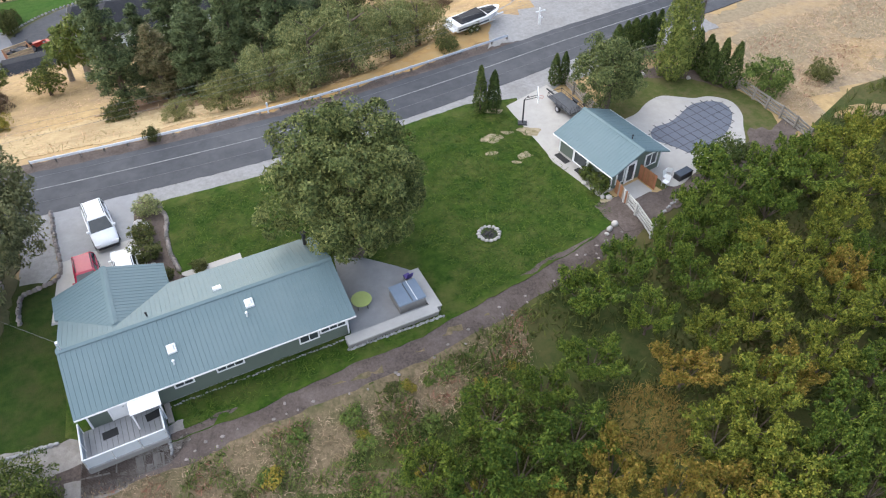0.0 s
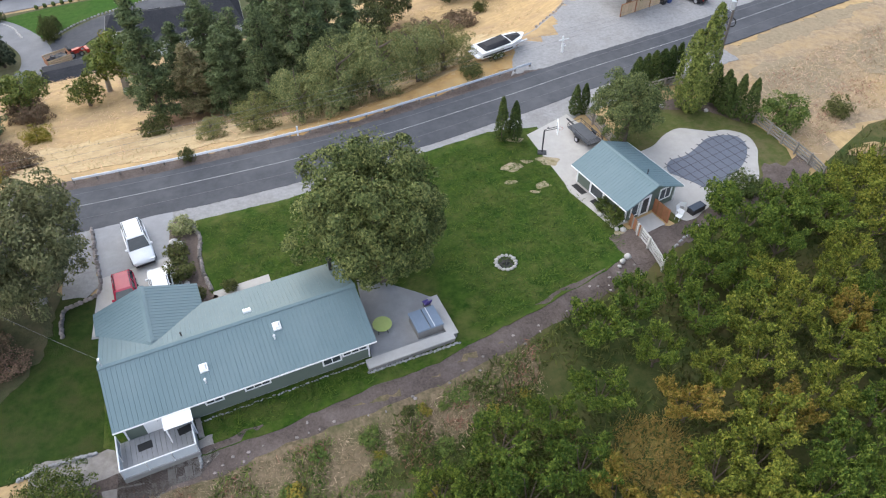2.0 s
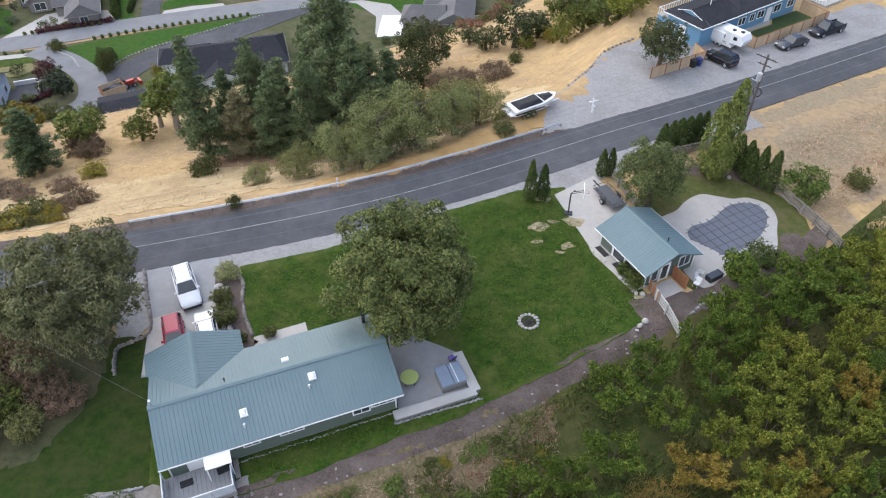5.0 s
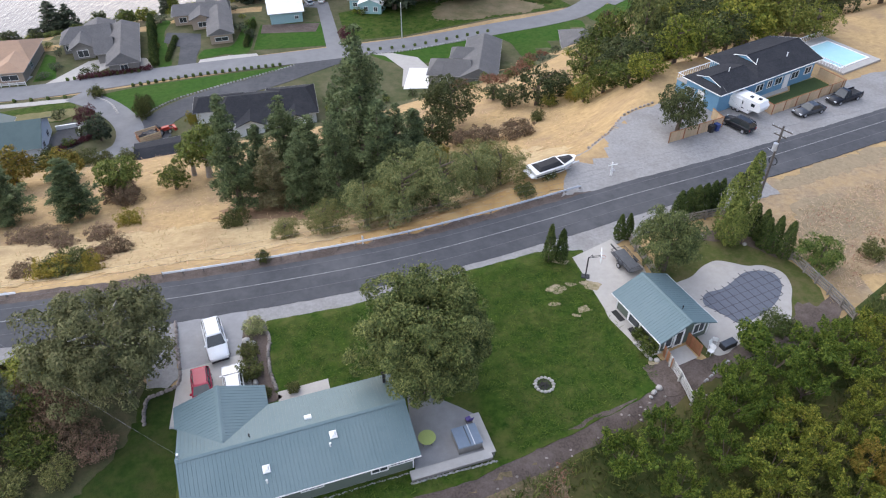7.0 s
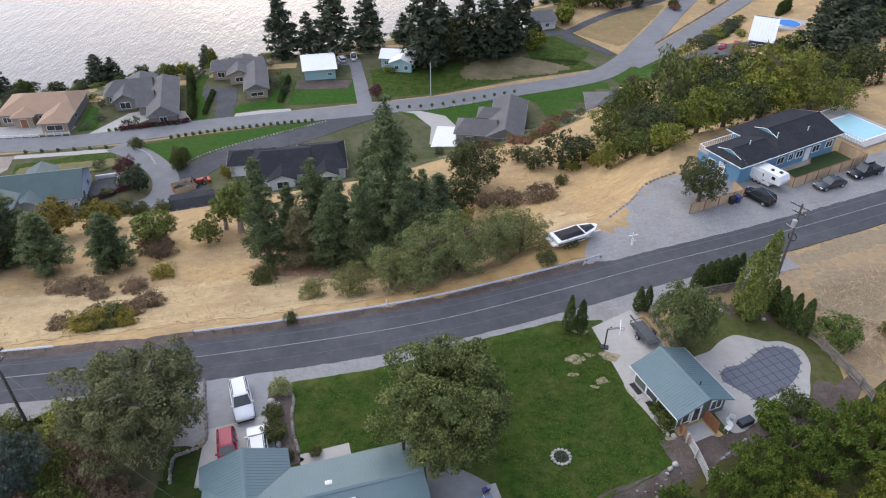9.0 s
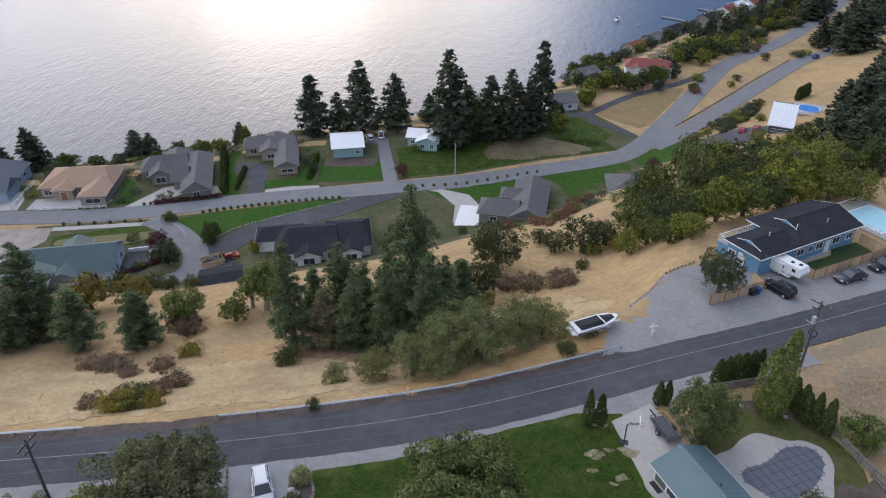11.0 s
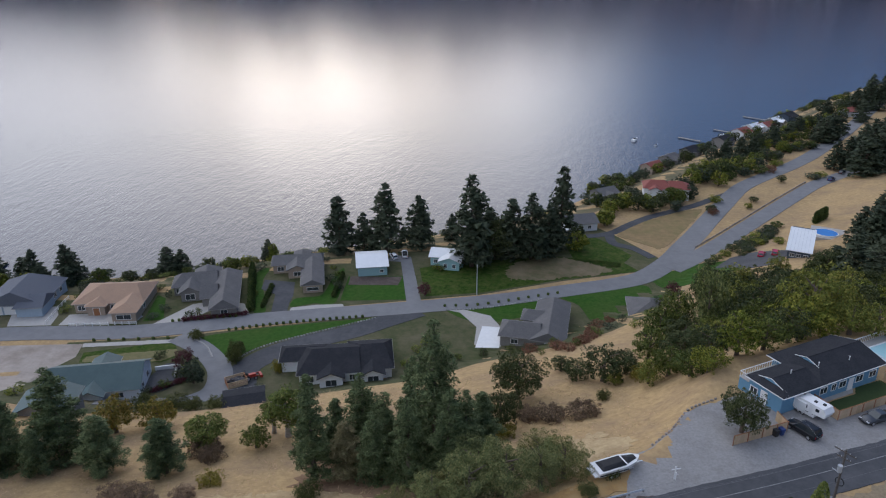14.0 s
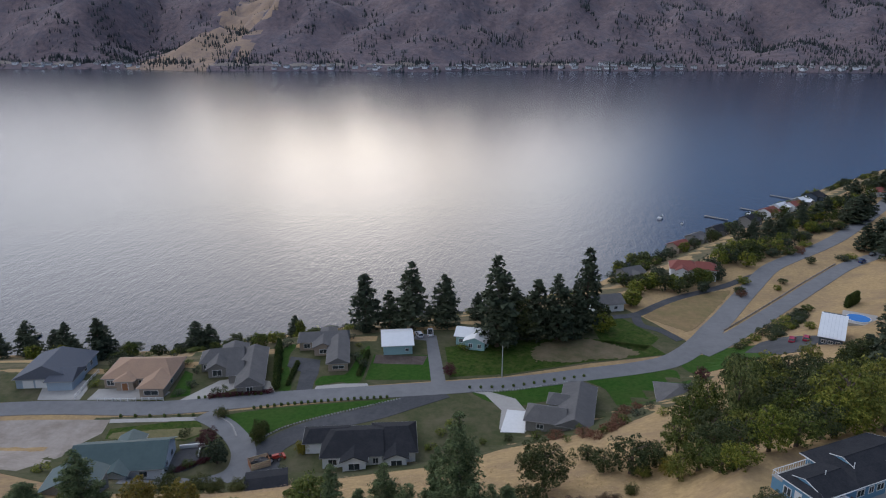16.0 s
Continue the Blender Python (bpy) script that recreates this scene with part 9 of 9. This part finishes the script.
for x, y, rz, w, r, lab in ((97, 322, 40, TAN_WALL, RED_TILE, "brown house at the water's edge"), (110, 336, 45, GREY_WALL, GREY_SHINGLE, "grey house at the water's edge"), (124, 348, 45, GREY_WALL, DARK_SHINGLE, "dark-roofed house on the wooded bank"), (143, 356, 42, GREY_WALL, DARK_SHINGLE, "grey house with a dark roof by the water"), (160, 374, 42, WHITE_WALL, RED_TILE, "white house with a brown roof by the water"), (170, 384, 40, WHITE_WALL, WHITE_METAL, "house with a white roof by the water"), (178, 386, 36, WHITE_WALL, RED_TILE, "white house with a red-brown roof by the water"), (188, 398, 40, GREY_WALL, WHITE_METAL, "grey house with a pale roof by the water"), (202, 412, 40, NAVY_WALL, DARK_SHINGLE, "blue-grey house on the bank"), (240, 418, 30, WHITE_WALL, RED_TILE, "pale house above the lane"), (62, 272, 30, GREY_WALL, GREY_SHINGLE, "low grey house on the bank")):
    wing_house("house", x + 3, y - 3, rz, [(0, 9, 0, 7, "u", 0, 0), (2, 6, -2.5, 4, "v", 0, 0)], w, r, lab, [(4, -2.52, 0, 1.4, 1.1), (8, -0.02, 0, 1.4, 1.1)], eave=3.4)

# street furniture and planting of the shore road
lp = thing("lamp_pole", pose(10.0, 176.6, ground_at(10, 176.6)), "tall grey wooden pole beside the shore road", "pole")
part("shaft", Geo().tube([(0, 0, -0.3), (0, 0, 9.4)], [0.16, 0.1], 8), GALVANISED, lp)
part("lamp_arm", Geo().tube([(0, 0, 9.1), (0, -1.3, 9.4)], 0.05, 5), GALVANISED, lp)
tb_mesh = Geo().ball(0, 0, 0.35, 0.45, 0.45, 0.45, 8, 5, 0.4, rk).mesh("bollard_shrub", L_ARB)
for line, step in (([(-54, 156.8), (-46, 159.0), (-32, 161.9), (-20, 163.6)], 1.7), ([(1, 169.6), (11, 170.4), (23, 174.2), (33, 177.4)], 3.0), ([(-86, 151.6), (-68, 152.6)], 3.6), ([(-70, 161.6), (-62, 163.2), (-53, 164.4)], 1.6)):
    for x, y, a in along_line(line, step):
        tagged(part("edging_shrub", tb_mesh, L_ARB, None, "", pose(x, y, ground_at(x, y) + 0.05)), "small dark clipped shrub edging the road", "shrub", "edging shrubs")
low_hedge = broad_tree("low_hedge", 131, 1.1, 1.0, 420, 0.24, L_RED, "low burgundy hedge shrub beside the pale driveway", "shrub", lobes=6, base=0.0)
plant([(low_hedge, 1.1, 1.0)], [(-67 + 1.35 * i, 162.2 + 0.28 * i, 1.1 + 0.1 * (i % 3), 1.0) for i in range(12)] + [(-63 + 0.9 * i, 129.2 + 0.75 * i, 1.0, 0.9) for i in range(8)], rr, "low hedges of the shore gardens")
hedge = [(column_tree("hedge_shrub", 130, 2.6, 0.9, 700, 0.4, L_ARB, "dark narrow hedge shrub between the gardens", 0.3, "hedge"), 2.6, 0.9)]
plant(hedge, [(-57.0 + 0.45 * i, 194 - 2.0 * i, 3.4, 1.0) for i in range(14)] + [(-30.0 + 0.1 * i, 176 + 1.7 * i, 2.0, 0.7) for i in range(9)] + [(-48.5 - 0.05 * i, 170 + 1.8 * i, 1.4, 0.7) for i in range(8)] + [(128 + 1.0 * i, 224 + 0.8 * i, 4.4, 1.0) for i in range(6)] + [(90 + 1.3 * i, 259 + 0.5 * i, 3.6, 1.0) for i in range(7)], rr, "hedges between gardens")
stone_row([(1.5, 167.4), (11, 168.4), (22, 171.8), (30, 174.8)], 0.8, 0.6, GREY_ROCK, "pale rock strip beside the shore road", "rock_strip", 1, 0.25)
stone_row([(-17.4, 163), (-23.4, 159.9), (-34.2, 154.2), (-43.6, 148.4), (-49.6, 141)], 0.8, 0.5, GREY_ROCK, "stone edging of the curved driveway", "rock_strip", 1, 0.25)
stone_row([(-54.5, 144), (-57.5, 149), (-62.5, 153.2)], 0.9, 0.7, PALE_CONCRETE, "pale edging of the curving driveway", "rock_strip", 1, 0.2)
stone_row([(83.4, 211.6), (92.4, 220.6), (109, 237.6), (132, 261.4), (154, 283.4)], 1.3, 0.8, WALL_STONE, "rock wall between the two roads", "rock_strip", 1, 0.4)
stone_row([(28.2, 76), (31.6, 79), (35, 83.2), (40.5, 86.2)], 0.8, 0.5, WALL_STONE, "loose rocks edging the gravel yard", "rock_strip", 1, 0.16)
wf = rail_fence([(-96, 159.4), (-88, 159.6), (-86, 159.8)], 2, "low white rail fence in front of the tan house", 0.9, 2.0, WHITE, 0.06)
wf = rail_fence([(-84.5, 160.2), (-79, 160.4)], 2, "low white rail fence in front of the tan house", 0.9, 2.0, WHITE, 0.06)
wf = rail_fence([(-102.5, 160.5), (-103.5, 169), (-104, 176)], 2, "white rail fence between two houses", 1.0, 2.2, WHITE, 0.06)
tl = thing("tractor", pose(-43.2, 134.0, ground_at(-43.2, 134), 0, 0, 30), "red compact tractor with a loader, beside a timber crate", "tractor")
part("body", Geo().box(-0.6, -0.45, 0.6, 1.6, 0.45, 1.35, 0.08), TRACTOR_RED, tl)
part("seat", Geo().box(-0.6, -0.3, 1.35, -0.1, 0.3, 1.7, 0.05), RUBBER, tl)
part("canopy_frame", Geo().tube([(-0.7, -0.5, 1.2), (-0.7, -0.5, 2.5), (-0.7, 0.5, 2.5), (-0.7, 0.5, 1.2)], 0.05, 5), DARK_METAL, tl)
part("loader_bucket", Geo().box(2.3, -0.9, 0.3, 2.9, 0.9, 0.9, 0.05), TRACTOR_RED, tl)
part("loader_arm", Geo().box(0.6, -0.7, 0.8, 2.4, -0.6, 1.0).box(0.6, 0.6, 0.8, 2.4, 0.7, 1.0), TRACTOR_RED, tl)
for x, r_ in ((-0.5, 0.65), (1.3, 0.45)):
    for s in (-1, 1):
        wheel(tl, x, s * 0.75, r_, 0.35)
cr = thing("timber_crate", pose(-45.6, 132.2, ground_at(-45.6, 132.2), 0, 0, 30), "open timber crate full of scrap", "crate")
for i in range(4):
    part("slat", Geo().box(-2.2, -1.5, 0.1 + i * 0.4, 2.2, -1.42, 0.42 + i * 0.4).box(-2.2, 1.42, 0.1 + i * 0.4, 2.2, 1.5, 0.42 + i * 0.4), NEW_WOOD, cr)
    part("slat", Geo().box(-2.2, -1.42, 0.1 + i * 0.4, -2.12, 1.42, 0.42 + i * 0.4).box(2.12, -1.42, 0.1 + i * 0.4, 2.2, 1.42, 0.42 + i * 0.4), CEDAR, cr)
part("scrap", Geo().ball(0, 0, 0.8, 1.9, 1.2, 0.8, 10, 6, 0.6, rk), DARK_METAL, cr)

# ---- on and beyond the water ----
for x, y, s in ((113, 400, 1.0), (122, 388, 0.5), (168, 412, 0.9), (-82, 219, 0.6), (-160, 214, 0.8)):
    b = thing("moored_boat", pose(x, y, -37.9, 0, 0, 60) @ Matrix.Scale(s, 4), "small white boat moored on the lake", "boat", "moored boats")
    part("hull", ringed([(-3.5, 1.1, -0.2, 0.9, 0.9), (0, 1.25, -0.2, 1.0, 1.0), (2.5, 0.7, -0.1, 1.15, 0.5), (3.6, 0.1, 0.4, 1.25, 0.08)]), GEL, b)
    part("cabin", Geo().box(-1.2, -0.8, 0.9, 1.0, 0.8, 1.7, 0.2), CAR_GLASS, b)
for x, y, rz, L in ((-78, 214, 80, 11), (150, 396, 135, 14), (178, 416, 135, 14), (212, 452, 130, 16), (-150, 212, 95, 12)):
    d = thing("jetty", pose(x, y, -37.6, 0, 0, rz), "narrow timber jetty standing in the lake", "jetty", "jetties")
    part("walkway", Geo().box(0, -0.9, 0, L, 0.9, 0.15), WEATHERED, d)
    for i in range(4):
        part("pile", Geo().tube([(1 + i * (L - 2) / 3, -0.95, -4), (1 + i * (L - 2) / 3, -0.95, 0.6)], 0.12, 6), POLE_WOOD, d)

FAR_WALL = surface("far_pale_walls", (0.66, 0.67, 0.69), (0.8, 0.8, 0.81), 0.2, 0.8, 0, vary=0.3)
fh = thing("shore_house", pose(0, 0, 0), "small pale house on the far shore", "house", "far shore houses")
part("wall", gable_walls(-8, 8, -5, 5, -3, 5.0, 0.45, "u"), FAR_WALL, fh)
for p in roof_planes(-8, 8, -5, 5, 5.0, 0.45, "u", 0.8):
    part("roof", Geo().slab(p, 0.3), GREY_SHINGLE, fh)
for u in (-5, -1.5, 2, 5):
    part("window", Geo().box(u - 0.9, -5.1, 1.5, u + 0.9, -4.98, 3.4), PANE, fh)


def far_front(x):
    """The far shore's line."""
    return 2130 + 60 * math.sin(x / 310) + 30 * math.sin(x / 97)


rf = random.Random(77)
first = True
for i in range(190):
    c = rf.choice((-1320, -1120, -520, -400, -230, -100, 10, 90, 430, 480, 560, 640, 980, 1100))
    x = c + rf.gauss(0, 55)
    y = far_front(x) + rf.uniform(45, 66) + (40 if rf.random() < 0.15 else 0)
    m = pose(x, y, float(level(x, y)), 0, 0, rf.uniform(-25, 25)) @ Matrix.Scale(rf.uniform(0.55, 1.15), 4)
    if first:
        fh.matrix_world, first = m, False
    else:
        c = copy_thing(fh, m)
        c.scale = m.to_scale()
rng_f = np.random.default_rng(5)
n = 21000
fx = rng_f.uniform(-2000, 2100, n)
fd = np.abs(rng_f.normal(size=n)) * 420
keep = np.array([noise.noise(Vector((x / 120, d / 90, 3))) + 0.7 * noise.noise(Vector((x / 36, d / 40, 8))) > (-0.1 if d < 130 else 0.06) - 0.5 * max(0, 1 - abs(x + 1090) / 170) - 0.35 * min(1, max(0, (x - 500) / 500)) for x, d in zip(fx, fd)])
fx, fd = fx[keep], fd[keep]
fy = np.array([far_front(x) for x in fx]) + 14 + fd
ix, iy = np.searchsorted(gx, fx) - 1, np.searchsorted(gy, fy) - 1
fz = GZ[np.clip(iy, 0, ny - 1), np.clip(ix, 0, nx - 1)]
verts, faces = [], []
for x, y, z in zip(fx.tolist(), fy.tolist(), fz.tolist()):
    h, r = rf.uniform(7, 19), rf.uniform(1.8, 4.0)
    k = len(verts)
    for j, (rz_, zz) in enumerate(((r, 0.08), (r * 0.62, 0.5))):
        verts += [(x + rz_ * math.cos(a + j), y + rz_ * math.sin(a + j), z - 2 + h * zz) for a in (0, 1.26, 2.51, 3.77, 5.03)]
    verts.append((x, y, z + h))
    faces += [(k + i, k + (i + 1) % 5, k + 5 + (i + 1) % 5, k + 5 + i) for i in range(5)] + [(k + 5 + i, k + 5 + (i + 1) % 5, k + 10) for i in range(5)]
g = Geo()
g.v, g.f = verts, faces
tagged(part("far_forest", g, L_FAR), "scattered dark conifers on the far hillside, haze in their colour", "forest", kind="stuff")

# pale road cut above the far shore
cut = Geo()
for x0, x1, d0 in ((-1720, -1230, 60), (-760, -380, 62), (150, 330, 70), (-300, -120, 75)):
    xs = np.arange(x0, x1, 14)
    for x in xs:
        d = d0 + 6 * math.sin(x / 60)
        low, top = far_front(x) + d, far_front(x) + d + 5 + 3 * math.sin(x / 23)
        k = 4 + 3 * math.sin(x / 17) + 2 * math.sin(x / 41)
        zl, zt = ground_at(x, low) - 1, ground_at(x, top) + k
        cut.add([(x, low, zl), (x + 15, low, zl), (x + 15, top + 4, zt), (x, top + 4, zt + 0.5), (x, top + 14, zl), (x + 15, top + 14, zl)], [(0, 1, 2, 3), (3, 2, 5, 4), (0, 3, 4), (1, 5, 2)])
tagged(part("rock_cut", cut, PALE_SOIL), "pale rock cut above the road on the far shore", "rock", kind="structure")
